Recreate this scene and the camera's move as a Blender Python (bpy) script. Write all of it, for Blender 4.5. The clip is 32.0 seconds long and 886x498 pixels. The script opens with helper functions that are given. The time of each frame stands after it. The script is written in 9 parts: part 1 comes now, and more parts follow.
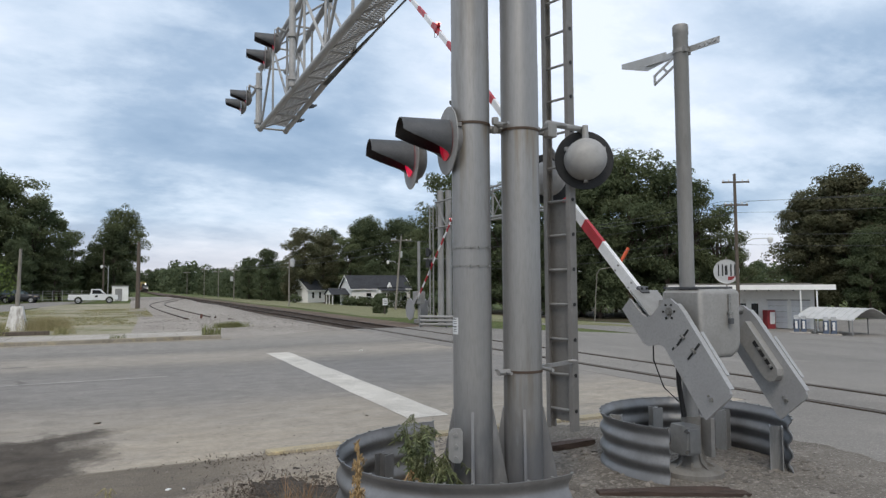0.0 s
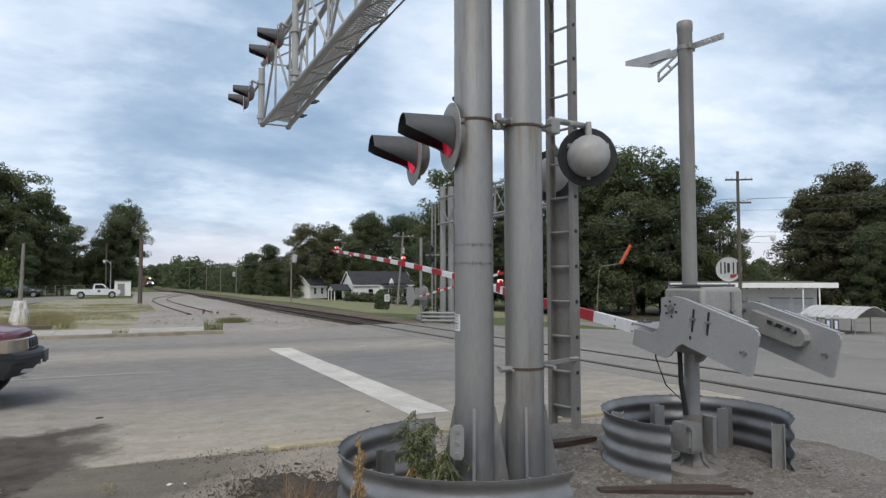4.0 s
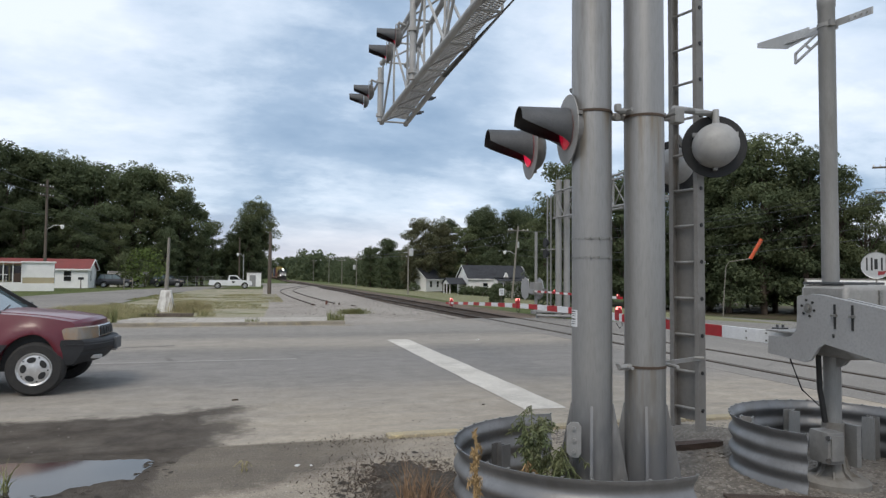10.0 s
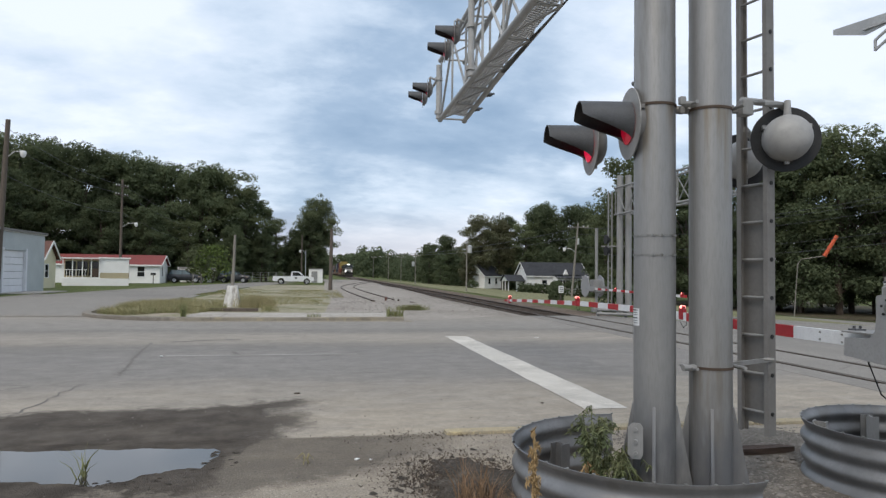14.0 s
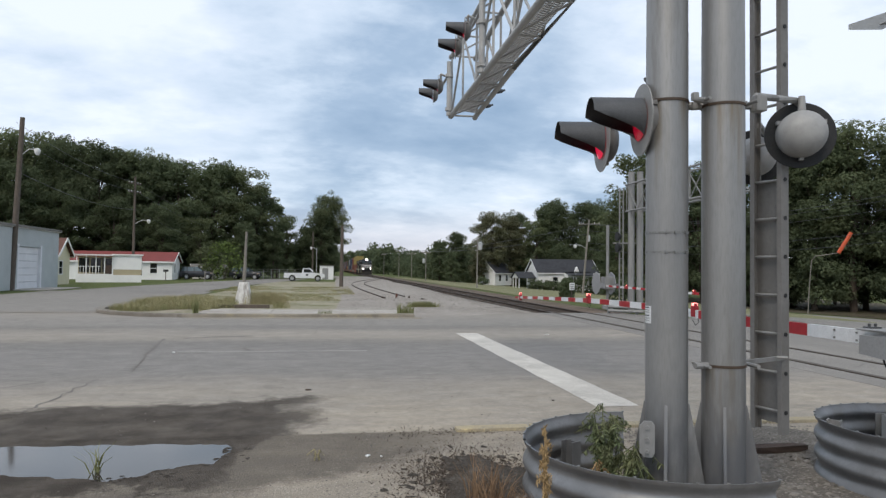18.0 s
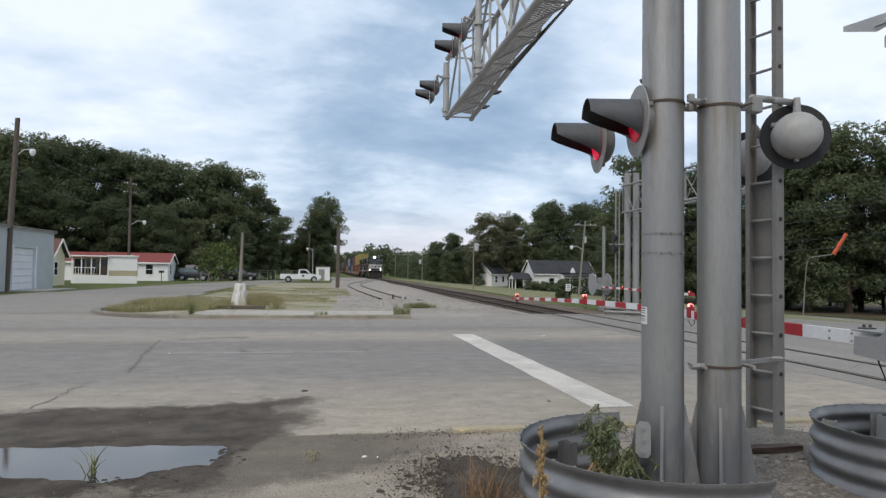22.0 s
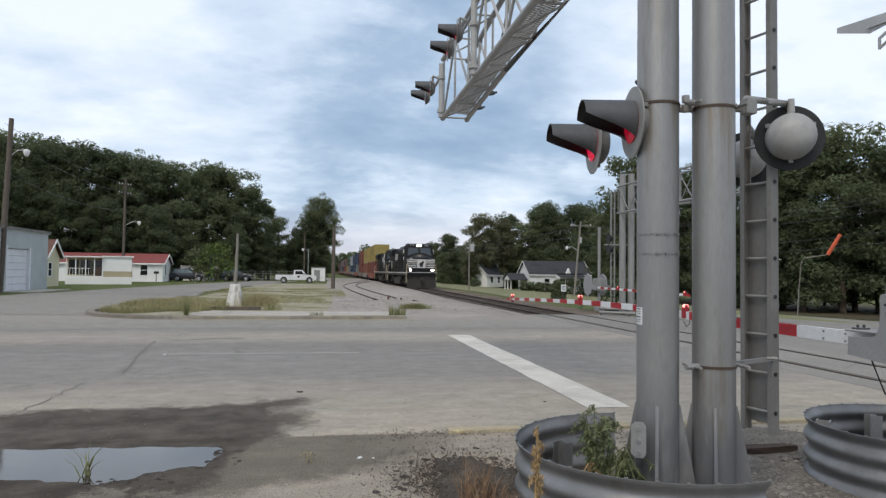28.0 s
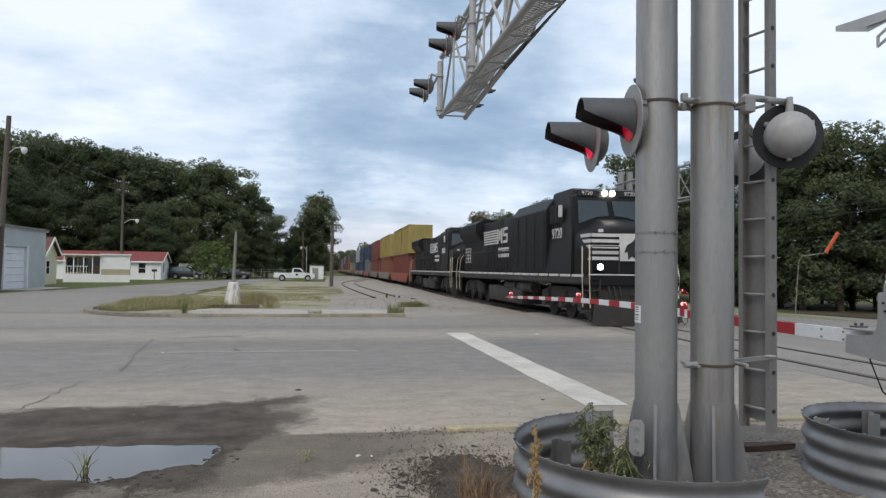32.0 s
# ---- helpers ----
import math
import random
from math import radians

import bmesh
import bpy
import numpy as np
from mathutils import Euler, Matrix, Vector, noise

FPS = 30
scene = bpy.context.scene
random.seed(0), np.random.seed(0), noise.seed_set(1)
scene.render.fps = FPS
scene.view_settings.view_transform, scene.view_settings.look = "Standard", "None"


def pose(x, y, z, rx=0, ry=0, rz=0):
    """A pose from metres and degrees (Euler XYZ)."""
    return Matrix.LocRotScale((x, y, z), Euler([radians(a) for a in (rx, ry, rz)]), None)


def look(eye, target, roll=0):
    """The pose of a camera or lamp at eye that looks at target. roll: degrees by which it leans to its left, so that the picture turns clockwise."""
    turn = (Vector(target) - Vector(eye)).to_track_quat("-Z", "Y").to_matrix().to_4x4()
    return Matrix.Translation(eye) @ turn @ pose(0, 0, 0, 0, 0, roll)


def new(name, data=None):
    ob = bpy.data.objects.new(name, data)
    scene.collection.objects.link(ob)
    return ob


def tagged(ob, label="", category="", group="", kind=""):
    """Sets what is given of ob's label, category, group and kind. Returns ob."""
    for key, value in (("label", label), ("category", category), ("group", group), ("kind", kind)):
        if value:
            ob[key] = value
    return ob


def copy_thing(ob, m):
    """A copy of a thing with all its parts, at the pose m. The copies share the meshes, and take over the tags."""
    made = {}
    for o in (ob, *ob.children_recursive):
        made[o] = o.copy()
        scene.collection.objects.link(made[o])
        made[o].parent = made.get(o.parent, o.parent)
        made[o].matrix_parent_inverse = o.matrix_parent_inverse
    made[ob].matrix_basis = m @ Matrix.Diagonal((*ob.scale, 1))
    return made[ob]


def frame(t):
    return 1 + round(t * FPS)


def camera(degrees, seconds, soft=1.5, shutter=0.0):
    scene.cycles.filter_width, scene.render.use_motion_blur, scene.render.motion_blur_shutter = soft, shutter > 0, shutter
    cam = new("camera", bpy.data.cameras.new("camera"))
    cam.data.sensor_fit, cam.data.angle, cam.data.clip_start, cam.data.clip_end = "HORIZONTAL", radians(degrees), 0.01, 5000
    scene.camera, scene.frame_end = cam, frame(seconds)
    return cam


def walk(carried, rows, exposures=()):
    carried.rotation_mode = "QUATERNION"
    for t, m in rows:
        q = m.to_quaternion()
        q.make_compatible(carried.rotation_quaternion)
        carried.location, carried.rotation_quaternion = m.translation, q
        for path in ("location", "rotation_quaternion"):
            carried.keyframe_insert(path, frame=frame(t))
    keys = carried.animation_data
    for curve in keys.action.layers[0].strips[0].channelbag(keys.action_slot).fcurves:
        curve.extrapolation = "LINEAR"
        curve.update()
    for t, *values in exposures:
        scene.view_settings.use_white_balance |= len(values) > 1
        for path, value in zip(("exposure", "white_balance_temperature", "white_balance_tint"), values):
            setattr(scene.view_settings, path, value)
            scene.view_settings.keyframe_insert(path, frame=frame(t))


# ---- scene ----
cam = camera(67.165, 32.0, soft=1.35)

PATH = [
    (0, 0.004, -0.015, 1.695, -25.33, 3.25, -0.38),
    (0.5, 0.007, -0.017, 1.694, -25.33, 3.32, -0.39),
    (1, 0.007, -0.017, 1.694, -25.32, 3.32, -0.39),
    (1.5, 0.006, -0.015, 1.696, -25.31, 3.28, -0.29),
    (2, 0.006, -0.012, 1.695, -25.23, 3.21, -0.26),
    (2.5, 0.009, -0.009, 1.695, -25.19, 3.14, -0.18),
    (3, 0.007, -0.008, 1.694, -25.16, 3.08, -0.18),
    (3.5, 0.009, -0.006, 1.696, -25.16, 3.01, -0.13),
    (5.5, 0.007, -0.001, 1.696, -24.99, 2.79, -0.04),
    (6, 0.008, -0.001, 1.696, -24.81, 2.75, 0.03),
    (6.5, 0.004, 0.000, 1.696, -24.48, 2.71, 0.05),
    (7, 0.001, -0.002, 1.696, -23.50, 2.69, 0.16),
    (7.5, 0.002, -0.006, 1.697, -21.08, 2.66, 0.09),
    (8, 0.001, -0.006, 1.698, -19.42, 2.61, 0.19),
    (8.5, 0.001, -0.005, 1.697, -18.48, 2.55, 0.31),
    (9, -0.002, -0.006, 1.696, -17.60, 2.53, 0.36),
    (9.5, -0.006, -0.008, 1.697, -16.49, 2.46, 0.49),
    (10, -0.005, -0.010, 1.698, -15.32, 2.40, 0.45),
    (10.5, -0.001, -0.005, 1.696, -14.16, 2.36, 0.53),
    (11, -0.004, -0.004, 1.700, -13.12, 2.29, 0.57),
    (11.5, -0.005, -0.006, 1.701, -12.20, 2.28, 0.56),
    (12, -0.003, -0.004, 1.698, -11.49, 2.24, 0.67),
    (12.5, -0.003, -0.003, 1.701, -10.95, 2.19, 0.64),
    (13, 0.000, 0.000, 1.700, -10.60, 2.15, 0.67),
    (13.5, -0.002, 0.002, 1.700, -10.37, 2.09, 0.72),
    (14, 0.000, 0.000, 1.700, -10.30, 2.08, 0.68),
    (14.5, -0.002, 0.000, 1.702, -10.23, 2.05, 0.67),
    (16.5, -0.002, 0.006, 1.701, -9.62, 1.86, 0.67),
    (17, -0.000, 0.003, 1.701, -9.55, 1.85, 0.71),
    (17.5, -0.003, 0.005, 1.701, -9.46, 1.81, 0.77),
    (18, 0.000, 0.007, 1.702, -9.40, 1.80, 0.72),
    (18.5, 0.001, 0.008, 1.701, -9.37, 1.79, 0.68),
    (19, -0.001, 0.005, 1.700, -9.38, 1.80, 0.71),
    (19.5, -0.004, 0.004, 1.700, -9.50, 1.81, 0.74),
    (20, -0.001, 0.002, 1.700, -9.55, 1.83, 0.76),
    (20.5, -0.005, 0.003, 1.701, -9.65, 1.86, 0.77),
    (21, -0.003, 0.003, 1.702, -9.68, 1.87, 0.75),
    (21.5, -0.004, 0.005, 1.701, -9.71, 1.87, 0.76),
    (22, -0.002, 0.003, 1.700, -9.71, 1.90, 0.73),
    (22.5, -0.004, -0.001, 1.700, -9.77, 1.93, 0.75),
    (23, -0.001, 0.000, 1.701, -9.81, 1.95, 0.72),
    (23.5, -0.001, 0.001, 1.700, -9.75, 1.94, 0.66),
    (24, -0.002, 0.003, 1.702, -9.60, 1.89, 0.72),
    (24.5, -0.000, 0.001, 1.702, -9.53, 1.89, 0.72),
    (25, -0.003, 0.001, 1.700, -9.41, 1.91, 0.74),
    (25.5, -0.001, 0.003, 1.699, -9.35, 1.92, 0.71),
    (27.5, -0.004, 0.000, 1.702, -9.94, 1.94, 0.71),
    (28, -0.003, 0.001, 1.701, -10.09, 1.96, 0.70),
    (28.5, -0.004, 0.005, 1.701, -10.23, 1.96, 0.69),
    (29, -0.004, 0.006, 1.702, -10.25, 1.94, 0.74),
    (29.5, -0.002, 0.003, 1.702, -10.35, 1.94, 0.72),
    (30, -0.001, 0.003, 1.701, -10.36, 1.94, 0.73),
    (30.5, -0.003, 0.006, 1.701, -10.36, 1.95, 0.74),
    (31, -0.005, 0.008, 1.703, -10.30, 1.87, 0.72),
    (31.5, -0.002, 0.008, 1.702, -10.24, 1.81, 0.77),
    (32, -0.002, 0.005, 1.702, -10.23, 1.79, 0.71),
]


def cam_pose(x, y, z, yaw, pitch, roll):
    a, b = radians(yaw), radians(pitch)
    ahead = Vector((-math.sin(a) * math.cos(b), math.cos(a) * math.cos(b), math.sin(b)))
    return look((x, y, z), Vector((x, y, z)) + ahead, roll)


walk(cam, [(t, cam_pose(x, y, z, yaw, pitch, roll)) for t, x, y, z, yaw, pitch, roll in PATH],
     exposures=[(0, 0.0), (32, 0.0)])

# ---------------------------------------------------------------- light
world = bpy.data.worlds.new("sky")
scene.world = world
world.use_nodes = True
wn, wl = world.node_tree.nodes, world.node_tree.links
wn.clear()


def wnode(kind, **sets):
    n = wn.new(kind)
    for k, v in sets.items():
        n.inputs[k].default_value = v
    return n


sky = wn.new("ShaderNodeTexSky")
sky.sky_type, sky.sun_disc = "NISHITA", False
sky.sun_elevation, sky.sun_rotation = radians(48), radians(-150)
sky.air_density, sky.dust_density = 1.2, 2.0
tc = wn.new("ShaderNodeTexCoord")
sep = wn.new("ShaderNodeSeparateXYZ")
wl.new(tc.outputs["Generated"], sep.inputs[0])


def wmath(op, a, b=None):
    n = wn.new("ShaderNodeMath")
    n.operation = op
    for i, v in enumerate((a, b)):
        if v is None:
            continue
        if isinstance(v, (int, float)):
            n.inputs[i].default_value = v
        else:
            wl.new(v, n.inputs[i])
    return n.outputs[0]


# a flat layer of cloud over the land, seen in perspective
up = wmath("MAXIMUM", sep.outputs[2], 0.0)
up = wmath("ADD", up, 0.27)
px, py = wmath("DIVIDE", sep.outputs[0], up), wmath("DIVIDE", sep.outputs[1], up)
comb = wn.new("ShaderNodeCombineXYZ")
wl.new(px, comb.inputs[0]), wl.new(py, comb.inputs[1])


def wnoise(scale, detail, rough, sx, sy, seed, dist=0.0):
    mp = wn.new("ShaderNodeMapping")
    mp.inputs["Scale"].default_value = (sx, sy, 1)
    mp.inputs["Location"].default_value = seed
    mp.inputs["Rotation"].default_value = (0, 0, radians(-12))
    wl.new(comb.outputs[0], mp.inputs[0])
    n = wnode("ShaderNodeTexNoise", Scale=scale, Detail=detail, Roughness=rough, Distortion=dist)
    wl.new(mp.outputs[0], n.inputs["Vector"])
    return n.outputs["Fac"]


def wpuff(scale, sx, sy, seed):
    """Rounded heaps of cloud: soft cells with frayed edges."""
    mp = wn.new("ShaderNodeMapping")
    mp.inputs["Scale"].default_value = (sx, sy, 1)
    mp.inputs["Location"].default_value = seed
    mp.inputs["Rotation"].default_value = (0, 0, radians(-8))
    wl.new(comb.outputs[0], mp.inputs[0])
    fray = wnode("ShaderNodeTexNoise", Scale=scale * 1.6, Detail=6.0, Roughness=0.6)
    wl.new(mp.outputs[0], fray.inputs["Vector"])
    mx = wn.new("ShaderNodeMix")
    mx.data_type = "VECTOR"
    mx.inputs[0].default_value = 0.34
    wl.new(mp.outputs[0], mx.inputs[4])
    wl.new(fray.outputs["Color"], mx.inputs[5])
    v = wn.new("ShaderNodeTexVoronoi")
    v.feature = "SMOOTH_F1"
    v.inputs["Scale"].default_value, v.inputs["Smoothness"].default_value = scale, 0.55
    wl.new(mx.outputs[1], v.inputs["Vector"])
    return v.outputs["Distance"]


def wramp(fac, *stops):
    r = wn.new("ShaderNodeValToRGB")
    e = r.color_ramp.elements
    while len(e) < len(stops):
        e.new(0.5)
    for el, (p, c) in zip(e, stops):
        el.position, el.color = p, (*c, 1)
    wl.new(fac, r.inputs[0])
    return r.outputs[0]


def wmix(fac, a, b, how="MIX"):
    n = wn.new("ShaderNodeMix")
    n.data_type, n.blend_type = "RGBA", how
    for sock, v in ((n.inputs[0], fac), (n.inputs[6], a), (n.inputs[7], b)):
        if isinstance(v, (int, float)):
            sock.default_value = v
        elif isinstance(v, tuple):
            sock.default_value = (*v, 1)
        else:
            wl.new(v, sock)
    return n.outputs[2]


broad = wnoise(0.62, 5, 0.52, 0.8, 1.0, (2.3, 5.1, 0), 0.2)
fine = wnoise(3.0, 6, 0.52, 0.8, 1.0, (7.3, 2.2, 4), 0.1)
puff = wpuff(1.5, 0.8, 1.0, (1.4, 3.2, 0))
heap = wpuff(3.6, 0.75, 1.0, (6.1, 0.7, 2))
cover = wmath("ADD", wmath("MULTIPLY", broad, 0.44), wmath("MULTIPLY", fine, 0.36))
cover = wmath("ADD", cover, wmath("MULTIPLY", wmath("SUBTRACT", 0.58, puff), 0.34))
cover = wmath("ADD", cover, wmath("MULTIPLY", wmath("SUBTRACT", 0.58, heap), 0.24))
cover = wmath("ADD", wmath("MULTIPLY", wmath("SUBTRACT", cover, 0.46), 1.2), 0.588)
# heavier, bluer cloud a little above the horizon, brighter higher up
lift = wramp(sep.outputs[2], (0.0, (0.5, 0.5, 0.5)), (0.10, (0.42, 0.42, 0.42)), (0.20, (0.44, 0.44, 0.44)), (0.34, (0.585, 0.585, 0.585)), (0.7, (0.53, 0.53, 0.53)))
cover = wmath("ADD", cover, wmath("MULTIPLY", wmath("SUBTRACT", lift, 0.5), 0.9))
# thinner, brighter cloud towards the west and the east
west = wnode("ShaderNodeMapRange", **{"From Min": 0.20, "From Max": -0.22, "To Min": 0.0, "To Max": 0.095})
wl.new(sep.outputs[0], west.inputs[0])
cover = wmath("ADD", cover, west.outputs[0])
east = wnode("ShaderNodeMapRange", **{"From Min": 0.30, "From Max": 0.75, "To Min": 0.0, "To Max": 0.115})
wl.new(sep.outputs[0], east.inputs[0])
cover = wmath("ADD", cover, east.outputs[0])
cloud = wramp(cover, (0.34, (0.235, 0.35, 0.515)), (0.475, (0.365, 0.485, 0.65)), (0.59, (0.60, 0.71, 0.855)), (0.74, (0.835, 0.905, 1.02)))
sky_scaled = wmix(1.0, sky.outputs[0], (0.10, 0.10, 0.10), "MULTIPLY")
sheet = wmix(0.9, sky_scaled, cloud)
# pale haze low over the land
haze = wramp(sep.outputs[2], (0.015, (1, 1, 1)), (0.10, (0, 0, 0)))
sheet = wmix(wmath("MULTIPLY", haze, 0.75), sheet, (0.63, 0.605, 0.645))
bg = wnode("ShaderNodeBackground", Strength=1.16)
wl.new(sheet, bg.inputs[0])
wo = wn.new("ShaderNodeOutputWorld")
wl.new(bg.outputs[0], wo.inputs[0])

sun = new("sun", bpy.data.lights.new("sun", "SUN"))
sun.data.energy, sun.data.angle, sun.data.color = 1.7, radians(24), (1.0, 0.90, 0.77)
sun.matrix_world = look((0, 0, 50), (20, 34, 0))


# ---------------------------------------------------------------- materials
def mat(name, base, rough=0.6, metal=0.0, dark=None, grain=8.0, amount=0.35, bump=0.15, fine=60.0,
        stain=None, stain_scale=0.8, stain_cover=0.55, spec=0.4, vary=0.0, emit=0.0, coat=0.0, island=0.0, stretch=(1, 1, 1), where="Object"):
    m = bpy.data.materials.new(name)
    m.use_nodes = True
    nt = m.node_tree
    n, l = nt.nodes, nt.links
    b = n["Principled BSDF"]
    b.inputs["Roughness"].default_value = rough
    b.inputs["Metallic"].default_value = metal
    b.inputs["Specular IOR Level"].default_value = spec
    b.inputs["Coat Weight"].default_value = coat
    b.inputs["Coat Roughness"].default_value = 0.08
    t = n.new("ShaderNodeTexCoord")
    mp = n.new("ShaderNodeMapping")
    mp.inputs["Scale"].default_value = stretch
    l.new(t.outputs["Object"], mp.inputs[0])
    if where == "World":
        g = n.new("ShaderNodeNewGeometry")
        l.new(g.outputs["Position"], mp.inputs[0])

    def nz(scale, detail=5, r=0.6):
        k = n.new("ShaderNodeTexNoise")
        k.inputs["Scale"].default_value, k.inputs["Detail"].default_value, k.inputs["Roughness"].default_value = scale, detail, r
        l.new(mp.outputs[0], k.inputs["Vector"])
        return k.outputs["Fac"]

    def ramp(f, lo, hi):
        k = n.new("ShaderNodeMapRange")
        k.inputs["From Min"].default_value, k.inputs["From Max"].default_value = lo, hi
        l.new(f, k.inputs[0])
        return k.outputs[0]

    def mix(f, a, c, how="MIX"):
        k = n.new("ShaderNodeMix")
        k.data_type, k.blend_type = "RGBA", how
        for s, v in ((k.inputs[0], f), (k.inputs[6], a), (k.inputs[7], c)):
            if isinstance(v, (int, float)):
                s.default_value = v
            elif isinstance(v, tuple):
                s.default_value = (*v, 1)
            else:
                l.new(v, s)
        return k.outputs[2]

    dark = dark or tuple(c * (1 - amount) for c in base)
    col = mix(ramp(nz(grain), 0.35, 0.68), base, dark)
    small = nz(fine, 3)
    col = mix(ramp(small, 0.45, 0.8), col, tuple(c * 0.78 for c in base))
    if stain:
        big = nz(stain_scale, 7, 0.65)
        col = mix(ramp(big, stain_cover, stain_cover + 0.16), col, stain)
    if vary:
        o = n.new("ShaderNodeObjectInfo")
        h = n.new("ShaderNodeHueSaturation")
        k = n.new("ShaderNodeMapRange")
        k.inputs["To Min"].default_value, k.inputs["To Max"].default_value = 1 - vary, 1 + vary
        l.new(o.outputs["Random"], k.inputs[0])
        l.new(k.outputs[0], h.inputs["Value"])
        l.new(col, h.inputs["Color"])
        col = h.outputs[0]
    if island:
        o = n.new("ShaderNodeNewGeometry")
        h = n.new("ShaderNodeHueSaturation")
        k = n.new("ShaderNodeMapRange")
        k.inputs["To Min"].default_value, k.inputs["To Max"].default_value = 1 - island, 1 + island
        l.new(o.outputs["Random Per Island"], k.inputs[0])
        l.new(k.outputs[0], h.inputs["Value"])
        l.new(col, h.inputs["Color"])
        col = h.outputs[0]
    l.new(col, b.inputs["Base Color"])
    if bump:
        bp = n.new("ShaderNodeBump")
        bp.inputs["Strength"].default_value = bump
        bp.inputs["Distance"].default_value = 0.02
        l.new(small, bp.inputs["Height"])
        l.new(bp.outputs[0], b.inputs["Normal"])
    if emit:
        b.inputs["Emission Color"].default_value = (*base, 1)
        b.inputs["Emission Strength"].default_value = emit
    return m


M = {}
M["galv"] = mat("galvanised steel", (0.285, 0.285, 0.28), 0.58, 0.2, (0.225, 0.225, 0.22), 2.2, fine=30, bump=0.05, stain=(0.175, 0.17, 0.16), stain_scale=1.3, stain_cover=0.55, stretch=(3.5, 3.5, 0.6))
M["post_steel"] = mat("galvanised post", (0.28, 0.279, 0.276), 0.48, 0.45, (0.235, 0.234, 0.232), 1.6, fine=26, bump=0.03, stain=(0.165, 0.156, 0.14), stain_scale=0.9, stain_cover=0.54, stretch=(3.0, 3.0, 0.45))


def weather_post(m, joints):
    """Rust runs below each band; towards the foot pale scuffs and darker, bluish tone."""
    n, l = m.node_tree.nodes, m.node_tree.links
    b = n["Principled BSDF"]
    col = b.inputs["Base Color"].links[0].from_socket
    tcn = n.new("ShaderNodeTexCoord")
    sp = n.new("ShaderNodeSeparateXYZ")
    l.new(tcn.outputs["Object"], sp.inputs[0])

    def streaks(sc, lo, hi, st):
        mp = n.new("ShaderNodeMapping")
        mp.inputs["Scale"].default_value = st
        l.new(tcn.outputs["Object"], mp.inputs[0])
        k = n.new("ShaderNodeTexNoise")
        k.inputs["Scale"].default_value, k.inputs["Detail"].default_value = sc, 6
        l.new(mp.outputs[0], k.inputs["Vector"])
        r = n.new("ShaderNodeMapRange")
        r.inputs["From Min"].default_value, r.inputs["From Max"].default_value = lo, hi
        l.new(k.outputs["Fac"], r.inputs[0])
        return r.outputs[0]

    def times(a, c):
        k = n.new("ShaderNodeMath")
        k.operation = "MULTIPLY"
        l.new(a, k.inputs[0])
        l.new(c, k.inputs[1])
        return k.outputs[0]

    def height(z0, z1):
        r = n.new("ShaderNodeMapRange")
        r.inputs["From Min"].default_value, r.inputs["From Max"].default_value = z0, z1
        l.new(sp.outputs[2], r.inputs[0])
        return r.outputs[0]

    def over(f, colour):
        nonlocal col
        k = n.new("ShaderNodeMix")
        k.data_type = "RGBA"
        l.new(f, k.inputs[0])
        l.new(col, k.inputs[6])
        k.inputs[7].default_value = (*colour, 1)
        col = k.outputs[2]

    for z in joints:
        run = times(times(height(z - 0.75, z - 0.02), height(z + 0.02, z - 0.01)), streaks(7.0, 0.50, 0.74, (2.0, 2.0, 0.12)))
        over(run, (0.17, 0.128, 0.072))
    over(times(height(0.95, 0.6), streaks(6.0, 0.52, 0.70, (2.5, 2.5, 0.5))), (0.31, 0.315, 0.32))
    over(times(height(1.05, 0.5), streaks(3.0, 0.34, 0.56, (2.0, 2.0, 0.7))), (0.15, 0.154, 0.162))
    l.new(col, b.inputs["Base Color"])


M["post_steel_b"] = M["post_steel"].copy()
weather_post(M["post_steel"], (2.90,))
weather_post(M["post_steel_b"], (2.87, 1.07))
M["galv_blue"] = mat("galvanised beam", (0.21, 0.214, 0.220), 0.42, 0.5, (0.145, 0.148, 0.152), 4.0, fine=40, bump=0.06, stain=(0.115, 0.105, 0.09), stain_scale=1.2, stain_cover=0.58)
M["lamp_back"] = mat("dented lamp housing", (0.36, 0.36, 0.355), 0.62, 0.15, (0.29, 0.29, 0.285), 5.0, fine=14, bump=0.12, stain=(0.24, 0.235, 0.225), stain_scale=2.5, stain_cover=0.6)
M["housing_grey"] = mat("weathered lamp housing", (0.20, 0.195, 0.19), 0.6, 0.15, (0.15, 0.145, 0.14), 6.0, fine=30, bump=0.06, stain=(0.13, 0.115, 0.095), stain_scale=3.0, stain_cover=0.55)
M["alu"] = mat("aluminium paint", (0.50, 0.51, 0.51), 0.45, 0.3, (0.40, 0.40, 0.40), 5.0, fine=50, bump=0.04, stain=(0.30, 0.30, 0.29), stain_scale=2.0, stain_cover=0.62)
M["box_grey"] = mat("grey enamel", (0.285, 0.283, 0.275), 0.55, 0.1, (0.23, 0.228, 0.22), 5.0, fine=40, bump=0.04, stain=(0.22, 0.21, 0.19), stain_scale=2.5, stain_cover=0.62)
M["plate"] = mat("plate aluminium", (0.33, 0.335, 0.34), 0.5, 0.15, (0.285, 0.288, 0.292), 3.0, fine=50, bump=0.01, stain=(0.24, 0.238, 0.235), stain_scale=2.0, stain_cover=0.64)
M["ladder_steel"] = mat("dull ladder steel", (0.205, 0.20, 0.192), 0.6, 0.2, (0.16, 0.155, 0.148), 3.0, fine=30, bump=0.05, stain=(0.125, 0.115, 0.10), stain_scale=1.6, stain_cover=0.55)
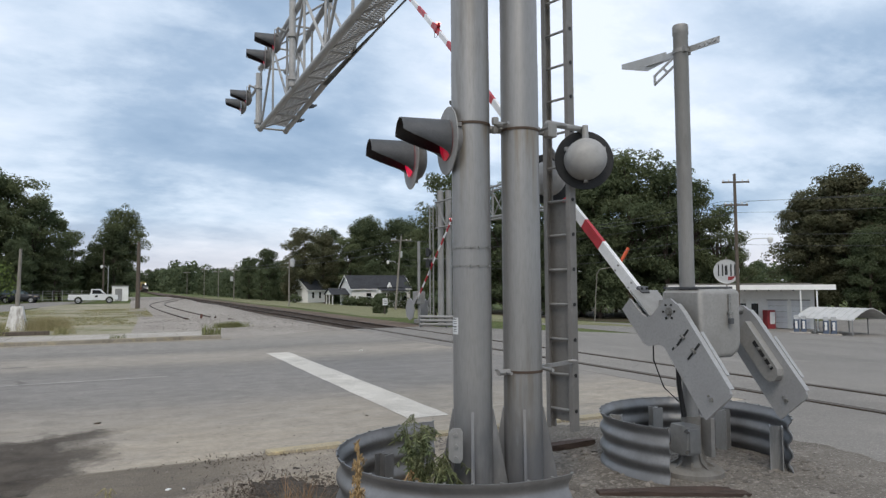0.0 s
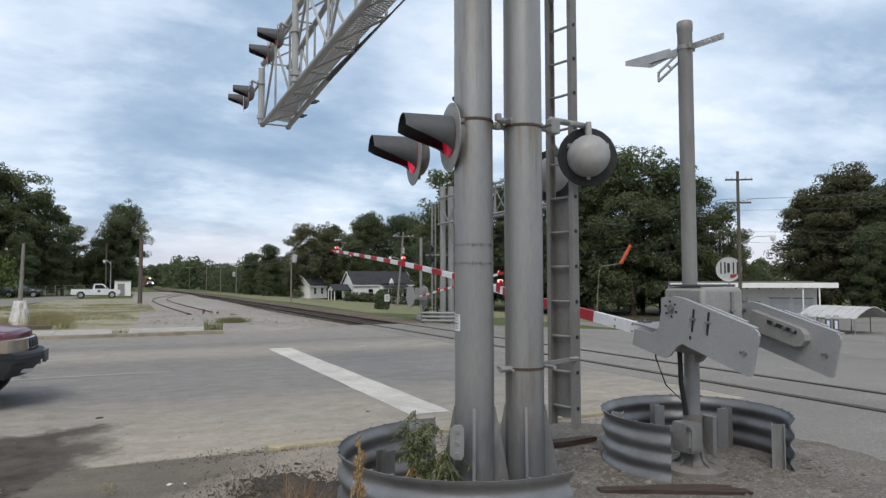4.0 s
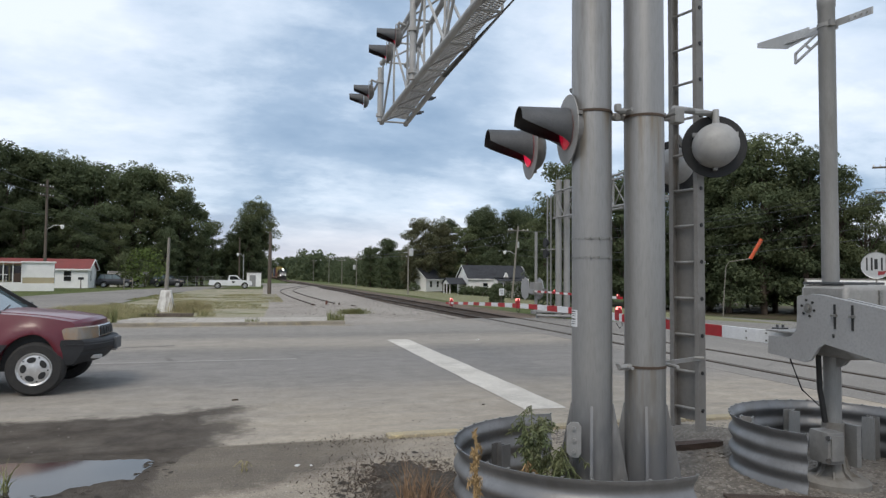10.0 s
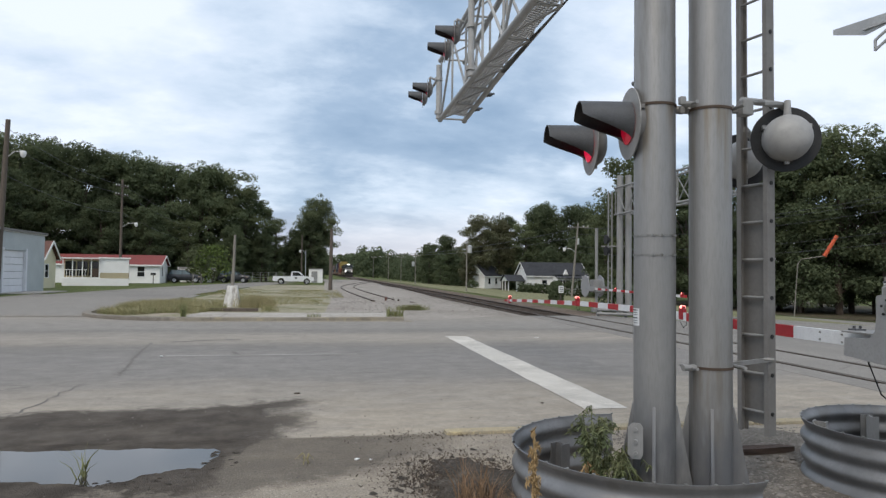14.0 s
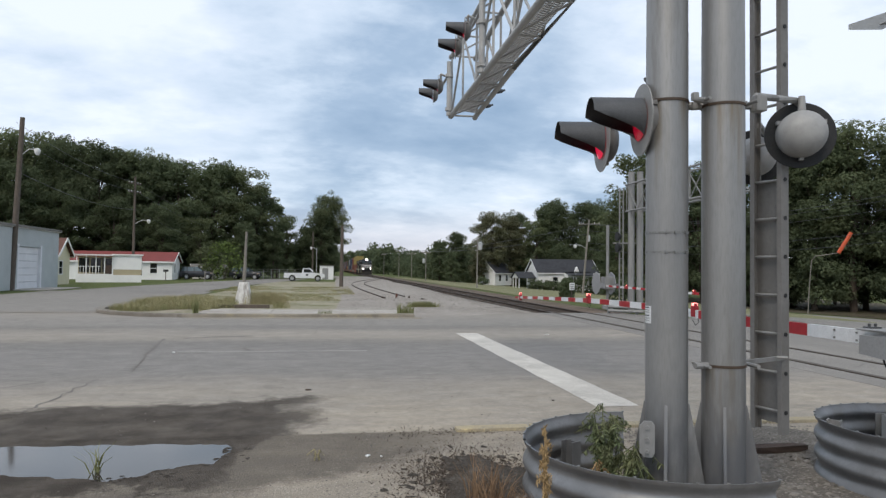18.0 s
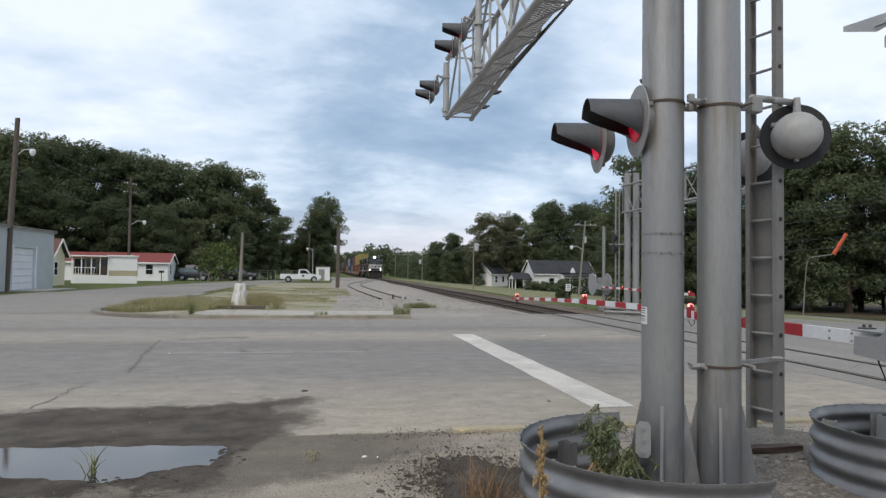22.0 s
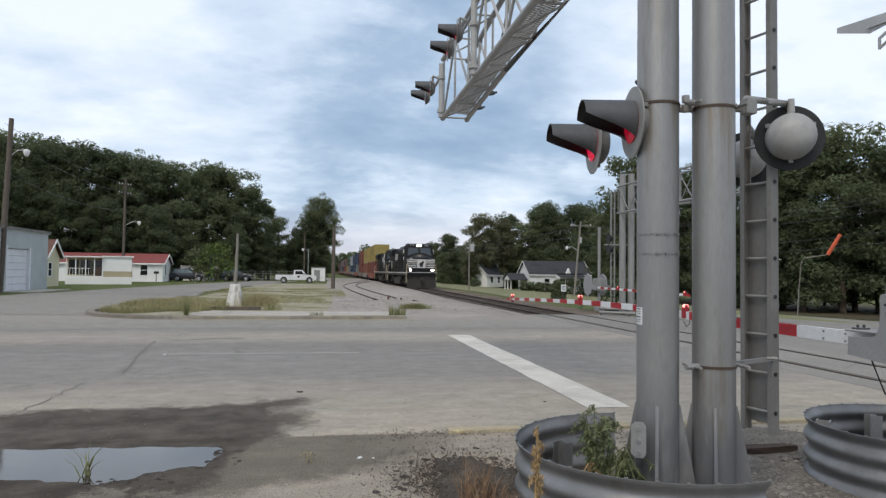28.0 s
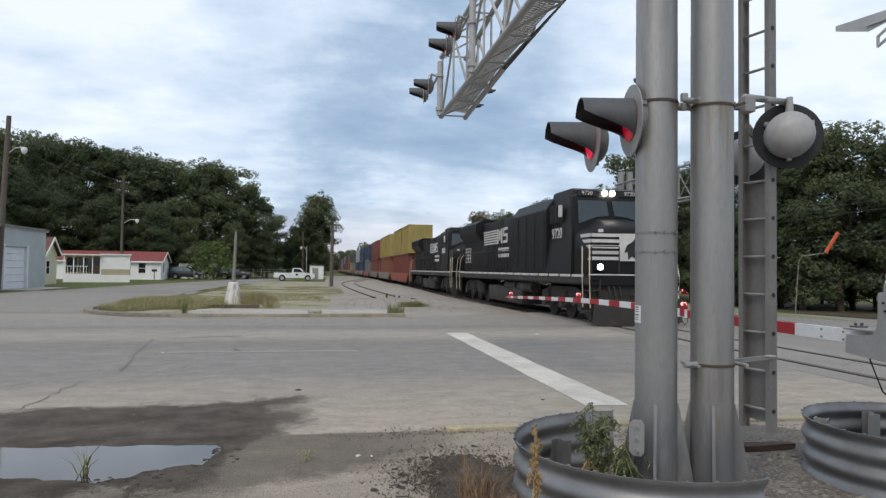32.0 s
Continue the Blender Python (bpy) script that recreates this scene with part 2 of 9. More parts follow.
M["box_dark"] = mat("dull grey casting", (0.215, 0.213, 0.206), 0.6, 0.1, (0.165, 0.163, 0.157), 6.0, fine=40, bump=0.06, stain=(0.135, 0.125, 0.11), stain_scale=3.0, stain_cover=0.56)
M["cast_dirty"] = mat("dusty casting", (0.205, 0.195, 0.178), 0.75, 0.05, (0.15, 0.14, 0.125), 6.0, fine=40, bump=0.1, stain=(0.13, 0.115, 0.095), stain_scale=4.0, stain_cover=0.5)
M["rust"] = mat("rusted band", (0.09, 0.065, 0.048), 0.8, 0.2, (0.06, 0.04, 0.03), 20)
M["bolt"] = mat("steel bolt", (0.30, 0.30, 0.29), 0.5, 0.6, amount=0.5, grain=40)
M["black"] = mat("black paint", (0.018, 0.019, 0.021), 0.55, 0, (0.03, 0.03, 0.03), 8, spec=0.3)
M["hood_grey"] = mat("signal hood", (0.088, 0.092, 0.10), 0.55, 0, (0.066, 0.07, 0.075), 7, spec=0.3)
M["lens_red"] = mat("red lens", (0.45, 0.006, 0.03), 0.15, 0, amount=0.3, grain=60, emit=0.35, spec=0.6, bump=0.02)
M["glow_red"] = mat("lit red lens", (0.72, 0.012, 0.06), 0.2, 0, amount=0.2, grain=60, emit=0.6, bump=0)
M["lamp_red"] = mat("red lamp plastic", (0.36, 0.02, 0.03), 0.35, 0, (0.26, 0.015, 0.02), 20, bump=0.02)
M["glow_pink"] = mat("lit lamp", (1.0, 0.25, 0.22), 0.2, 0, amount=0.1, grain=60, emit=3.0, bump=0)
M["white"] = mat("white paint", (0.74, 0.74, 0.73), 0.55, 0, (0.60, 0.60, 0.58), 4, bump=0.05, stain=(0.45, 0.43, 0.40), stain_scale=1.3, stain_cover=0.62)
M["arm_white"] = mat("reflective white", (0.70, 0.71, 0.72), 0.4, 0, (0.60, 0.61, 0.62), 6, bump=0.03)
M["arm_red"] = mat("reflective red", (0.42, 0.02, 0.03), 0.4, 0, (0.30, 0.015, 0.02), 6, bump=0.03)
M["asphalt"] = None
M["cable"] = mat("black cable", (0.02, 0.02, 0.02), 0.6)
M["wood_pole"] = mat("weathered pole", (0.13, 0.105, 0.085), 0.85, 0, (0.06, 0.05, 0.04), 6, stretch=(6, 6, 0.5), bump=0.4)
M["grey_pole"] = mat("grey weathered pole", (0.26, 0.24, 0.21), 0.85, 0, (0.15, 0.14, 0.12), 6, stretch=(6, 6, 0.5), bump=0.3)
M["bark"] = mat("bark", (0.11, 0.085, 0.065), 0.9, 0, (0.04, 0.03, 0.025), 3, stretch=(3, 3, 0.6), bump=0.6, fine=12)
M["orange"] = mat("orange marker", (0.62, 0.11, 0.04), 0.5, 0, amount=0.3)
M["glass"] = mat("dark glass", (0.015, 0.018, 0.02), 0.06, 0, amount=0.2, spec=0.6, bump=0)
M["chrome"] = mat("chrome", (0.6, 0.6, 0.6), 0.2, 1.0, amount=0.2, bump=0)
M["tyre"] = mat("tyre rubber", (0.022, 0.022, 0.023), 0.85, 0, (0.035, 0.033, 0.03), 9, bump=0.2)
M["rim"] = mat("alloy rim", (0.60, 0.60, 0.60), 0.35, 0.6, (0.45, 0.45, 0.45), 20, bump=0.02)


# ---------------------------------------------------------------- mesh helpers
def part(name, bm, material, parent=None, label="", smooth=False):
    me = bpy.data.meshes.new(name)
    bm.to_mesh(me)
    bm.free()
    if isinstance(material, (list, tuple)):
        for k in material:
            me.materials.append(k)
    else:
        me.materials.append(material)
    if smooth:
        me.polygons.foreach_set("use_smooth", [True] * len(me.polygons))
        me.set_sharp_from_angle(angle=radians(40))
    ob = new(name, me)
    if parent is not None:
        ob.parent = parent
    if label:
        ob["label"] = label
    return ob


def shared(name, me, parent, m=None):
    ob = new(name, me)
    ob.parent = parent
    if m is not None:
        ob.matrix_basis = m
    return ob


def thing(name, at, label, category, group="", kind="", rz=0.0):
    ob = new(name)
    ob.empty_display_size = 0.2
    ob.matrix_basis = pose(*at, 0, 0, rz)
    return tagged(ob, label, category, group, kind)


def B():
    return bmesh.new()


def box(bm, c, s, m=None, bevel=0.0, mi=0):
    r = bmesh.ops.create_cube(bm, size=1.0)
    vs = r["verts"]
    bmesh.ops.scale(bm, vec=s, verts=vs)
    if bevel:
        es = list({e for v in vs for e in v.link_edges})
        r2 = bmesh.ops.bevel(bm, geom=es, offset=bevel, segments=2, affect="EDGES", profile=0.7)
        vs = list({v for f in r2["faces"] for v in f.verts} | {v for v in vs if v.is_valid})
    bmesh.ops.translate(bm, vec=c, verts=vs)
    if m is not None:
        bmesh.ops.transform(bm, matrix=m, verts=vs)
    if mi:
        for f in {f for v in vs for f in v.link_faces}:
            f.material_index = mi
    return vs


def rod(bm, a, b, r0, r1=None, n=10, cap=True, mi=0):
    a, b = Vector(a), Vector(b)
    d = b - a
    r1 = r0 if r1 is None else r1
    q = d.to_track_quat("Z", "Y").to_matrix()
    rings = []
    for p, r in ((a, r0), (b, r1)):
        rings.append([bm.verts.new(p + q @ Vector((r * math.cos(2 * math.pi * k / n), r * math.sin(2 * math.pi * k / n), 0))) for k in range(n)])
    fs = []
    for k in range(n):
        fs.append(bm.faces.new((rings[0][k], rings[0][(k + 1) % n], rings[1][(k + 1) % n], rings[1][k])))
    if cap:
        fs.append(bm.faces.new(rings[0][::-1]))
        fs.append(bm.faces.new(rings[1]))
    for f in fs:
        f.material_index = mi


def bar(bm, a, b, w, h, mi=0):
    """A rectangular bar from a to b, w across and h high."""
    a, b = Vector(a), Vector(b)
    d = b - a
    z = Vector((0, 0, 1)) if abs(d.normalized().z) < 0.95 else Vector((0, 1, 0))
    x = d.cross(z).normalized()
    y = x.cross(d).normalized()
    m = Matrix((x, d.normalized(), y)).transposed().to_4x4()
    m.translation = (a + b) / 2
    box(bm, (0, 0, 0), (w, d.length, h), m, mi=mi)


def tube(bm, pts, r, n=8):
    pts = [Vector(p) for p in pts]
    rings = []
    for i, p in enumerate(pts):
        d = (pts[min(i + 1, len(pts) - 1)] - pts[max(i - 1, 0)]).normalized()
        q = d.to_track_quat("Z", "Y").to_matrix()
        rr = r[i] if isinstance(r, (list, tuple)) else r
        rings.append([bm.verts.new(p + q @ Vector((rr * math.cos(2 * math.pi * k / n), rr * math.sin(2 * math.pi * k / n), 0))) for k in range(n)])
    for a, b in zip(rings, rings[1:]):
        # the ring turn may slip: match the nearest vertex
        k0 = min(range(n), key=lambda k: (b[k].co - a[0].co).length - 0)
        for k in range(n):
            bm.faces.new((a[k], a[(k + 1) % n], b[(k + 1 + k0) % n], b[(k + k0) % n]))
    bm.faces.new(rings[0][::-1])
    bm.faces.new(rings[-1])


def lathe(bm, prof, n=24, m=None, mi=0):
    """A body of revolution about z from (radius, z) pairs."""
    rings = []
    for r, z in prof:
        if r < 1e-5:
            rings.append([bm.verts.new((0, 0, z))])
        else:
            rings.append([bm.verts.new((r * math.cos(2 * math.pi * k / n), r * math.sin(2 * math.pi * k / n), z)) for k in range(n)])
    for a, b in zip(rings, rings[1:]):
        for k in range(n):
            if len(a) == 1 and len(b) == 1:
                continue
            if len(a) == 1:
                f = bm.faces.new((a[0], b[(k + 1) % n], b[k]))
            elif len(b) == 1:
                f = bm.faces.new((a[k], a[(k + 1) % n], b[0]))
            else:
                f = bm.faces.new((a[k], a[(k + 1) % n], b[(k + 1) % n], b[k]))
            f.material_index = mi
    vs = [v for r in rings for v in r]
    if m is not None:
        bmesh.ops.transform(bm, matrix=m, verts=vs)
    return vs


def slab(bm, poly, x0, x1, axis="x", mi=0, bevel=0.0):
    """A plate: the outline poly, in the two other axes, between x0 and x1."""
    def P(u, v, w):
        return {"x": (w, u, v), "y": (u, w, v), "z": (u, v, w)}[axis]
    a = [bm.verts.new(P(u, v, x0)) for u, v in poly]
    b = [bm.verts.new(P(u, v, x1)) for u, v in poly]
    n = len(poly)
    fs = [bm.faces.new(a), bm.faces.new(b[::-1])]
    for k in range(n):
        fs.append(bm.faces.new((a[k], b[k], b[(k + 1) % n], a[(k + 1) % n])))
    bmesh.ops.recalc_face_normals(bm, faces=fs)
    for f in fs:
        f.material_index = mi
    if bevel:
        es = list({e for f in fs[:2] for e in f.edges})
        bmesh.ops.bevel(bm, geom=es, offset=bevel, segments=2, affect="EDGES")


def raw(name, verts, faces, material, parent=None, label="", smooth=False):
    me = bpy.data.meshes.new(name)
    me.from_pydata(verts, [], faces)
    me.materials.append(material)
    if smooth:
        me.polygons.foreach_set("use_smooth", [True] * len(me.polygons))
    me.update()
    ob = new(name, me)
    if parent is not None:
        ob.parent = parent
    if label:
        ob["label"] = label
    return ob


def quads(name, arr, material, parent=None, label=""):
    """Many loose small faces, each with the same number of corners, as one mesh."""
    n, k = len(arr), arr.shape[1]
    me = bpy.data.meshes.new(name)
    me.vertices.add(n * k)
    me.vertices.foreach_set("co", arr.reshape(-1).astype(np.float32))
    me.loops.add(n * k)
    me.loops.foreach_set("vertex_index", np.arange(n * k, dtype=np.int32))
    me.polygons.add(n)
    me.polygons.foreach_set("loop_start", np.arange(0, n * k, k, dtype=np.int32))
    me.update(calc_edges=True)
    me.materials.append(material)
    ob = new(name, me)
    if parent is not None:
        ob.parent = parent
    if label:
        ob["label"] = label
    return ob


# ---------------------------------------------------------------- the lie of the land
TRACK_X = 9.75


def land(x, y=0.0):
    """Height of the ground: level up to the track, then falling away beyond it."""
    return -0.0625 * min(max(0.0, x - TRACK_X - 2.0), 45.0)


CUTS = (TRACK_X + 2.0, TRACK_X + 47.0)


def sheet_strip(name, x0, x1, y0, y1, lift, material, label, category, kind="structure", ny=1, edge=0.0, seed=1):
    """A sheet laid on the land, with a slightly uneven rim."""
    rnd = random.Random(seed)
    xs = sorted({x0, x1, *[c for c in CUTS if x0 < c < x1], *np.linspace(x0, x1, max(2, int((x1 - x0) / 4))).tolist()})
    ys = np.linspace(y0, y1, ny + 1)
    bm = B()
    grid = []
    for i, x in enumerate(xs):
        col = []
        for j, y in enumerate(ys):
            jx = rnd.uniform(-edge, edge) if i in (0, len(xs) - 1) else 0
            jy = rnd.uniform(-edge, edge) if j in (0, len(ys) - 1) else 0
            col.append(bm.verts.new((x + jx, y + jy, land(x) + lift)))
        grid.append(col)
    for a, b in zip(grid, grid[1:]):
        for j in range(len(ys) - 1):
            bm.faces.new((a[j], b[j], b[j + 1], a[j + 1]))
    return tagged(part(name, bm, material), label, category, kind=kind)


# ---------------------------------------------------------------- ground materials
def ground_mat(name, base, dark, light, big=0.25, mid=2.0, grit=45.0, bump=0.5, rough=0.9, cracks=False, wet=False, streak=None, green=None, bands=None):
    m = bpy.data.materials.new(name)
    m.use_nodes = True
    n, l = m.node_tree.nodes, m.node_tree.links
    b = n["Principled BSDF"]
    b.inputs["Specular IOR Level"].default_value = 0.12
    g = n.new("ShaderNodeNewGeometry")
    pos = g.outputs["Position"]

    def nz(scale, detail=6, r=0.6, st=None):
        k = n.new("ShaderNodeTexNoise")
        k.inputs["Scale"].default_value, k.inputs["Detail"].default_value, k.inputs["Roughness"].default_value = scale, detail, r
        if st:
            mp = n.new("ShaderNodeMapping")
            mp.inputs["Scale"].default_value = st
            l.new(pos, mp.inputs[0])
            l.new(mp.outputs[0], k.inputs["Vector"])
        else:
            l.new(pos, k.inputs["Vector"])
        return k.outputs["Fac"]

    def rng(f, lo, hi, a=0.0, c=1.0):
        k = n.new("ShaderNodeMapRange")
        for i, v in ((1, lo), (2, hi), (3, a), (4, c)):
            k.inputs[i].default_value = v
        l.new(f, k.inputs[0])
        return k.outputs[0]

    def mix(f, a, c):
        k = n.new("ShaderNodeMix")
        k.data_type = "RGBA"
        for s, v in ((k.inputs[0], f), (k.inputs[6], a), (k.inputs[7], c)):
            if isinstance(v, (int, float)):
                s.default_value = v
            elif isinstance(v, tuple):
                s.default_value = (*v, 1)
            else:
                l.new(v, s)
        return k.outputs[2]

    def op(kind, a, c=None):
        k = n.new("ShaderNodeMath")
        k.operation = kind
        for i, v in enumerate((a, c)):
            if v is None:
                continue
            if isinstance(v, (int, float)):
                k.inputs[i].default_value = v
            else:
                l.new(v, k.inputs[i])
        return k.outputs[0]

    col = mix(rng(nz(big), 0.36, 0.66), base, dark)
    col = mix(rng(nz(mid), 0.52, 0.78), col, light)
    if green:
        col = mix(rng(nz(big * 2.3, 7, 0.7), 0.50, 0.62), col, green)
    if streak:
        col = mix(rng(nz(1.0, 6, 0.6, streak[0]), 0.5, 0.72, 0, 0.5), col, streak[1])
    if bands:
        # wheel-worn lanes running along the road, their edges wandering
        sb = n.new("ShaderNodeSeparateXYZ")
        l.new(pos, sb.inputs[0])
        yb = op("ADD", sb.outputs[1], op("MULTIPLY", op("SUBTRACT", nz(1.0, 7, 0.68, (0.16, 0.9, 1)), 0.5), 2.6))
        r_ = n.new("ShaderNodeValToRGB")
        r_.color_ramp.interpolation = "B_SPLINE"
        el = r_.color_ramp.elements
        while len(el) < len(bands):
            el.new(0.5)
        for q, (yy, cc) in zip(el, bands):
            q.position, q.color = (yy - 6.0) / 22.0, (*cc, 1)
        l.new(rng(yb, 6.0, 28.0), r_.inputs[0])
        col = mix(rng(nz(0.5, 8, 0.7, (0.35, 1.2, 1)), 0.3, 0.6, 0.45, 0.9), col, r_.outputs[0])
    if wet:
        sy = n.new("ShaderNodeSeparateXYZ")
        l.new(pos, sy.inputs[0])
        dust = op("MULTIPLY", rng(op("ADD", sy.outputs[1], op("MULTIPLY", nz(0.5, 6, 0.65, (0.5, 1.6, 1)), 4.0)), 12.6, 9.4), rng(nz(1.3, 7, 0.7, (0.5, 1.5, 1)), 0.38, 0.62, 0.15, 0.85))
        col = mix(dust, col, (0.36, 0.315, 0.25))
    if bands:
        k = n.new("ShaderNodeMix")
        k.data_type, k.blend_type = "RGBA", "MULTIPLY"
        k.inputs[0].default_value = 1.0
        l.new(col, k.inputs[6])
        l.new(op("MULTIPLY", rng(nz(2.6, 9, 0.78, (0.8, 1.15, 1)), 0.32, 0.68, 0.78, 1.22), rng(nz(13, 5, 0.8), 0.3, 0.7, 0.86, 1.14)), k.inputs[7])
        col = k.outputs[2]
    sp = nz(grit, 2, 0.7)
    col = mix(rng(sp, 0.56, 0.75), col, tuple(min(1, c * 1.5) for c in light))
    col = mix(rng(sp, 0.40, 0.26), col, tuple(c * 0.45 for c in dark))
    if cracks:
        v = n.new("ShaderNodeTexVoronoi")
        v.feature = "DISTANCE_TO_EDGE"
        v.inputs["Scale"].default_value = 0.16
        w = n.new("ShaderNodeMix")
        w.data_type = "VECTOR"
        w.inputs[0].default_value = 0.12
        k = n.new("ShaderNodeTexNoise")
        k.inputs["Scale"].default_value = 0.9
        l.new(pos, k.inputs["Vector"])
        l.new(pos, w.inputs[4])
        l.new(k.outputs["Color"], w.inputs[5])
        l.new(w.outputs[1], v.inputs["Vector"])
        crack = op("MULTIPLY", rng(v.outputs[0], 0.005, 0.0), rng(nz(0.35), 0.52, 0.66, 0, 0.6))
        col = mix(crack, col, tuple(c * 0.55 for c in dark))
    rough_out = rng(nz(mid), 0.3, 0.7, rough - 0.1, min(1, rough + 0.08))
    if wet:
        # damp, muddy patch round the puddle
        s = n.new("ShaderNodeSeparateXYZ")
        l.new(pos, s.inputs[0])
        wob = op("MULTIPLY", op("SUBTRACT", nz(1.1, 8, 0.75), 0.5), 2.2)
        yc = op("ADD", s.outputs[1], wob)
        top = rng(op("SUBTRACT", yc, op("MULTIPLY", op("ADD", s.outputs[0], 3.0), 0.16)), 8.75, 8.45)
        low = rng(yc, 5.15, 5.45)
        right = rng(op("ADD", op("ADD", s.outputs[0], wob), op("MULTIPLY", op("SUBTRACT", s.outputs[1], 7.0), -0.15)), -0.25, -0.75)
        damp = op("MULTIPLY", op("MULTIPLY", top, low), right)
        tail = op("MULTIPLY", op("MULTIPLY", rng(s.outputs[1], 7.06, 6.98), rng(op("SUBTRACT", yc, op("MULTIPLY", s.outputs[0], 0.62)), 5.45, 5.85)), rng(op("ADD", s.outputs[0], wob), 1.7, 0.7))
        damp = op("MAXIMUM", damp, op("MULTIPLY", tail, 0.62))
        damp = op("MULTIPLY", damp, rng(nz(2.2, 7, 0.7), 0.25, 0.6, 0.72, 1.0))
        col = mix(damp, col, (0.052, 0.043, 0.035))
        rough_out = op("SUBTRACT", rough_out, op("MULTIPLY", damp, 0.12))
    l.new(col, b.inputs["Base Color"])
    l.new(rough_out, b.inputs["Roughness"])
    bp = n.new("ShaderNodeBump")
    bp.inputs["Strength"].default_value, bp.inputs["Distance"].default_value = bump, 0.03
    l.new(op("ADD", sp, op("MULTIPLY", nz(mid * 3), 0.6)), bp.inputs["Height"])
    l.new(bp.outputs[0], b.inputs["Normal"])
    return m


M["asphalt"] = ground_mat("worn asphalt", (0.225, 0.212, 0.196), (0.160, 0.152, 0.143), (0.285, 0.268, 0.243), 0.22, 1.4, 90, 0.25, cracks=True, wet=True,
                          streak=((0.045, 0.75, 1.0), (0.285, 0.265, 0.238)),
                          bands=((6.5, (0.307, 0.272, 0.228)), (10.0, (0.265, 0.240, 0.206)), (11.0, (0.197, 0.186, 0.174)), (13.0, (0.203, 0.193, 0.183)), (14.6, (0.186, 0.177, 0.167)), (15.7, (0.163, 0.154, 0.145)),
                                 (16.9, (0.312, 0.279, 0.233)), (18.4, (0.293, 0.265, 0.228)), (19.6, (0.144, 0.136, 0.127)), (20.6, (0.233, 0.217, 0.198)), (22.8, (0.223, 0.210, 0.191)), (24.8, (0.288, 0.260, 0.221)), (26.0, (0.219, 0.195, 0.167)), (27.0, (0.219, 0.205, 0.186))))
M["lot"] = ground_mat("pale lot paving", (0.215, 0.203, 0.186), (0.168, 0.158, 0.146), (0.265, 0.25, 0.228), 0.12, 0.9, 60, 0.25, cracks=True)
M["shoulder"] = ground_mat("gritty shoulder", (0.265, 0.235, 0.20), (0.185, 0.16, 0.133), (0.34, 0.31, 0.27), 0.5, 2.2, 55, 0.8, wet=True)
M["grit"] = ground_mat("grey grit", (0.185, 0.168, 0.146), (0.12, 0.107, 0.092), (0.27, 0.25, 0.222), 0.9, 4.0, 38, 1.0)
M["gravel"] = ground_mat("railway ballast", (0.29, 0.265, 0.235), (0.21, 0.188, 0.165), (0.385, 0.355, 0.32), 0.3, 3.0, 14, 1.0)
M["ballast"] = ground_mat("dark ballast", (0.135, 0.104, 0.08), (0.075, 0.056, 0.043), (0.19, 0.155, 0.125), 0.4, 3.0, 14, 1.0)
M["grassland"] = ground_mat("rough grass", (0.085, 0.105, 0.035), (0.055, 0.075, 0.022), (0.15, 0.15, 0.06), 0.10, 0.8, 20, 0.8)
M["dry_grass"] = ground_mat("dry verge", (0.30, 0.272, 0.205), (0.215, 0.20, 0.13), (0.37, 0.34, 0.285), 0.22, 1.6, 22, 0.9, green=(0.135, 0.145, 0.065))
M["lawn"] = ground_mat("lawn", (0.185, 0.18, 0.10), (0.13, 0.14, 0.068), (0.27, 0.245, 0.165), 0.10, 0.7, 16, 0.7)
M["concrete"] = ground_mat("old concrete", (0.38, 0.355, 0.32), (0.27, 0.25, 0.22), (0.45, 0.425, 0.385), 0.4, 2.5, 60, 0.25)
M["kerb_yellow"] = ground_mat("worn yellow kerb", (0.29, 0.265, 0.222), (0.19, 0.172, 0.145), (0.37, 0.315, 0.205), 1.2, 3.0, 50, 0.35)
M["kerb_paint"] = ground_mat("flaking yellow kerb paint", (0.37, 0.318, 0.215), (0.27, 0.24, 0.185), (0.44, 0.365, 0.215), 1.5, 5.0, 50, 0.4)
M["kerb_dirty"] = ground_mat("dirty kerb", (0.22, 0.20, 0.172), (0.14, 0.125, 0.105), (0.30, 0.275, 0.24), 0.8, 3.0, 50, 0.4)
M["line_faint"] = ground_mat("nearly worn off road paint", (0.33, 0.318, 0.30), (0.27, 0.258, 0.242), (0.42, 0.41, 0.39), 0.9, 5.0, 70, 0.2)
M["line_white"] = ground_mat("worn road paint", (0.56, 0.53, 0.475), (0.41, 0.385, 0.345), (0.62, 0.59, 0.54), 0.8, 3.0, 70, 0.2, streak=((0.8, 3.5, 1), (0.33, 0.315, 0.295)))

# ---------------------------------------------------------------- land, road, pavements
bm = B()
xs = [-2200, -600, -150, -60, -20, 6.0, 6.9, TRACK_X + 2.0, 13.3, 20, 35, TRACK_X + 47.0, 90, 200, 700, 2200]
ys = [-1200, -200, -40, 0, 26.3, 26.6, 60, 120, 300, 900, 2600]
gv = [[bm.verts.new((x, y, land(x) - (0.24 if 6.5 < x < 12 and y > 26.4 else 0.02))) for y in ys] for x in xs]
for a, b in zip(gv, gv[1:]):
    for j in range(len(ys) - 1):
        bm.faces.new((a[j], b[j], b[j + 1], a[j + 1]))
tagged(part("ground", bm, M["grassland"]), "rough green grassland reaching to the horizon", "ground", kind="structure")
sheet_strip("ground_shoulder", -40, 6.6, -18, 7.12, 0.003, M["shoulder"], "gritty dirt and broken concrete shoulder with a damp patch", "ground", ny=6, edge=0.1)
bm = B()
rim = []
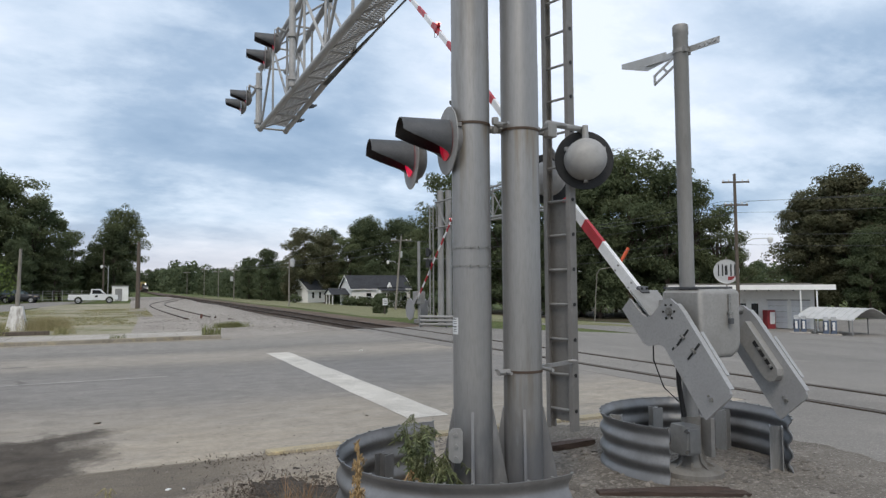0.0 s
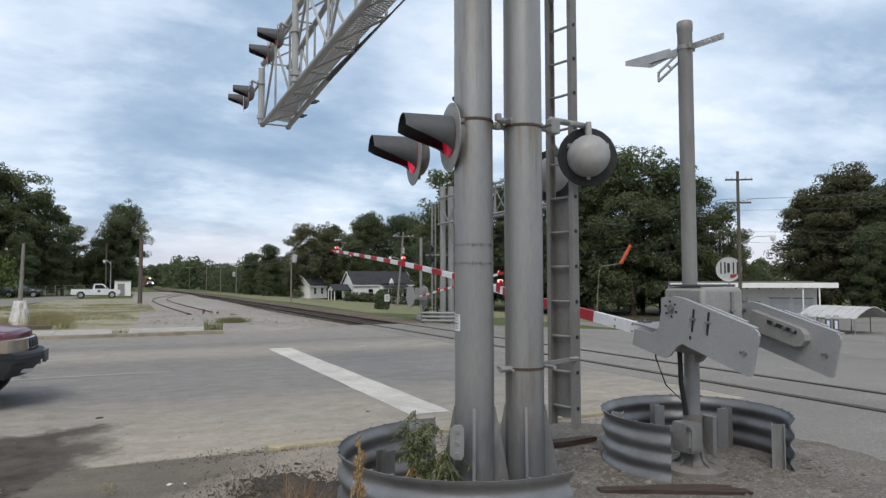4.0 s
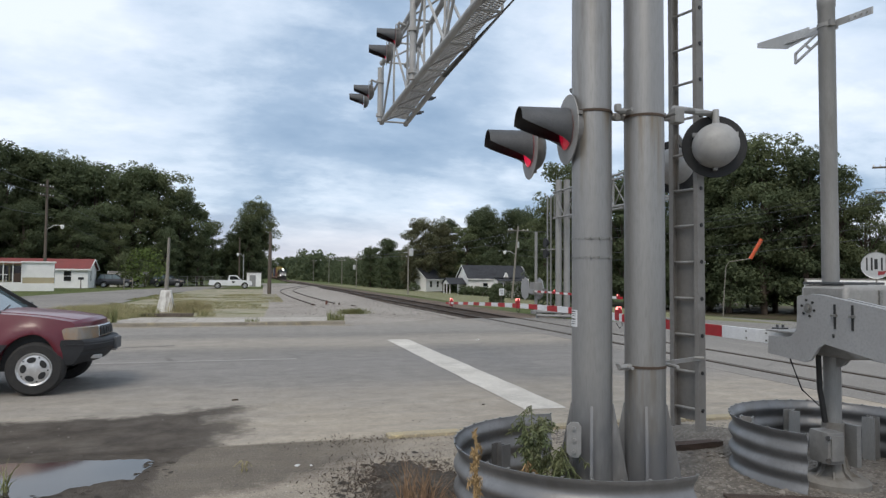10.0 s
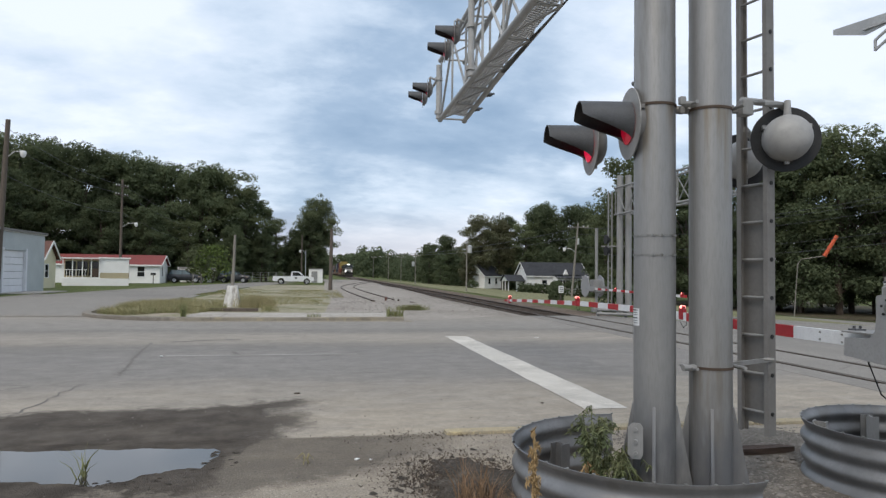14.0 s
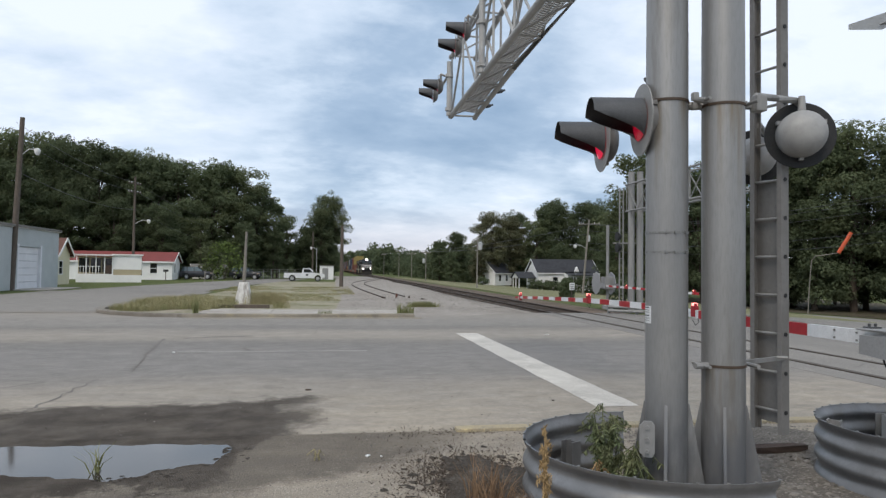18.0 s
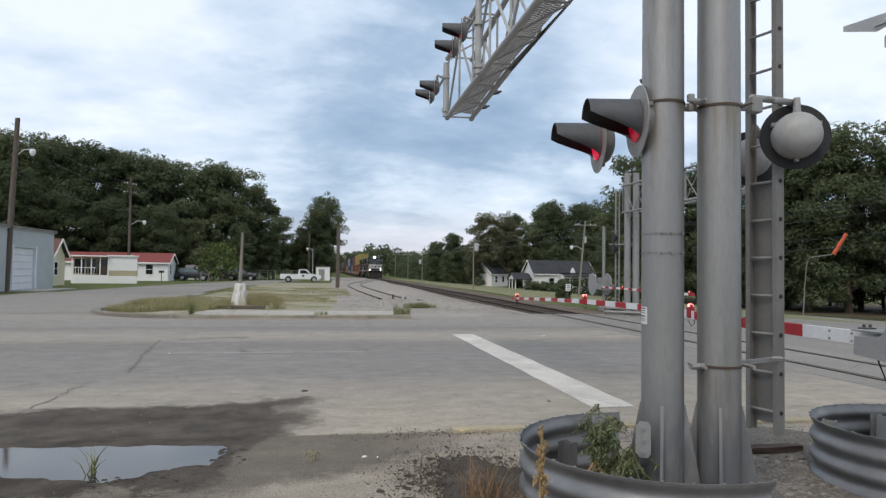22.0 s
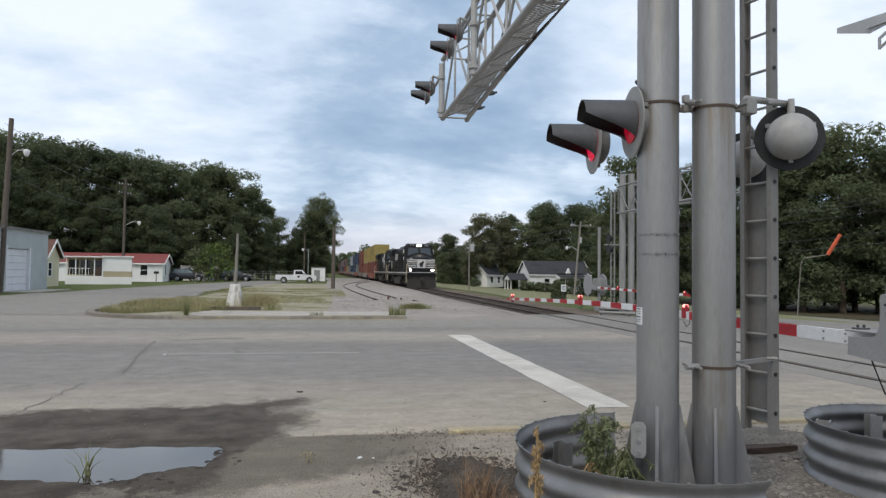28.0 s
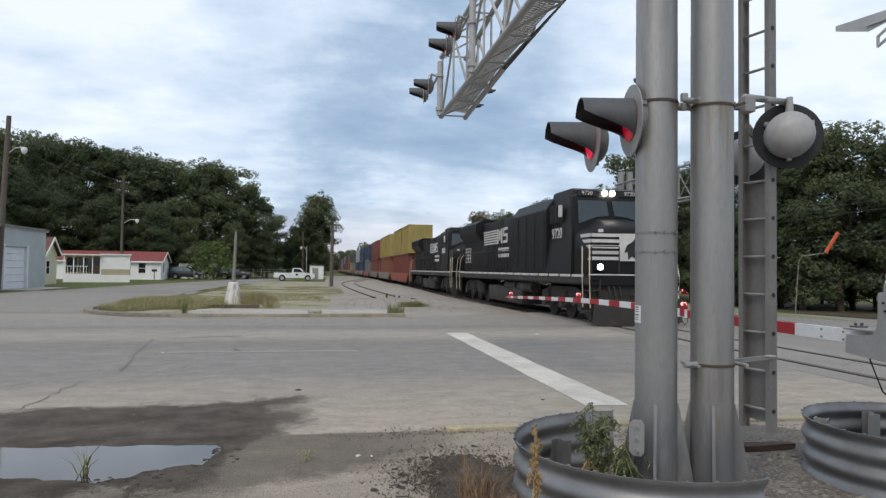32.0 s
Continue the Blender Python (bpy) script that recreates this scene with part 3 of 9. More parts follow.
for k in range(90):
    a = radians(4 * k)
    w_ = 1 + 0.22 * noise.noise((2.2 * math.cos(a), 2.2 * math.sin(a), 4)) + 0.10 * noise.noise((7 * math.cos(a), 7 * math.sin(a), 9))
    rim.append(bm.verts.new((4.75 + 1.95 * w_ * math.cos(a), min(6.95, 4.5 + 2.3 * w_ * math.sin(a)), 0.007)))
bm.faces.new(rim)
tagged(part("ground_grit", bm, M["grit"]), "grey grit and broken stone round the gate post", "ground", kind="structure")
sheet_strip("road", -90, 8.35, 6.98, 26.3, 0.0, M["asphalt"], "worn grey asphalt road with faded patches", "road", ny=4, edge=0.05)
sheet_strip("road_east", 11.15, 150, -4.0, 26.5, 0.0, M["lot"], "pale worn paving falling away beyond the track", "road", ny=4, edge=0.1)
sheet_strip("road_lot", 24, 110, 26.4, 55, 0.004, M["lot"], "pale paved forecourt before the old filling station", "road", ny=3, edge=0.3)
sheet_strip("road_near", 5.7, 8.4, -18, 7.1, 0.005, M["lot"], "paved apron beside the track", "road", ny=3, edge=0.15)
sheet_strip("ground_verge", -7.5, 4.0, 26.6, 86, 0.006, M["dry_grass"], "patchy dry grass verge with bare earth", "ground", ny=8, edge=0.5)
sheet_strip("ground_gravel", 0.4, 8.2, 26.05, 150, 0.008, M["gravel"], "pale crushed stone beside the rails", "ground", ny=8, edge=0.4)
sheet_strip("road_side_street", -18.5, -8.0, 25.7, 48, 0.010, M["asphalt"], "grey side street joining the road", "road", ny=6, edge=0.2)
sheet_strip("ground_lawn", 14, 42, 40, 170, 0.01, M["lawn"], "mown green lawn falling away from the track", "ground", ny=6, edge=0.5)

# Dark brown sheet over the grass where the right-hand trees stand.
M["litter"] = ground_mat("woodland floor", (0.085, 0.07, 0.05), (0.05, 0.042, 0.03), (0.13, 0.11, 0.075), 0.3, 2.0, 25, 0.8, green=(0.06, 0.07, 0.03))
sheet_strip("ground_woodland", 41, 88, 60.5, 112, 0.014, M["litter"], "dark brown ground under the trees", "ground", ny=6, edge=1.2)

bm = B()
edge_ = [(0.2, 26.9), (0.2, 26.6), (2.85, 26.5), (2.9, 23.62), (3.4, 23.55), (4.1, 23.9), (4.9, 24.4), (5.8, 25.2), (6.7, 25.8), (7.9, 26.2), (8.2, 26.9)]
bm.faces.new([bm.verts.new((x + 0.1 * noise.noise((x, y, 1)), y, 0.0045)) for x, y in edge_])
tagged(part("ground_gravel_edge", bm, M["gravel"]), "crushed stone spilling to the edge of the road", "ground", kind="structure")
bm = B()
for k in range(9):
    x = -4.6 + 0.86 * k
    box(bm, (x + 0.43, 23.34, 0.002), (0.845, 0.44, 0.012), bevel=0.003)
tagged(part("kerb_gutter", bm, M["kerb_yellow"]), "dusty concrete gutter along the far kerb", "gutter", kind="structure")

# the side street runs on behind the verge
bm = B()
prev = None
for k in range(13):
    f = k / 12
    y = 44 + 60 * f
    xc = -13.2 + 6.5 * f ** 1.6
    w = 4.6 - 1.6 * f
    a, b = bm.verts.new((xc - w, y, 0.014)), bm.verts.new((xc + w, y, 0.014))
    if prev:
        bm.faces.new((prev[0], prev[1], b, a))
    prev = (a, b)
tagged(part("road_lane", bm, M["lot"]), "pale grey lane curving back past the houses", "road", kind="structure")

# stop line and lane line, laid on the road
bm = B()
rnd = random.Random(5)
ysl = np.linspace(8.05, 17.75, 26)
lf = [bm.verts.new((3.31 + rnd.uniform(-0.012, 0.012), y, 0.005)) for y in ysl]
rt = [bm.verts.new((3.90 + rnd.uniform(-0.012, 0.012), y, 0.005)) for y in ysl]
for k in range(25):
    bm.faces.new((lf[k], rt[k], rt[k + 1], lf[k + 1]))
tagged(part("road_stop_line", bm, M["line_white"]), "broad worn white stop line across the lane", "road marking", kind="structure")
bm = B()
for x0, x1 in ((-3.0, 0.75), (-14.5, -10.8), (-26, -22.3)):
    vs = [bm.verts.new(p) for p in ((x0, 13.96, 0.005), (x1, 13.98, 0.005), (x1, 14.08, 0.005), (x0, 14.06, 0.005))]
    bm.faces.new(vs)
tagged(part("road_lane_line", bm, M["line_faint"]), "faint worn white lane dashes", "road marking", kind="structure")

# tar-filled cracks and scuffs, a few millimetres proud of the road
M["tar"] = ground_mat("dark tar", (0.165, 0.155, 0.143), (0.14, 0.131, 0.121), (0.195, 0.183, 0.17), 1.5, 6.0, 60, 0.3)
rnd = random.Random(12)
for pts, w_ in (([(-3.50, 8.45), (-3.47, 9.45), (-3.45, 10.82)], 0.018), ([(-3.14, 11.45), (-3.30, 12.4), (-3.52, 13.6), (-3.65, 14.8), (-3.9, 16.8)], 0.03), ([(-1.80, 14.7), (-1.70, 14.25), (-1.58, 13.95)], 0.05), ([(-3.45, 16.7), (-2.75, 17.0), (-1.85, 17.25)], 0.10), ([(0.9, 11.3), (1.4, 11.5), (1.75, 11.45)], 0.012)):
    bm = B()
    prev = None
    for (x0, y0), (x1, y1) in zip(pts, pts[1:]):
        d = Vector((x1 - x0, y1 - y0, 0))
        sd = Vector((-d.y, d.x, 0)).normalized()
        for k in range(10):
            p = Vector((x0, y0, 0.004)) + d * (k / 10) + sd * rnd.uniform(-0.045, 0.045)
            w2 = w_ * rnd.uniform(0.25, 1.15)
            cur = (bm.verts.new(p - sd * w2), bm.verts.new(p + sd * w2))
            if prev:
                bm.faces.new((prev[0], prev[1], cur[1], cur[0]))
            prev = cur
    tagged(part("road_crack", bm, M["tar"]), "thin dark crack in the asphalt", "road crack", kind="structure")

# far kerb with pavement slabs
walkp = tagged(part("pavement", (lambda b: (box(b, (-0.92, 25.37, 0.02), (7.6, 2.95, 0.11)), b)[1])(B()), M["concrete"]), "old concrete pavement along the far kerb", "pavement", kind="structure")
kerb = thing("kerb", (0, 0, 0), "worn concrete kerb with traces of yellow paint", "kerb", kind="structure")
for k in range(6):
    bm = B()
    box(bm, (0, 0, 0), (1.305, 0.32, 0.18), bevel=0.02)
    ob = part("kerb_stone", bm, M["kerb_yellow"], kerb)
    ob.location = (-4.30 + 1.31 * k, 23.72 + rnd.uniform(-0.015, 0.015), 0.035 + rnd.uniform(-0.012, 0.008))
for k in range(14):
    # rounded corner into the side street
    a = radians(-90 - 7.0 * k)
    bm = B()
    box(bm, (0, 0, 0), (0.60, 0.3, 0.18), bevel=0.03)
    ob = part("kerb_stone", bm, M["kerb_dirty"], kerb)
    ob.matrix_basis = pose(-4.48 + 4.2 * math.cos(a), 27.92 + 4.2 * math.sin(a), 0.035, 0, 0, math.degrees(a) + 90)
for k in range(6):
    bm = B()
    box(bm, (0, 0, 0), (1.235, 2.85, 0.05), bevel=0.012)
    ob = part("slab", bm, M["concrete"], walkp)
    ob.location = (-4.08 + 1.265 * k, 25.36, 0.065 + rnd.uniform(-0.006, 0.006))
bm = B()
box(bm, (-3.72, 28.9, 0.07), (2.3, 0.16, 0.16), bevel=0.02)
tagged(part("kerb_timber", bm, M["wood_pole"]), "dark timber edging at the verge", "kerb", kind="structure")
M["island_dirt"] = ground_mat("dusty verge", (0.30, 0.265, 0.205), (0.20, 0.175, 0.13), (0.36, 0.325, 0.265), 0.6, 3.0, 30, 0.6, green=(0.16, 0.165, 0.08))
bm = B()
isl = [(-4.48 + 4.06 * math.cos(radians(-90 - 7 * k)), 27.92 + 4.06 * math.sin(radians(-90 - 7 * k))) for k in range(15)] + [(-8.8, 30.5), (-9.2, 36.0), (-4.0, 36.0), (-4.0, 27.4), (-4.78, 26.8)]
bm.faces.new([bm.verts.new((x, y, 0.022)) for x, y in isl[::-1]])
tagged(part("ground_island", bm, M["island_dirt"]), "dusty half-grassed corner inside the curved kerb", "ground", kind="structure")
# near kerb by the masts
kerb2 = thing("kerb_near", (0, 0, 0), "broken low concrete kerb with faded yellow paint", "kerb", kind="structure")
for k, (x, w) in enumerate(((1.72, 0.8), (2.6, 0.9), (3.55, 0.9), (4.47, 0.9), (5.35, 0.8))):
    bm = B()
    box(bm, (0, 0, 0), (w, 0.17, 0.10), bevel=0.03)
    ob = part("kerb_stone", bm, M["kerb_paint"], kerb2)
    ob.matrix_basis = pose(x, 7.02 + 0.02 * (k % 2), -0.012, 0, 0, (-1) ** k * 0.8)

# puddle
M["water"] = mat("puddle water", (0.045, 0.040, 0.034), 0.07, 0, (0.025, 0.022, 0.018), 1.5, bump=0, spec=0.5)
bm = B()
rnd = random.Random(3)
ring = []
shore = [(-0.98, 6.72), (-0.88, 6.50), (-0.92, 6.24), (-0.97, 6.06), (-1.28, 6.00), (-1.47, 5.90), (-1.52, 5.75), (-1.78, 5.67), (-2.1, 5.82), (-2.6, 5.92), (-3.5, 6.05), (-5.0, 6.25), (-6.2, 6.65), (-5.0, 7.05), (-3.6, 6.9), (-2.8, 6.84), (-2.2, 6.80), (-1.45, 6.77)]
for k, (x0, y0) in enumerate(shore):
    x1, y1 = shore[(k + 1) % len(shore)]
    for j in range(20):
        f = j / 20
        x, y = x0 + (x1 - x0) * f, y0 + (y1 - y0) * f
        ring.append(bm.verts.new((x + 0.08 * noise.noise((x * 4, y * 4, 3)) + 0.025 * noise.noise((x * 15, y * 15, 1)), y + 0.06 * noise.noise((x * 4, y * 5, 8)) + 0.03 * noise.noise((x * 17, y * 17, 6)), 0.004)))
bm.faces.new(ring)
tagged(part("puddle", bm, M["water"]), "shallow muddy puddle mirroring the sky", "puddle", kind="structure")

# ---------------------------------------------------------------- track
M["rail"] = mat("rail steel", (0.10, 0.075, 0.06), 0.6, 0.4, (0.05, 0.04, 0.03), 12)
M["rail_top"] = mat("worn rail head", (0.30, 0.29, 0.28), 0.35, 0.8, amount=0.4)
M["tie"] = mat("creosoted timber", (0.07, 0.052, 0.04), 0.9, 0, (0.035, 0.027, 0.02), 6, stretch=(1, 6, 6), bump=0.4, vary=0.2)


def rail_mesh(bm, x, y0, y1, z=0.0, h=0.17):
    prof = [(-0.07, -h), (0.07, -h), (0.07, -h + 0.02), (0.012, -h + 0.045), (0.012, -0.045), (0.036, -0.035), (0.036, -0.004), (0.028, 0), (-0.028, 0), (-0.036, -0.004), (-0.036, -0.035), (-0.012, -0.045), (-0.012, -h + 0.045), (-0.07, -h + 0.02)]
    a = [bm.verts.new((x + u, y0, z + v)) for u, v in prof]
    b = [bm.verts.new((x + u, y1, z + v)) for u, v in prof]
    n = len(prof)
    for k in range(n):
        bm.faces.new((a[k], b[k], b[(k + 1) % n], a[(k + 1) % n]))
    bm.faces.new(a)
    bm.faces.new(b[::-1])
    bmesh.ops.recalc_face_normals(bm, faces=bm.faces[:])


track = thing("railway_track", (0, 0, 0), "rusty main line on creosoted sleepers and dark ballast", "track", kind="structure")
for sx in (-0.7175, 0.7175):
    bm = B()
    rail_mesh(bm, TRACK_X + sx, -60, 700, 0.012)
    part("rail", bm, M["rail"], track, "brown running rail")
bm = B()
for a, b, za, zb in ((7.6, 8.3, 0.024, -0.105), (8.3, 11.2, -0.105, -0.105), (11.2, 13.6, -0.105, -0.145)):
    vs = [bm.verts.new(p) for p in ((a, 26.2, za), (b, 26.2, zb), (b, 700, zb), (a, 700, za))]
    bm.faces.new(vs)
bmesh.ops.remove_doubles(bm, verts=bm.verts[:], dist=0.001)
part("ballast_bed", bm, M["ballast"], track, "dark brown ballast")
tie_me = None
for k in range(300):
    if tie_me is None:
        bm = B()
        box(bm, (0, 0, 0), (2.6, 0.23, 0.12))
        t0 = part("sleeper", bm, M["tie"], track)
        tie_me = t0.data
        t0.location = (TRACK_X, 26.6, -0.13)
    else:
        o = shared("sleeper", tie_me, track)
        o.location = (TRACK_X + random.uniform(-0.03, 0.03), 26.6 + 0.53 * k, -0.13 + random.uniform(-0.01, 0.01))
# level crossing: panels between and beside the rails
M["crossing"] = M["lot"]
cross = thing("road_crossing", (0, 0, 0), "asphalt level crossing with dark flangeways along the rails", "crossing", kind="structure")
for x0, x1, nm in ((8.30, 8.92, "edge_panel"), (9.165, 10.335, "centre_panel"), (10.58, 11.25, "edge_panel")):
    bm = B()
    box(bm, ((x0 + x1) / 2, 10.9, -0.03), (x1 - x0, 30.8, 0.072), bevel=0.006)
    part(nm, bm, M["crossing"], cross)
bm = B()
box(bm, (TRACK_X, 10.9, -0.2), (3.1, 31, 0.05))
part("bed", bm, M["black"], cross, "dark filling under the panels")

# siding that curves off to the left and ends in the stones
siding = thing("railway_siding", (0, 0, 0), "disused rusty siding ending in the crushed stone", "track", kind="structure")
for side in (-0.7175, 0.7175):
    bm = B()
    prev = None
    for k in range(27):
        f = k / 26
        y = (39.5 if side < 0 else 41.0) + 75 * f
        xc = 3.7 - 0.9 * math.sin(math.pi * min(1, f * 1.25)) + max(0, f - 0.45) * 9.5 * (f - 0.2)
        pr = [(-0.035, -0.05), (0.035, -0.05), (0.035, 0.075), (-0.035, 0.075)]
        cur = [bm.verts.new((xc + side + u, y, v)) for u, v in pr]
        if prev:
            for j in range(4):
                bm.faces.new((prev[j], prev[(j + 1) % 4], cur[(j + 1) % 4], cur[j]))
        else:
            bm.faces.new(cur)
        prev = cur
    bmesh.ops.recalc_face_normals(bm, faces=bm.faces[:])
    part("rail", bm, M["rail"], siding)
for k in range(70):
    f = k / 70
    y = 42 + 72 * f
    xc = 3.7 - 0.9 * math.sin(math.pi * min(1, f * 1.25)) + max(0, f - 0.45) * 9.5 * (f - 0.2)
    o = shared("sleeper", tie_me, siding)
    o.location = (xc, y, -0.053)

# ---------------------------------------------------------------- cantilever signal mast
P1, P2 = (2.32, 4.38), (2.69, 4.28)
mast = thing("signal_mast", (2.5, 4.33, 0), "grey twin-post steel mast carrying a truss arm of crossing lights", "crossing signal")
inv = Matrix.Translation((-2.5, -4.33, 0))


def mpart(name, bm, material, label="", smooth=False, parent=None):
    bmesh.ops.transform(bm, matrix=inv, verts=bm.verts[:])
    return part(name, bm, material, parent or mast, label, smooth)


for (x, y), joint in ((P1, 2.95), (P2, 2.95)):
    bm = B()
    lathe(bm, [(0, 0.0), (0.150, 0.0), (0.150, 0.03), (0.1435, 0.035), (0.1435, 1.6), (0.1432, 3.39), (0.142, 3.40), (0.142, 5.0), (0.1415, 6.5), (0, 6.52)], 40, Matrix.Translation((x, y, 0)))
    mpart("post", bm, M["post_steel" if x < 2.5 else "post_steel_b"], "grey galvanised round steel post", True)
    for a in (61, 151, 241, 331):
        bm = B()
        d = Vector((math.cos(radians(a)), math.sin(radians(a)), 0))
        slab(bm, [(0.14, 0.02), (0.285, 0.02), (0.27, 0.16), (0.15, 0.80), (0.14, 0.80)], -0.011, 0.011, "y")
        bmesh.ops.transform(bm, matrix=Matrix.Translation((x, y, 0)) @ Matrix.Rotation(radians(a), 4, "Z"), verts=bm.verts[:])
        mpart("gusset", bm, M["post_steel"])
    bm = B()
    lathe(bm, [(0, 0.0), (0.36, 0.0), (0.36, 0.03), (0, 0.03)], 28, Matrix.Translation((x, y, 0)))
    mpart("base_plate", bm, M["galv"])


def band(bm, x, y, z, r=0.149, h=0.018):
    lathe(bm, [(r - 0.012, z - h / 2), (r, z - h / 2), (r, z + h / 2), (r - 0.012, z + h / 2)], 36, Matrix.Translation((x, y, 0)))


for (x, y), z, m_ in ((P1, 2.90, "rust"), (P2, 2.87, "rust"), (P2, 1.07, "rust")):
    bm = B()
    band(bm, x, y, z)
    mpart("band", bm, M[m_], "rusted steel band")
for z in (1.98, 1.845):
    bm = B()
    band(bm, *P1, z, 0.147, 0.012)
    for a in (-120, -95, -60, 20):
        c = Vector((P1[0] + 0.15 * math.cos(radians(a)), P1[1] + 0.15 * math.sin(radians(a)), z))
        box(bm, c, (0.016, 0.016, 0.016))
    mpart("strap", bm, M["bolt"], "thin steel strap with bolts")
# hand-hole plate on the first post
bm = B()
oct_ = [(-0.05, -0.09), (-0.02, -0.12), (0.03, -0.12), (0.05, -0.09), (0.05, 0.09), (0.03, 0.12), (-0.02, 0.12), (-0.05, 0.09)]
slab(bm, oct_, -0.012, 0.012, "y", bevel=0.004)
for dz in (-0.08, 0.0, 0.08):
    rod(bm, (0, -0.012, dz), (0, -0.026, dz), 0.014, n=8)
bmesh.ops.transform(bm, matrix=Matrix.Translation((2.105, 4.235, 0.585)) @ Matrix.Rotation(radians(-27), 4, "Z"), verts=bm.verts[:])
mpart("cover_plate", bm, M["galv"], "grey bolted cover plate")
# notice on the first post
bm = B()
for k in range(5):
    a = radians(158 + 8 * k)
    a2 = radians(158 + 8 * (k + 1))
    r = 0.1455
    vs = [bm.verts.new((P1[0] + r * math.cos(q), P1[1] + r * math.sin(q), z)) for q, z in ((a, 1.35), (a2, 1.35), (a2, 1.47), (a, 1.47))]
    bm.faces.new(vs)
sticker = mpart("notice", bm, M["arm_white"], "white paper notice with rows of black print")
for z, h in ((1.455, 0.007), (1.440, 0.004), (1.425, 0.004), (1.400, 0.008), (1.383, 0.004), (1.368, 0.004)):
    bm = B()
    for k in range(4):
        a, a2, r = radians(162 + 8 * k), radians(162 + 8 * (k + 1) - (3 if k == 3 else 0)), 0.1468
        bm.faces.new([bm.verts.new((P1[0] + r * math.cos(q), P1[1] + r * math.sin(q), zz)) for q, zz in ((a, z), (a2, z), (a2, z + h), (a, z + h))])
    mpart("print_bar", bm, M["hood_grey"])

# ladder beside the posts
LL, LR = Vector((3.43, 5.02, 0)), Vector((3.51, 4.74, 0))
for p, dx in ((LL, 1), (LR, -1)):
    bm = B()
    d = (LR - LL).normalized()
    nrm = Vector((d.y, -d.x, 0))
    m_ = Matrix((d, nrm, Vector((0, 0, 1)))).transposed().to_4x4()
    m_.translation = p
    u = 0.04 * dx
    e = 0.012 * dx
    slab(bm, [(0, -0.0425), (u, -0.0425), (u, -0.0305), (e, -0.0305), (e, 0.0305), (u, 0.0305), (u, 0.0425), (0, 0.0425)], 0.45, 6.45, "z")
    bmesh.ops.transform(bm, matrix=m_, verts=bm.verts[:])
    mpart("ladder_stile", bm, M["ladder_steel"], "grey steel ladder channel")
    for k in range(19):
        bm = B()
        q = m_ @ Vector((-0.002 * dx if dx > 0 else 0.002, 0, 0.62 + 0.305 * k))
        rod(bm, q - d * 0.004 * dx, q + d * 0.003 * dx, 0.017, n=10)
        mpart("rung_end", bm, M["black"], "dark open end of a rung")
        if dx < 0:
            bm = B()
            q = m_ @ Vector((0.02 * dx, 0.0425, 0.62 + 0.305 * k))
            q2 = m_ @ Vector((0.02 * dx, -0.0425, 0.62 + 0.305 * k))
            nn = (q2 - q).normalized()
            rod(bm, q2 - nn * 0.004, q2 + nn * 0.002, 0.013, n=10)
            mpart("hole", bm, M["black"])
for k in range(19):
    bm = B()
    z = 0.62 + 0.305 * k
    rod(bm, LL + Vector((0, 0, z)), LR + Vector((0, 0, z)), 0.012, n=8)
    mpart("rung", bm, M["galv"])
bm = B()
d = (LR - LL)
c = (LL + LR) / 2
nrm = Vector((d.y, -d.x, 0)).normalized() * -0.03
vs = []
for e, sgn in ((-0.45, 1), (0.45, 1)):
    for z in (0.52, 2.44):
        vs.append(c + d * e - nrm * -1 + Vector((0, 0, z)))
f0 = [bm.verts.new(v) for v in (vs[0], vs[2], vs[3], vs[1])]
f1 = [bm.verts.new(v.co + nrm * 0.15) for v in f0]
bm.faces.new(f0)
bm.faces.new(f1[::-1])
for k in range(4):
    bm.faces.new((f0[k], f0[(k + 1) % 4], f1[(k + 1) % 4], f1[k]))
mpart("climb_guard", bm, M["ladder_steel"], "plain grey anti-climb panel behind the rungs")
for z in (1.07, 2.9):
    rods = [((P2[0] - 0.24, P2[1] - 0.05, z), (P2[0] - 0.12, P2[1] - 0.03, z), 0.022), ((P2[0] - 0.17, P2[1] - 0.12, z), (P2[0] - 0.17, P2[1] + 0.10, z), 0.012), ((P2[0] + 0.19, P2[1] - 0.12, z), (P2[0] + 0.19, P2[1] + 0.16, z), 0.014)]
    if z < 2:
        bm = B()
        bar(bm, (P2[0] + 0.13, P2[1] + 0.05, z), (LR.x - 0.01, LR.y, z - 0.02), 0.02, 0.032)
        mpart("ladder_strap", bm, M["galv"], "flat strap to the ladder")
        rods.append(((LR.x - 0.16, LR.y - 0.12, z), (LR.x - 0.10, LR.y - 0.16, z), 0.012))
    for p, q, r in rods:
        bm = B()
        rod(bm, p, q, r, n=8)
        mpart("clamp_bolt", bm, M["galv"], "steel clamp bolt")

# truss arm over the road
M["truss_steel"] = mat("truss steel", (0.40, 0.40, 0.395), 0.55, 0.15, (0.32, 0.32, 0.315), 3.0, fine=30, bump=0.04, stain=(0.25, 0.24, 0.225), stain_scale=2.0, stain_cover=0.58)
TX0, TX1, TZ0, TZ1, TY0, TY1 = 2.22, 2.70, 4.69, 5.85, 3.7, 12.68


def east(y):
    """East side of the truss, which narrows a little towards the posts."""
    return max(2.58, TX1 - 0.037 * (TY1 - y))


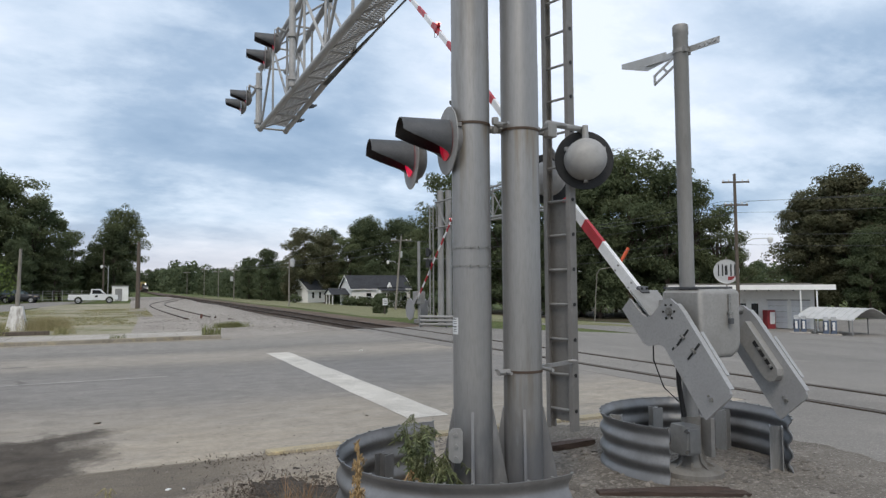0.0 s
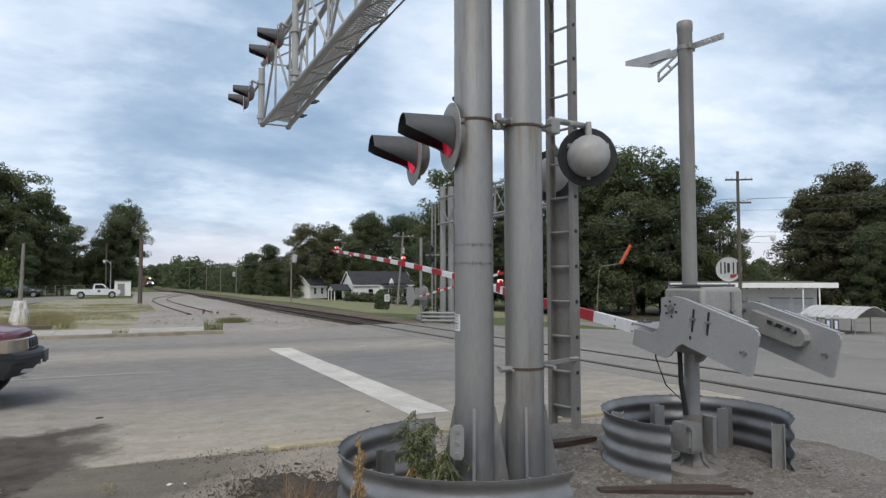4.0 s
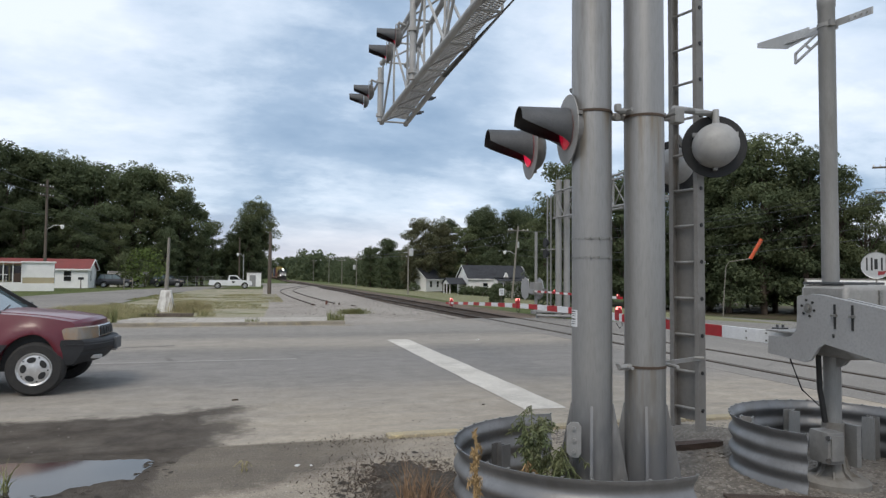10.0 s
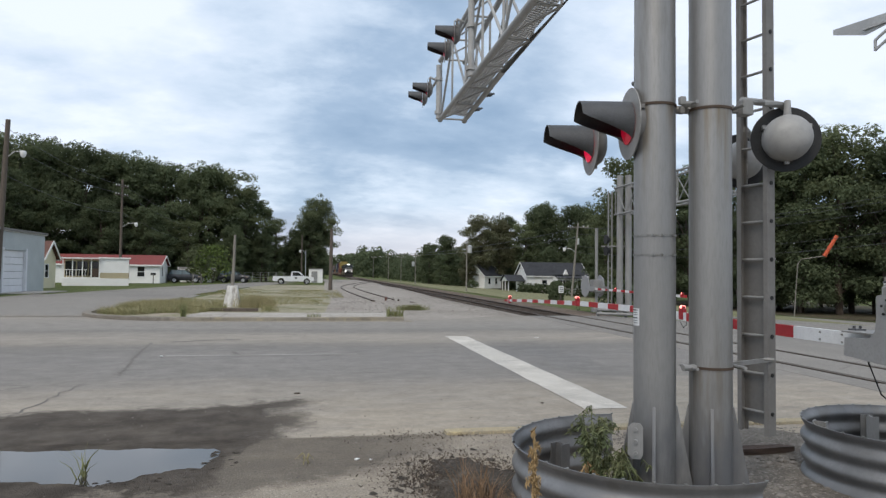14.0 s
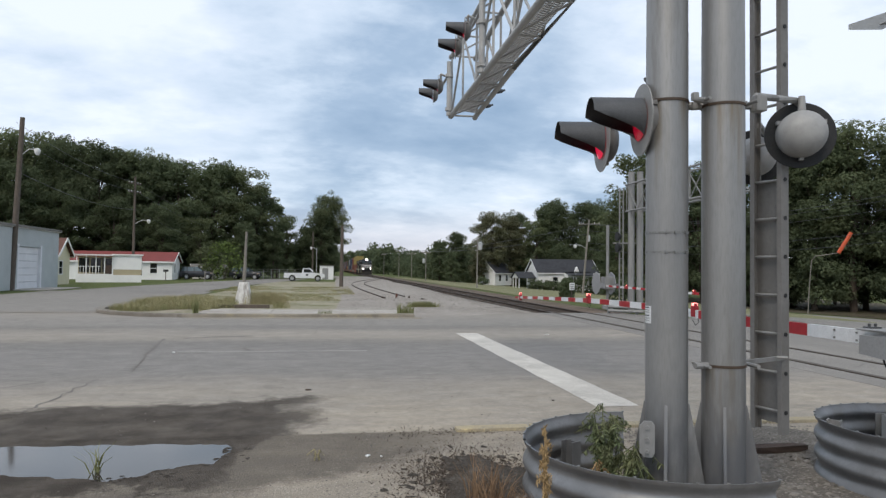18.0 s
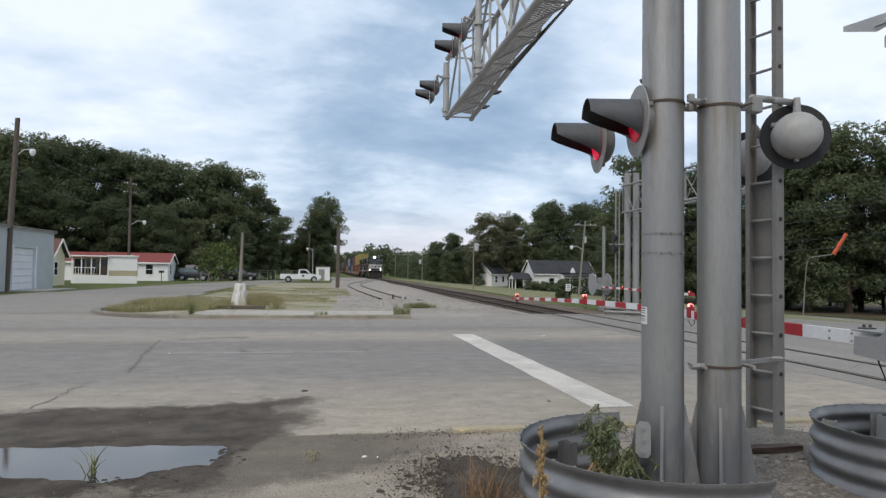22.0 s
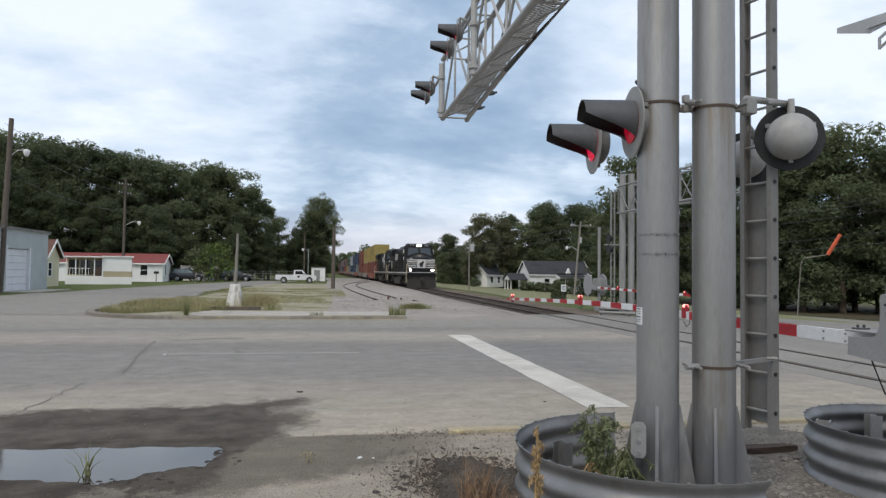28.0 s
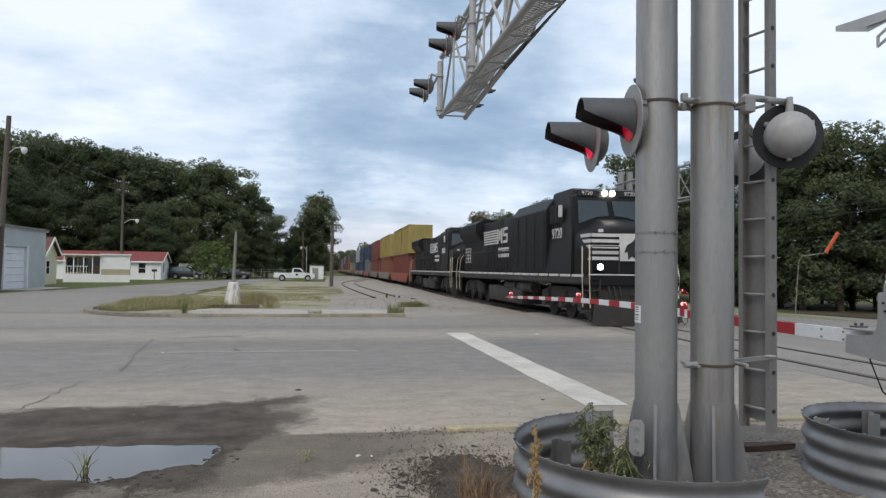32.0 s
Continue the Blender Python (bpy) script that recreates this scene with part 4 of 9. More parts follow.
for x, z in ((TX0, TZ0), (TX1, TZ0), (TX0, TZ1), (TX1, TZ1)):
    bm = B()
    if x == TX1:
        tube(bm, [(2.58, TY0, z), (2.58, 9.4, z), (TX1, TY1, z)], 0.045, 14)
    else:
        rod(bm, (x, TY0, z), (x, TY1, z), 0.045, n=14)
    rod(bm, (x, TY1, z), (x, TY1 + 0.02, z), 0.055, n=14)
    mpart("chord", bm, M["truss_steel"], "grey truss chord pipe", True)
ysn = [TY1 - 0.06 - 1.13 * k for k in range(8)]
for k, y in enumerate(ysn):
    for x in (TX0, east(y)):
        bm = B()
        rod(bm, (x, y, TZ0), (x, y, TZ1), 0.019, n=8)
        mpart("upright", bm, M["truss_steel"])
        if k < 7:
            bm = B()
            y2 = ysn[k + 1]
            a, b = ((x, y, TZ0), (x, y2, TZ1)) if k % 2 == 0 else ((x, y, TZ1), (x, y2, TZ0))
            rod(bm, a, b, 0.021, n=8)
            mpart("diagonal", bm, M["truss_steel"])
    for z in (TZ0, TZ1):
        bm = B()
        rod(bm, (TX0, y, z), (east(y), y, z), 0.018, n=8)
        mpart("cross_bar", bm, M["truss_steel"])
        if k < 7:
            bm = B()
            rod(bm, (TX0, y, z), (east(ysn[k + 1]), ysn[k + 1], z), 0.016, n=8)
            mpart("brace", bm, M["truss_steel"])
# expanded-metal walkway: crossing strands set on edge
bm = B()
y = TY0 + 0.3
while y < TY1 - 0.25:
    x0, x1 = TX0 + 0.03, east(y) - 0.03
    for ya, yb in ((y, y + 0.16), (y + 0.16, y)):
        bar(bm, (x0, ya, TZ0 + 0.055), (x1, yb, TZ0 + 0.055), 0.016, 0.014)
    y += 0.062
wk = mpart("walkway", bm, M["truss_steel"], "grey expanded-metal walkway grating")
wk["kind"] = "stuff"


# flashing lights
def flasher(parent, m, lit=False, back="galv", size=1.0):
    """One crossing light: it faces local -y. The housing is the part; disc, hood and lens sit on it."""
    m = m @ Matrix.Scale(size, 4)
    bm = B()
    dp = 1.0 if back == "alu" else 0.55
    prof = [(0.0, 0.235 * dp), (0.06, 0.228 * dp), (0.11, 0.205 * dp), (0.15, 0.165 * dp), (0.172, 0.11 * dp), (0.178, 0.05 * dp), (0.178, 0.0)]
    lathe(bm, prof[::-1], 28, Matrix.Rotation(radians(-90), 4, "X"))
    for a in (30, 150, 270):
        q = radians(a)
        box(bm, (0.185 * math.cos(q), 0.03, 0.185 * math.sin(q)), (0.03, 0.05, 0.03))
    for a, f, w_, t_ in ((100, 0.62, 0.05, 30), (62, 0.80, 0.035, -20), (20, 0.86, 0.03, 60), (-25, 0.8, 0.025, 10), (140, 0.85, 0.03, -50)):
        q = radians(a)
        rr_ = 0.165 * f
        yy_ = 0.21 * dp * math.sqrt(max(0.05, 1 - f * f)) + 0.012
        box(bm, (0, 0, 0), (w_, 0.03, 0.008), Matrix.Translation((rr_ * math.cos(q), yy_, rr_ * math.sin(q))) @ Matrix.Rotation(radians(t_), 4, "Y"))
    rod(bm, (0, 0.06, 0.17), (0, 0.06, 0.29), 0.03, 0.024, 10)
    bmesh.ops.transform(bm, matrix=m, verts=bm.verts[:])
    h = mpart("light_housing", bm, M["lamp_back" if back == "alu" else "housing_grey"], "dented grey lamp housing", True, parent)
    bm = B()
    lathe(bm, [(0.0, 0.0), (0.254, 0.0), (0.256, 0.004), (0.254, 0.008), (0.0, 0.008)], 40, m @ Matrix.Translation((0, -0.005, 0)) @ Matrix.Rotation(radians(-90), 4, "X"))
    part("background_disc", bm_in(bm), M["black" if back == "alu" else "box_grey"], h, "round background disc")
    bm = B()
    lathe(bm, [(0, 0.03), (0.07, 0.026), (0.12, 0.012), (0.148, 0.0)][::-1], 30, m @ Matrix.Translation((0, -0.015, 0)) @ Matrix.Rotation(radians(90), 4, "X"))
    part("lens", bm_in(bm), M["glow_red" if lit else "lens_red"], h, "red glass lens", True)
    bm = B()
    # hood: a long half tube open below, its mouth cut back
    nn, L = 28, 0.36
    inner, outer = [], []
    for r, store in ((0.152, inner), (0.160, outer)):
        for j in range(7):
            row = []
            for k in range(nn + 1):
                a = radians(-52 + 284 * k / nn)
                up_ = 0.5 + 0.5 * math.sin(a)
                ln = 0.015 + (L - 0.015) * min(1.0, max(0.0, (up_ - 0.10) / 0.46))
                yy = -0.012 - ln * j / 6
                rr = r * (1 - 0.14 * j / 6)
                row.append(bm.verts.new((rr * math.cos(a), yy, rr * math.sin(a) + 0.02 * j / 6)))
            store.append(row)
    for store in (inner, outer):
        for a, b in zip(store, store[1:]):
            for k in range(nn):
                bm.faces.new((a[k], a[k + 1], b[k + 1], b[k]))
    for k in range(nn):
        bm.faces.new((inner[-1][k], inner[-1][k + 1], outer[-1][k + 1], outer[-1][k]))
    ins = {v for row in inner for v in row}
    for f in bm.faces:
        if all(v in ins for v in f.verts):
            f.material_index = 1
    bmesh.ops.recalc_face_normals(bm, faces=bm.faces[:])
    bmesh.ops.transform(bm, matrix=m, verts=bm.verts[:])
    part("hood", bm_in(bm), (M["hood_grey"], M["black"]), h, "dark grey visor, black inside", True)
    return h


def bm_in(bm):
    bmesh.ops.transform(bm, matrix=inv, verts=bm.verts[:])
    return bm


FACE_W = Matrix.Rotation(radians(-90), 4, "Z")
ZL = 2.79
flasher(None, Matrix.Translation((2.165, 4.46, ZL)) @ Matrix.Rotation(radians(-98), 4, "Z"))
flasher(None, Matrix.Translation((2.20, 5.25, ZL)) @ Matrix.Rotation(radians(-98), 4, "Z"), True)
flasher(None, Matrix.Translation((3.56, 4.63, 2.78)) @ Matrix.Rotation(radians(155), 4, "Z"), back="alu")
flasher(None, Matrix.Translation((3.84, 5.60, 2.78)) @ Matrix.Rotation(radians(155), 4, "Z"), back="alu")
for pts, r in (([(2.20, 4.46, ZL + 0.29), (2.25, 4.46, ZL + 0.33), (2.40, 4.50, ZL + 0.12)], 0.025), ([(2.25, 4.40, ZL + 0.14), (2.25, 5.35, ZL + 0.14)], 0.03),
               ([(2.80, 4.36, 2.90), (2.98, 4.40, 2.92), (3.06, 4.44, 3.01), (3.30, 4.55, 3.035), (3.52, 4.62, 3.045), (3.565, 4.645, 3.02), (3.575, 4.65, 2.95)], 0.027), ([(3.47, 5.0, 2.93), (3.9, 5.5, 2.96)], 0.026),
               ([(2.30, 4.46, 2.90), (2.60, 4.30, 2.88)], 0.03)):
    bm = B()
    tube(bm, pts, r)
    mpart("light_arm", bm, M["galv"], "grey pipe bracket", True)
for (x, y, z), nm in (((2.43, 4.2, 2.91), "a"), ((2.50, 4.33, 2.88), "b"), ((2.86, 4.3, 2.90), "c"), ((3.02, 4.36, 2.93), "d")):
    bm = B()
    q_ = 0.085 if nm == "d" else 0.042
    box(bm, (x, y, z), (q_, q_, q_ * 1.35), bevel=0.012)
    mpart("bracket", bm, M["galv"], "bolted junction bracket")
# lights on the truss: pole pairs on its west side
for yp, ya, yb, z, hgt in ((12.56, 12.85, 13.50, 5.24, 1.02), (9.72, 10.20, 10.98, 5.40, 2.3)):
    bm = B()
    rod(bm, (TX0 - 0.06, yp, TZ0 - 0.02), (TX0 - 0.06, yp, TZ0 + hgt), 0.05, n=12)
    for zz in (0.1, 0.75):
        lathe(bm, [(0.05, -0.03), (0.075, -0.03), (0.075, 0.03), (0.05, 0.03)], 12, Matrix.Translation((TX0 - 0.06, yp, TZ0 + zz)))
    mpart("light_pole", bm, M["truss_steel"], "", True)
    bm = B()
    tube(bm, [(TX0 - 0.06, yp, z + 0.2), (TX0 - 0.08, yp, z + 0.22), (TX0 - 0.05, ya - 0.1, z + 0.26), (TX0 - 0.05, yb + 0.06, z + 0.26)], 0.026)
    mpart("light_arm", bm, M["truss_steel"], "", True)
    for yy in (ya, yb):
        flasher(None, Matrix.Translation((TX0 - 0.23, yy, z + 0.07)) @ Matrix.Rotation(radians(-98), 4, "Z"), size=0.8)
        bm = B()
        tube(bm, [(TX0 - 0.05, yy, z + 0.26), (TX0 - 0.18, yy, z + 0.31), (TX0 - 0.2, yy, z + 0.27)], 0.022)
        mpart("light_arm", bm, M["truss_steel"], "", True)
for y in (10.7, 11.7):
    bm = B()
    rod(bm, (east(y) + 0.03, y, TZ0 - 0.01), (east(y) + 0.11, y + 0.02, TZ0 + 0.0), 0.045, 0.032, 10)
    rod(bm, (east(y) + 0.11, y + 0.02, TZ0), (east(y) + 0.16, y + 0.02, TZ0 + 0.02), 0.018, n=8)
    mpart("fitting", bm, M["hood_grey"], "small dark conduit fitting")


# ---------------------------------------------------------------- corrugated guard rings
def thrie(name, cx, cy, r, a0, a1, h, label, z0=0.0, legs=(), wob=0.0, joints=(), leg_h=0.84, leg_mat="galv"):
    ob = thing(name, (cx, cy, 0), label, "guard ring", "guard rings")
    prof = []
    for k in range(37):
        f = k / 36
        off = 0.018 * math.cos(2 * math.pi * 3 * f)
        prof.append((off, z0 + h * f))
    segs = [a0, *joints, a1]
    for sa, sb in zip(segs, segs[1:]):
        bm = B()
        n = max(6, int(abs(sb - sa) / 5))
        th = 0.005
        rows = []
        for s in range(n + 1):
            a = radians(sa + (sb - sa) * s / n)
            rr = r * (1 + wob * math.sin(2.1 * a + 0.7))
            o_ = [bm.verts.new(((rr + off + th) * math.cos(a), (rr + off + th) * math.sin(a), z)) for off, z in prof]
            i_ = [bm.verts.new(((rr + off - th) * math.cos(a), (rr + off - th) * math.sin(a), z)) for off, z in prof]
            rows.append((o_, i_))
        m_ = len(prof)
        for (oa, ia), (ob_, ib) in zip(rows, rows[1:]):
            for k in range(m_ - 1):
                bm.faces.new((oa[k], ob_[k], ob_[k + 1], oa[k + 1]))
                bm.faces.new((ia[k], ia[k + 1], ib[k + 1], ib[k]))
            bm.faces.new((oa[-1], ob_[-1], ib[-1], ia[-1]))
            bm.faces.new((oa[0], ia[0], ib[0], ob_[0]))
        for oa, ia in (rows[0], rows[-1]):
            for k in range(m_ - 1):
                bm.faces.new((oa[k], oa[k + 1], ia[k + 1], ia[k]))
        bmesh.ops.recalc_face_normals(bm, faces=bm.faces[:])
        beam = part("beam", bm, M["galv_blue"], ob, "corrugated galvanised beam bent to a curve", True)
        for s in range(0, n + 1, 2):
            a = radians(sa + (sb - sa) * s / n)
            rr = r * (1 + wob * math.sin(2.1 * a + 0.7)) + 0.0
            bm = B()
            rod(bm, ((rr + 0.018) * math.cos(a), (rr + 0.018) * math.sin(a), z0 + h), ((rr + 0.018) * math.cos(a), (rr + 0.018) * math.sin(a), z0 + h + 0.008), 0.011, n=6)
            part("bolt", bm, M["bolt"], beam)
    for a in legs:
        q = radians(a)
        bm = B()
        m_ = Matrix.Translation(((r - 0.13) * math.cos(q), (r - 0.13) * math.sin(q), 0)) @ Matrix.Rotation(q, 4, "Z")
        box(bm, (-0.05, 0, z0 + h * leg_h / 2), (0.01, 0.11, h * leg_h), m_)
        box(bm, (0.05, 0, z0 + h * leg_h / 2), (0.01, 0.11, h * leg_h), m_)
        box(bm, (0, 0, z0 + h * leg_h / 2), (0.1, 0.008, h * leg_h), m_)
        part("leg", bm, M[leg_mat], ob, "steel guard-rail leg")
    return ob


thrie("guard_ring", 2.36, 4.50, 0.97, 82, 284, 0.50, "ring of corrugated galvanised guard rail round the mast foot", legs=(120, 165, 205, 250), joints=(172,), wob=0.015, leg_h=0.66, leg_mat="galv_blue")
thrie("guard_ring", 4.93, 4.83, 0.85, -54, 212, 0.48, "open ring of weathered corrugated guard rail round the gate post", legs=(-49, 20, 75, 130, 175), joints=(60,), wob=0.02)

# ---------------------------------------------------------------- gate post with its mechanism
GX, GY = 4.63, 4.55
PIV = (4.62, 4.425, 1.46)
gate = thing("gate_post", (GX, GY, 0), "grey steel gate post with a rounded mechanism box", "crossing gate")


def gpart(name, bm, material, label="", smooth=False):
    return part(name, bm, material, gate, label, smooth)


bm = B()
lathe(bm, [(0, 0.1), (0.067, 0.1), (0.067, 4.02), (0.072, 4.03), (0.072, 4.105), (0.066, 4.115), (0, 4.115)], 28)
gpart("post", bm, M["galv"], "", True)
bm = B()
lathe(bm, [(0, 0.0), (0.27, 0.0), (0.27, 0.05), (0.24, 0.07), (0.13, 0.09), (0.095, 0.14), (0.085, 0.22), (0.085, 0.52), (0, 0.52)], 28)
gpart("base", bm, M["cast_dirty"], "flared cast base", True)
for a in range(0, 360, 45):
    bm = B()
    slab(bm, [(0.08, 0.06), (0.20, 0.06), (0.19, 0.085), (0.12, 0.13), (0.095, 0.24), (0.08, 0.24)], -0.008, 0.008, "y")
    bmesh.ops.transform(bm, matrix=Matrix.Rotation(radians(a), 4, "Z"), verts=bm.verts[:])
    gpart("base_rib", bm, M["cast_dirty"])
bm = B()
box(bm, (-0.13, -0.06, 0.34), (0.17, 0.20, 0.26), bevel=0.03)
box(bm, (0.10, -0.06, 0.34), (0.05, 0.20, 0.34), bevel=0.015)
box(bm, (-0.13, -0.165, 0.34), (0.12, 0.02, 0.20), bevel=0.006)
gpart("junction_box", bm, M["box_dark"], "grey cast junction box", True)
for z in (0.43, 0.25):
    bm = B()
    rod(bm, (-0.205, -0.16, z), (-0.225, -0.17, z), 0.02, n=8)
    gpart("screw", bm, M["chrome"])
# cast mechanism box with rounded corners and a shoulder
bm = B()
poly = [(-0.24, -0.16), (-0.21, -0.24), (-0.13, -0.29), (0.13, -0.29), (0.21, -0.24), (0.24, -0.16), (0.24, 0.27), (0.20, 0.30), (-0.20, 0.30), (-0.24, 0.27)]
slab(bm, [(x, z) for x, z in poly], -0.24, 0.22, "y")
bmesh.ops.bevel(bm, geom=[e for e in bm.edges if abs(e.verts[0].co.y - e.verts[1].co.y) < 0.01], offset=0.045, segments=3, affect="EDGES", profile=0.6)
bmesh.ops.translate(bm, vec=(0.0, -0.14, 1.36), verts=bm.verts[:])
gpart("mechanism_box", bm, M["box_grey"], "rounded grey cast mechanism box", True)
bm = B()
box(bm, (-0.17, 0.03, 1.42), (0.12, 0.22, 0.30), bevel=0.04)
gpart("box_shoulder", bm, M["box_grey"], "rounded casting at the side of the box", True)
bm = B()
box(bm, (-0.01, -0.13, 1.672), (0.42, 0.40, 0.02), bevel=0.006)
gpart("lid", bm, M["hood_grey"], "dark box lid")
bm = B()
box(bm, (0.09, -0.385, 1.53), (0.028, 0.022, 0.18), bevel=0.006)
box(bm, (0.09, -0.395, 1.455), (0.06, 0.025, 0.022), bevel=0.006)
rod(bm, (0.08, -0.405, 1.45), (0.08, -0.405, 1.40), 0.010, n=8)
gpart("latch", bm, M["bolt"], "steel hasp")
bm = B()
box(bm, (0.082, -0.408, 1.385), (0.045, 0.028, 0.05), bevel=0.008)
gpart("padlock", bm, M["hood_grey"], "dark padlock")
bm = B()
slab(bm, [(-0.22, 1.10), (0.06, 1.10), (0.06, 1.00), (-0.02, 0.96), (-0.12, 1.00)], -0.02, 0.02, "x")
gpart("bracket", bm, M["box_grey"])
bm = B()
rod(bm, (-0.33, -0.13, 1.46), (0.52, -0.13, 1.46), 0.035, n=12)
gpart("shaft", bm, M["bolt"])
# bare cross-arm bracket at the top
bm = B()
bar(bm, (0.075, -0.38, 3.87), (0.075, 0.55, 3.93), 0.012, 0.055)
slab(bm, [(0.28, 3.88), (0.55, 3.86), (0.92, 3.99), (0.92, 4.04), (0.28, 3.97)], 0.085, 0.097, "x")
for k in range(4):
    rod(bm, (0.06, -0.33 + 0.055 * k, 3.875 + 0.0035 * k), (0.069, -0.33 + 0.055 * k, 3.875 + 0.0035 * k), 0.012, n=6)
gpart("cross_arm", bm, M["alu"], "bare slotted bracket arm")
bm = B()
for dz in (0.0, 0.085):
    bar(bm, (0.02, 0.03, 3.80 + dz), (0.02, 0.37, 3.66 + dz), 0.014, 0.02)
bar(bm, (0.02, 0.365, 3.655), (0.02, 0.365, 3.755), 0.016, 0.02)
bar(bm, (0.02, 0.2, 3.74), (0.02, 0.26, 3.80), 0.016, 0.02)
bar(bm, (0.03, 0.05, 3.86), (0.08, 0.30, 3.89), 0.03, 0.03)
gpart("brace", bm, M["alu"], "open strap bracket")
bm = B()
lathe(bm, [(0.066, 3.85), (0.074, 3.85), (0.074, 3.885), (0.066, 3.885)], 24)
box(bm, (0.075, -0.02, 3.868), (0.03, 0.03, 0.05))
box(bm, (-0.03, -0.075, 3.868), (0.03, 0.03, 0.05))
gpart("collar", bm, M["galv"])
for pts, r in (([(-0.16, 0.28, 1.22), (-0.17, 0.27, 1.0), (-0.10, 0.22, 0.75), (0.02, 0.16, 0.62), (0.06, 0.1, 0.70)], 0.007), ([(-0.12, 0.02, 1.10), (-0.13, 0.0, 0.8), (-0.09, -0.01, 0.52)], 0.022)):
    bm = B()
    tube(bm, pts, r)
    gpart("cable", bm, M["cable"], "black hanging cable", True)

# swinging arm with counterweight plates; modelled level about the shaft
arm = thing("crossing_barrier", PIV, "red and white striped crossing gate arm with grey counterweight plates", "crossing barrier")


def apart_(name, bm, material, label="", parent=None):
    return part(name, bm, material, parent or arm, label)


for x0 in (-0.345, 0.53):
    bm = B()
    out = [(0.11, 0.02), (0.10, 0.07), (0.06, 0.105), (0.0, 0.115), (-0.10, 0.112), (-0.86, -0.005), (-0.89, -0.02), (-0.905, -0.05), (-0.87, -0.365), (-0.84, -0.375), (-0.16, -0.265), (-0.10, -0.30), (-0.02, -0.405), (0.04, -0.43), (0.45, -0.40), (0.44, -0.25), (0.24, -0.245), (0.17, -0.225), (0.13, -0.17)]
    slab(bm, out, x0, x0 + 0.022, "x")
    pl = apart_("side_plate", bm, M["plate"], "smooth grey plate with slots and bolts")
    if x0 > 0:
        pl.location = (0, -0.05, -0.05)
    bm = B()
    slab(bm, [(-0.02, 0.113), (-0.12, 0.109), (-0.86, -0.007), (-0.862, 0.004), (-0.12, 0.121), (-0.02, 0.125)], x0 - 0.001, x0 + 0.05, "x")
    slab(bm, [(-0.33, 0.085), (-0.74, 0.02), (-0.742, 0.03), (-0.33, 0.096)], x0 + 0.05, x0 + 0.085, "x")
    apart_("flange", bm, M["plate"], "", pl)
    for yy in (-0.26, -0.42) if x0 < 0 else ():
        bm = B()
        box(bm, (x0 - 0.003, yy, -0.045), (0.008, 0.016, 0.19))
        apart_("slot", bm, M["black"], "", pl)
        bm = B()
        box(bm, (x0 - 0.012, yy, -0.035), (0.02, 0.05, 0.02), bevel=0.004)
        apart_("slot_bolt", bm, M["bolt"], "", pl)
    if x0 < 0:
        bm = B()
        box(bm, (x0 - 0.003, -0.245, -0.195), (0.008, 0.014, 0.028))
        apart_("slot", bm, M["black"], "", pl)
        for k in range(6):
            q = radians(60 * k + 15)
            bm = B()
            rod(bm, (x0 - 0.008, 0.065 * math.cos(q), 0.01 + 0.065 * math.sin(q)), (x0 + 0.002, 0.065 * math.cos(q), 0.01 + 0.065 * math.sin(q)), 0.010, n=8)
            apart_("bolt", bm, M["black"], "", pl)
        bm = B()
        rod(bm, (x0 - 0.022, 0, 0.01), (x0, 0, 0.01), 0.026, n=6)
        lathe(bm, [(0.026, 0), (0.04, 0), (0.04, 0.006), (0.026, 0.006)], 16, Matrix.Translation((x0 - 0.006, 0, 0.01)) @ Matrix.Rotation(radians(90), 4, "Y"))
        apart_("hub_bolt", bm, M["bolt"], "", pl)
    else:
        # the other plate shows its hollow side: a ledge, a long slot and a round-ended weight
        bm = B()
        slab(bm, [(-0.10, 0.06), (-0.60, -0.02), (-0.64, -0.06), (-0.65, -0.11), (-0.62, -0.16), (-0.56, -0.175), (-0.10, -0.11)], x0 - 0.075, x0, "x")
        apart_("counterweight", bm, M["box_grey"], "round-ended cast counterweight", pl)
        bm = B()
        slab(bm, [(-0.28, 0.005), (-0.57, -0.04), (-0.57, -0.07), (-0.28, -0.03)], x0 - 0.080, x0 - 0.0755, "x")
        apart_("slot", bm, M["black"], "", pl)
        for yy, zz in ((-0.36, -0.02), (-0.46, -0.035), (-0.54, -0.048)):
            bm = B()
            rod(bm, (x0 - 0.10, yy, zz), (x0 - 0.076, yy, zz), 0.016, n=6)
            apart_("bolt", bm, M["bolt"], "", pl)
    bm = B()
    rod(bm, (x0 - 0.018, -0.80, -0.20), (x0, -0.80, -0.20), 0.018, n=6)
    rod(bm, (x0 - 0.012, -0.76, -0.20), (x0, -0.76, -0.20), 0.010, n=6)
    apart_("end_bolt", bm, M["bolt"], "", pl)
bm = B()
box(bm, (-0.16, 0.33, -0.205), (0.33, 0.34, 0.014), bevel=0.004)
box(bm, (-0.16, 0.33, -0.36), (0.30, 0.30, 0.014))
box(bm, (-0.075, 0.36, -0.28), (0.012, 0.28, 0.14))
apart_("arm_clamp", bm, M["galv"], "grey channel that holds the arm")
bm = B()
box(bm, (-0.17, 0.50, -0.20), (0.10, 0.09, 0.03), bevel=0.006)
rod(bm, (-0.20, 0.50, -0.19), (-0.20, 0.50, -0.16), 0.012, n=6)
rod(bm, (-0.14, 0.50, -0.19), (-0.14, 0.50, -0.16), 0.012, n=6)
apart_("clamp_bolt", bm, M["hood_grey"], "dark bolted clip")
# the arm: an aluminium root, then a tapering striped boom
AX = -0.15


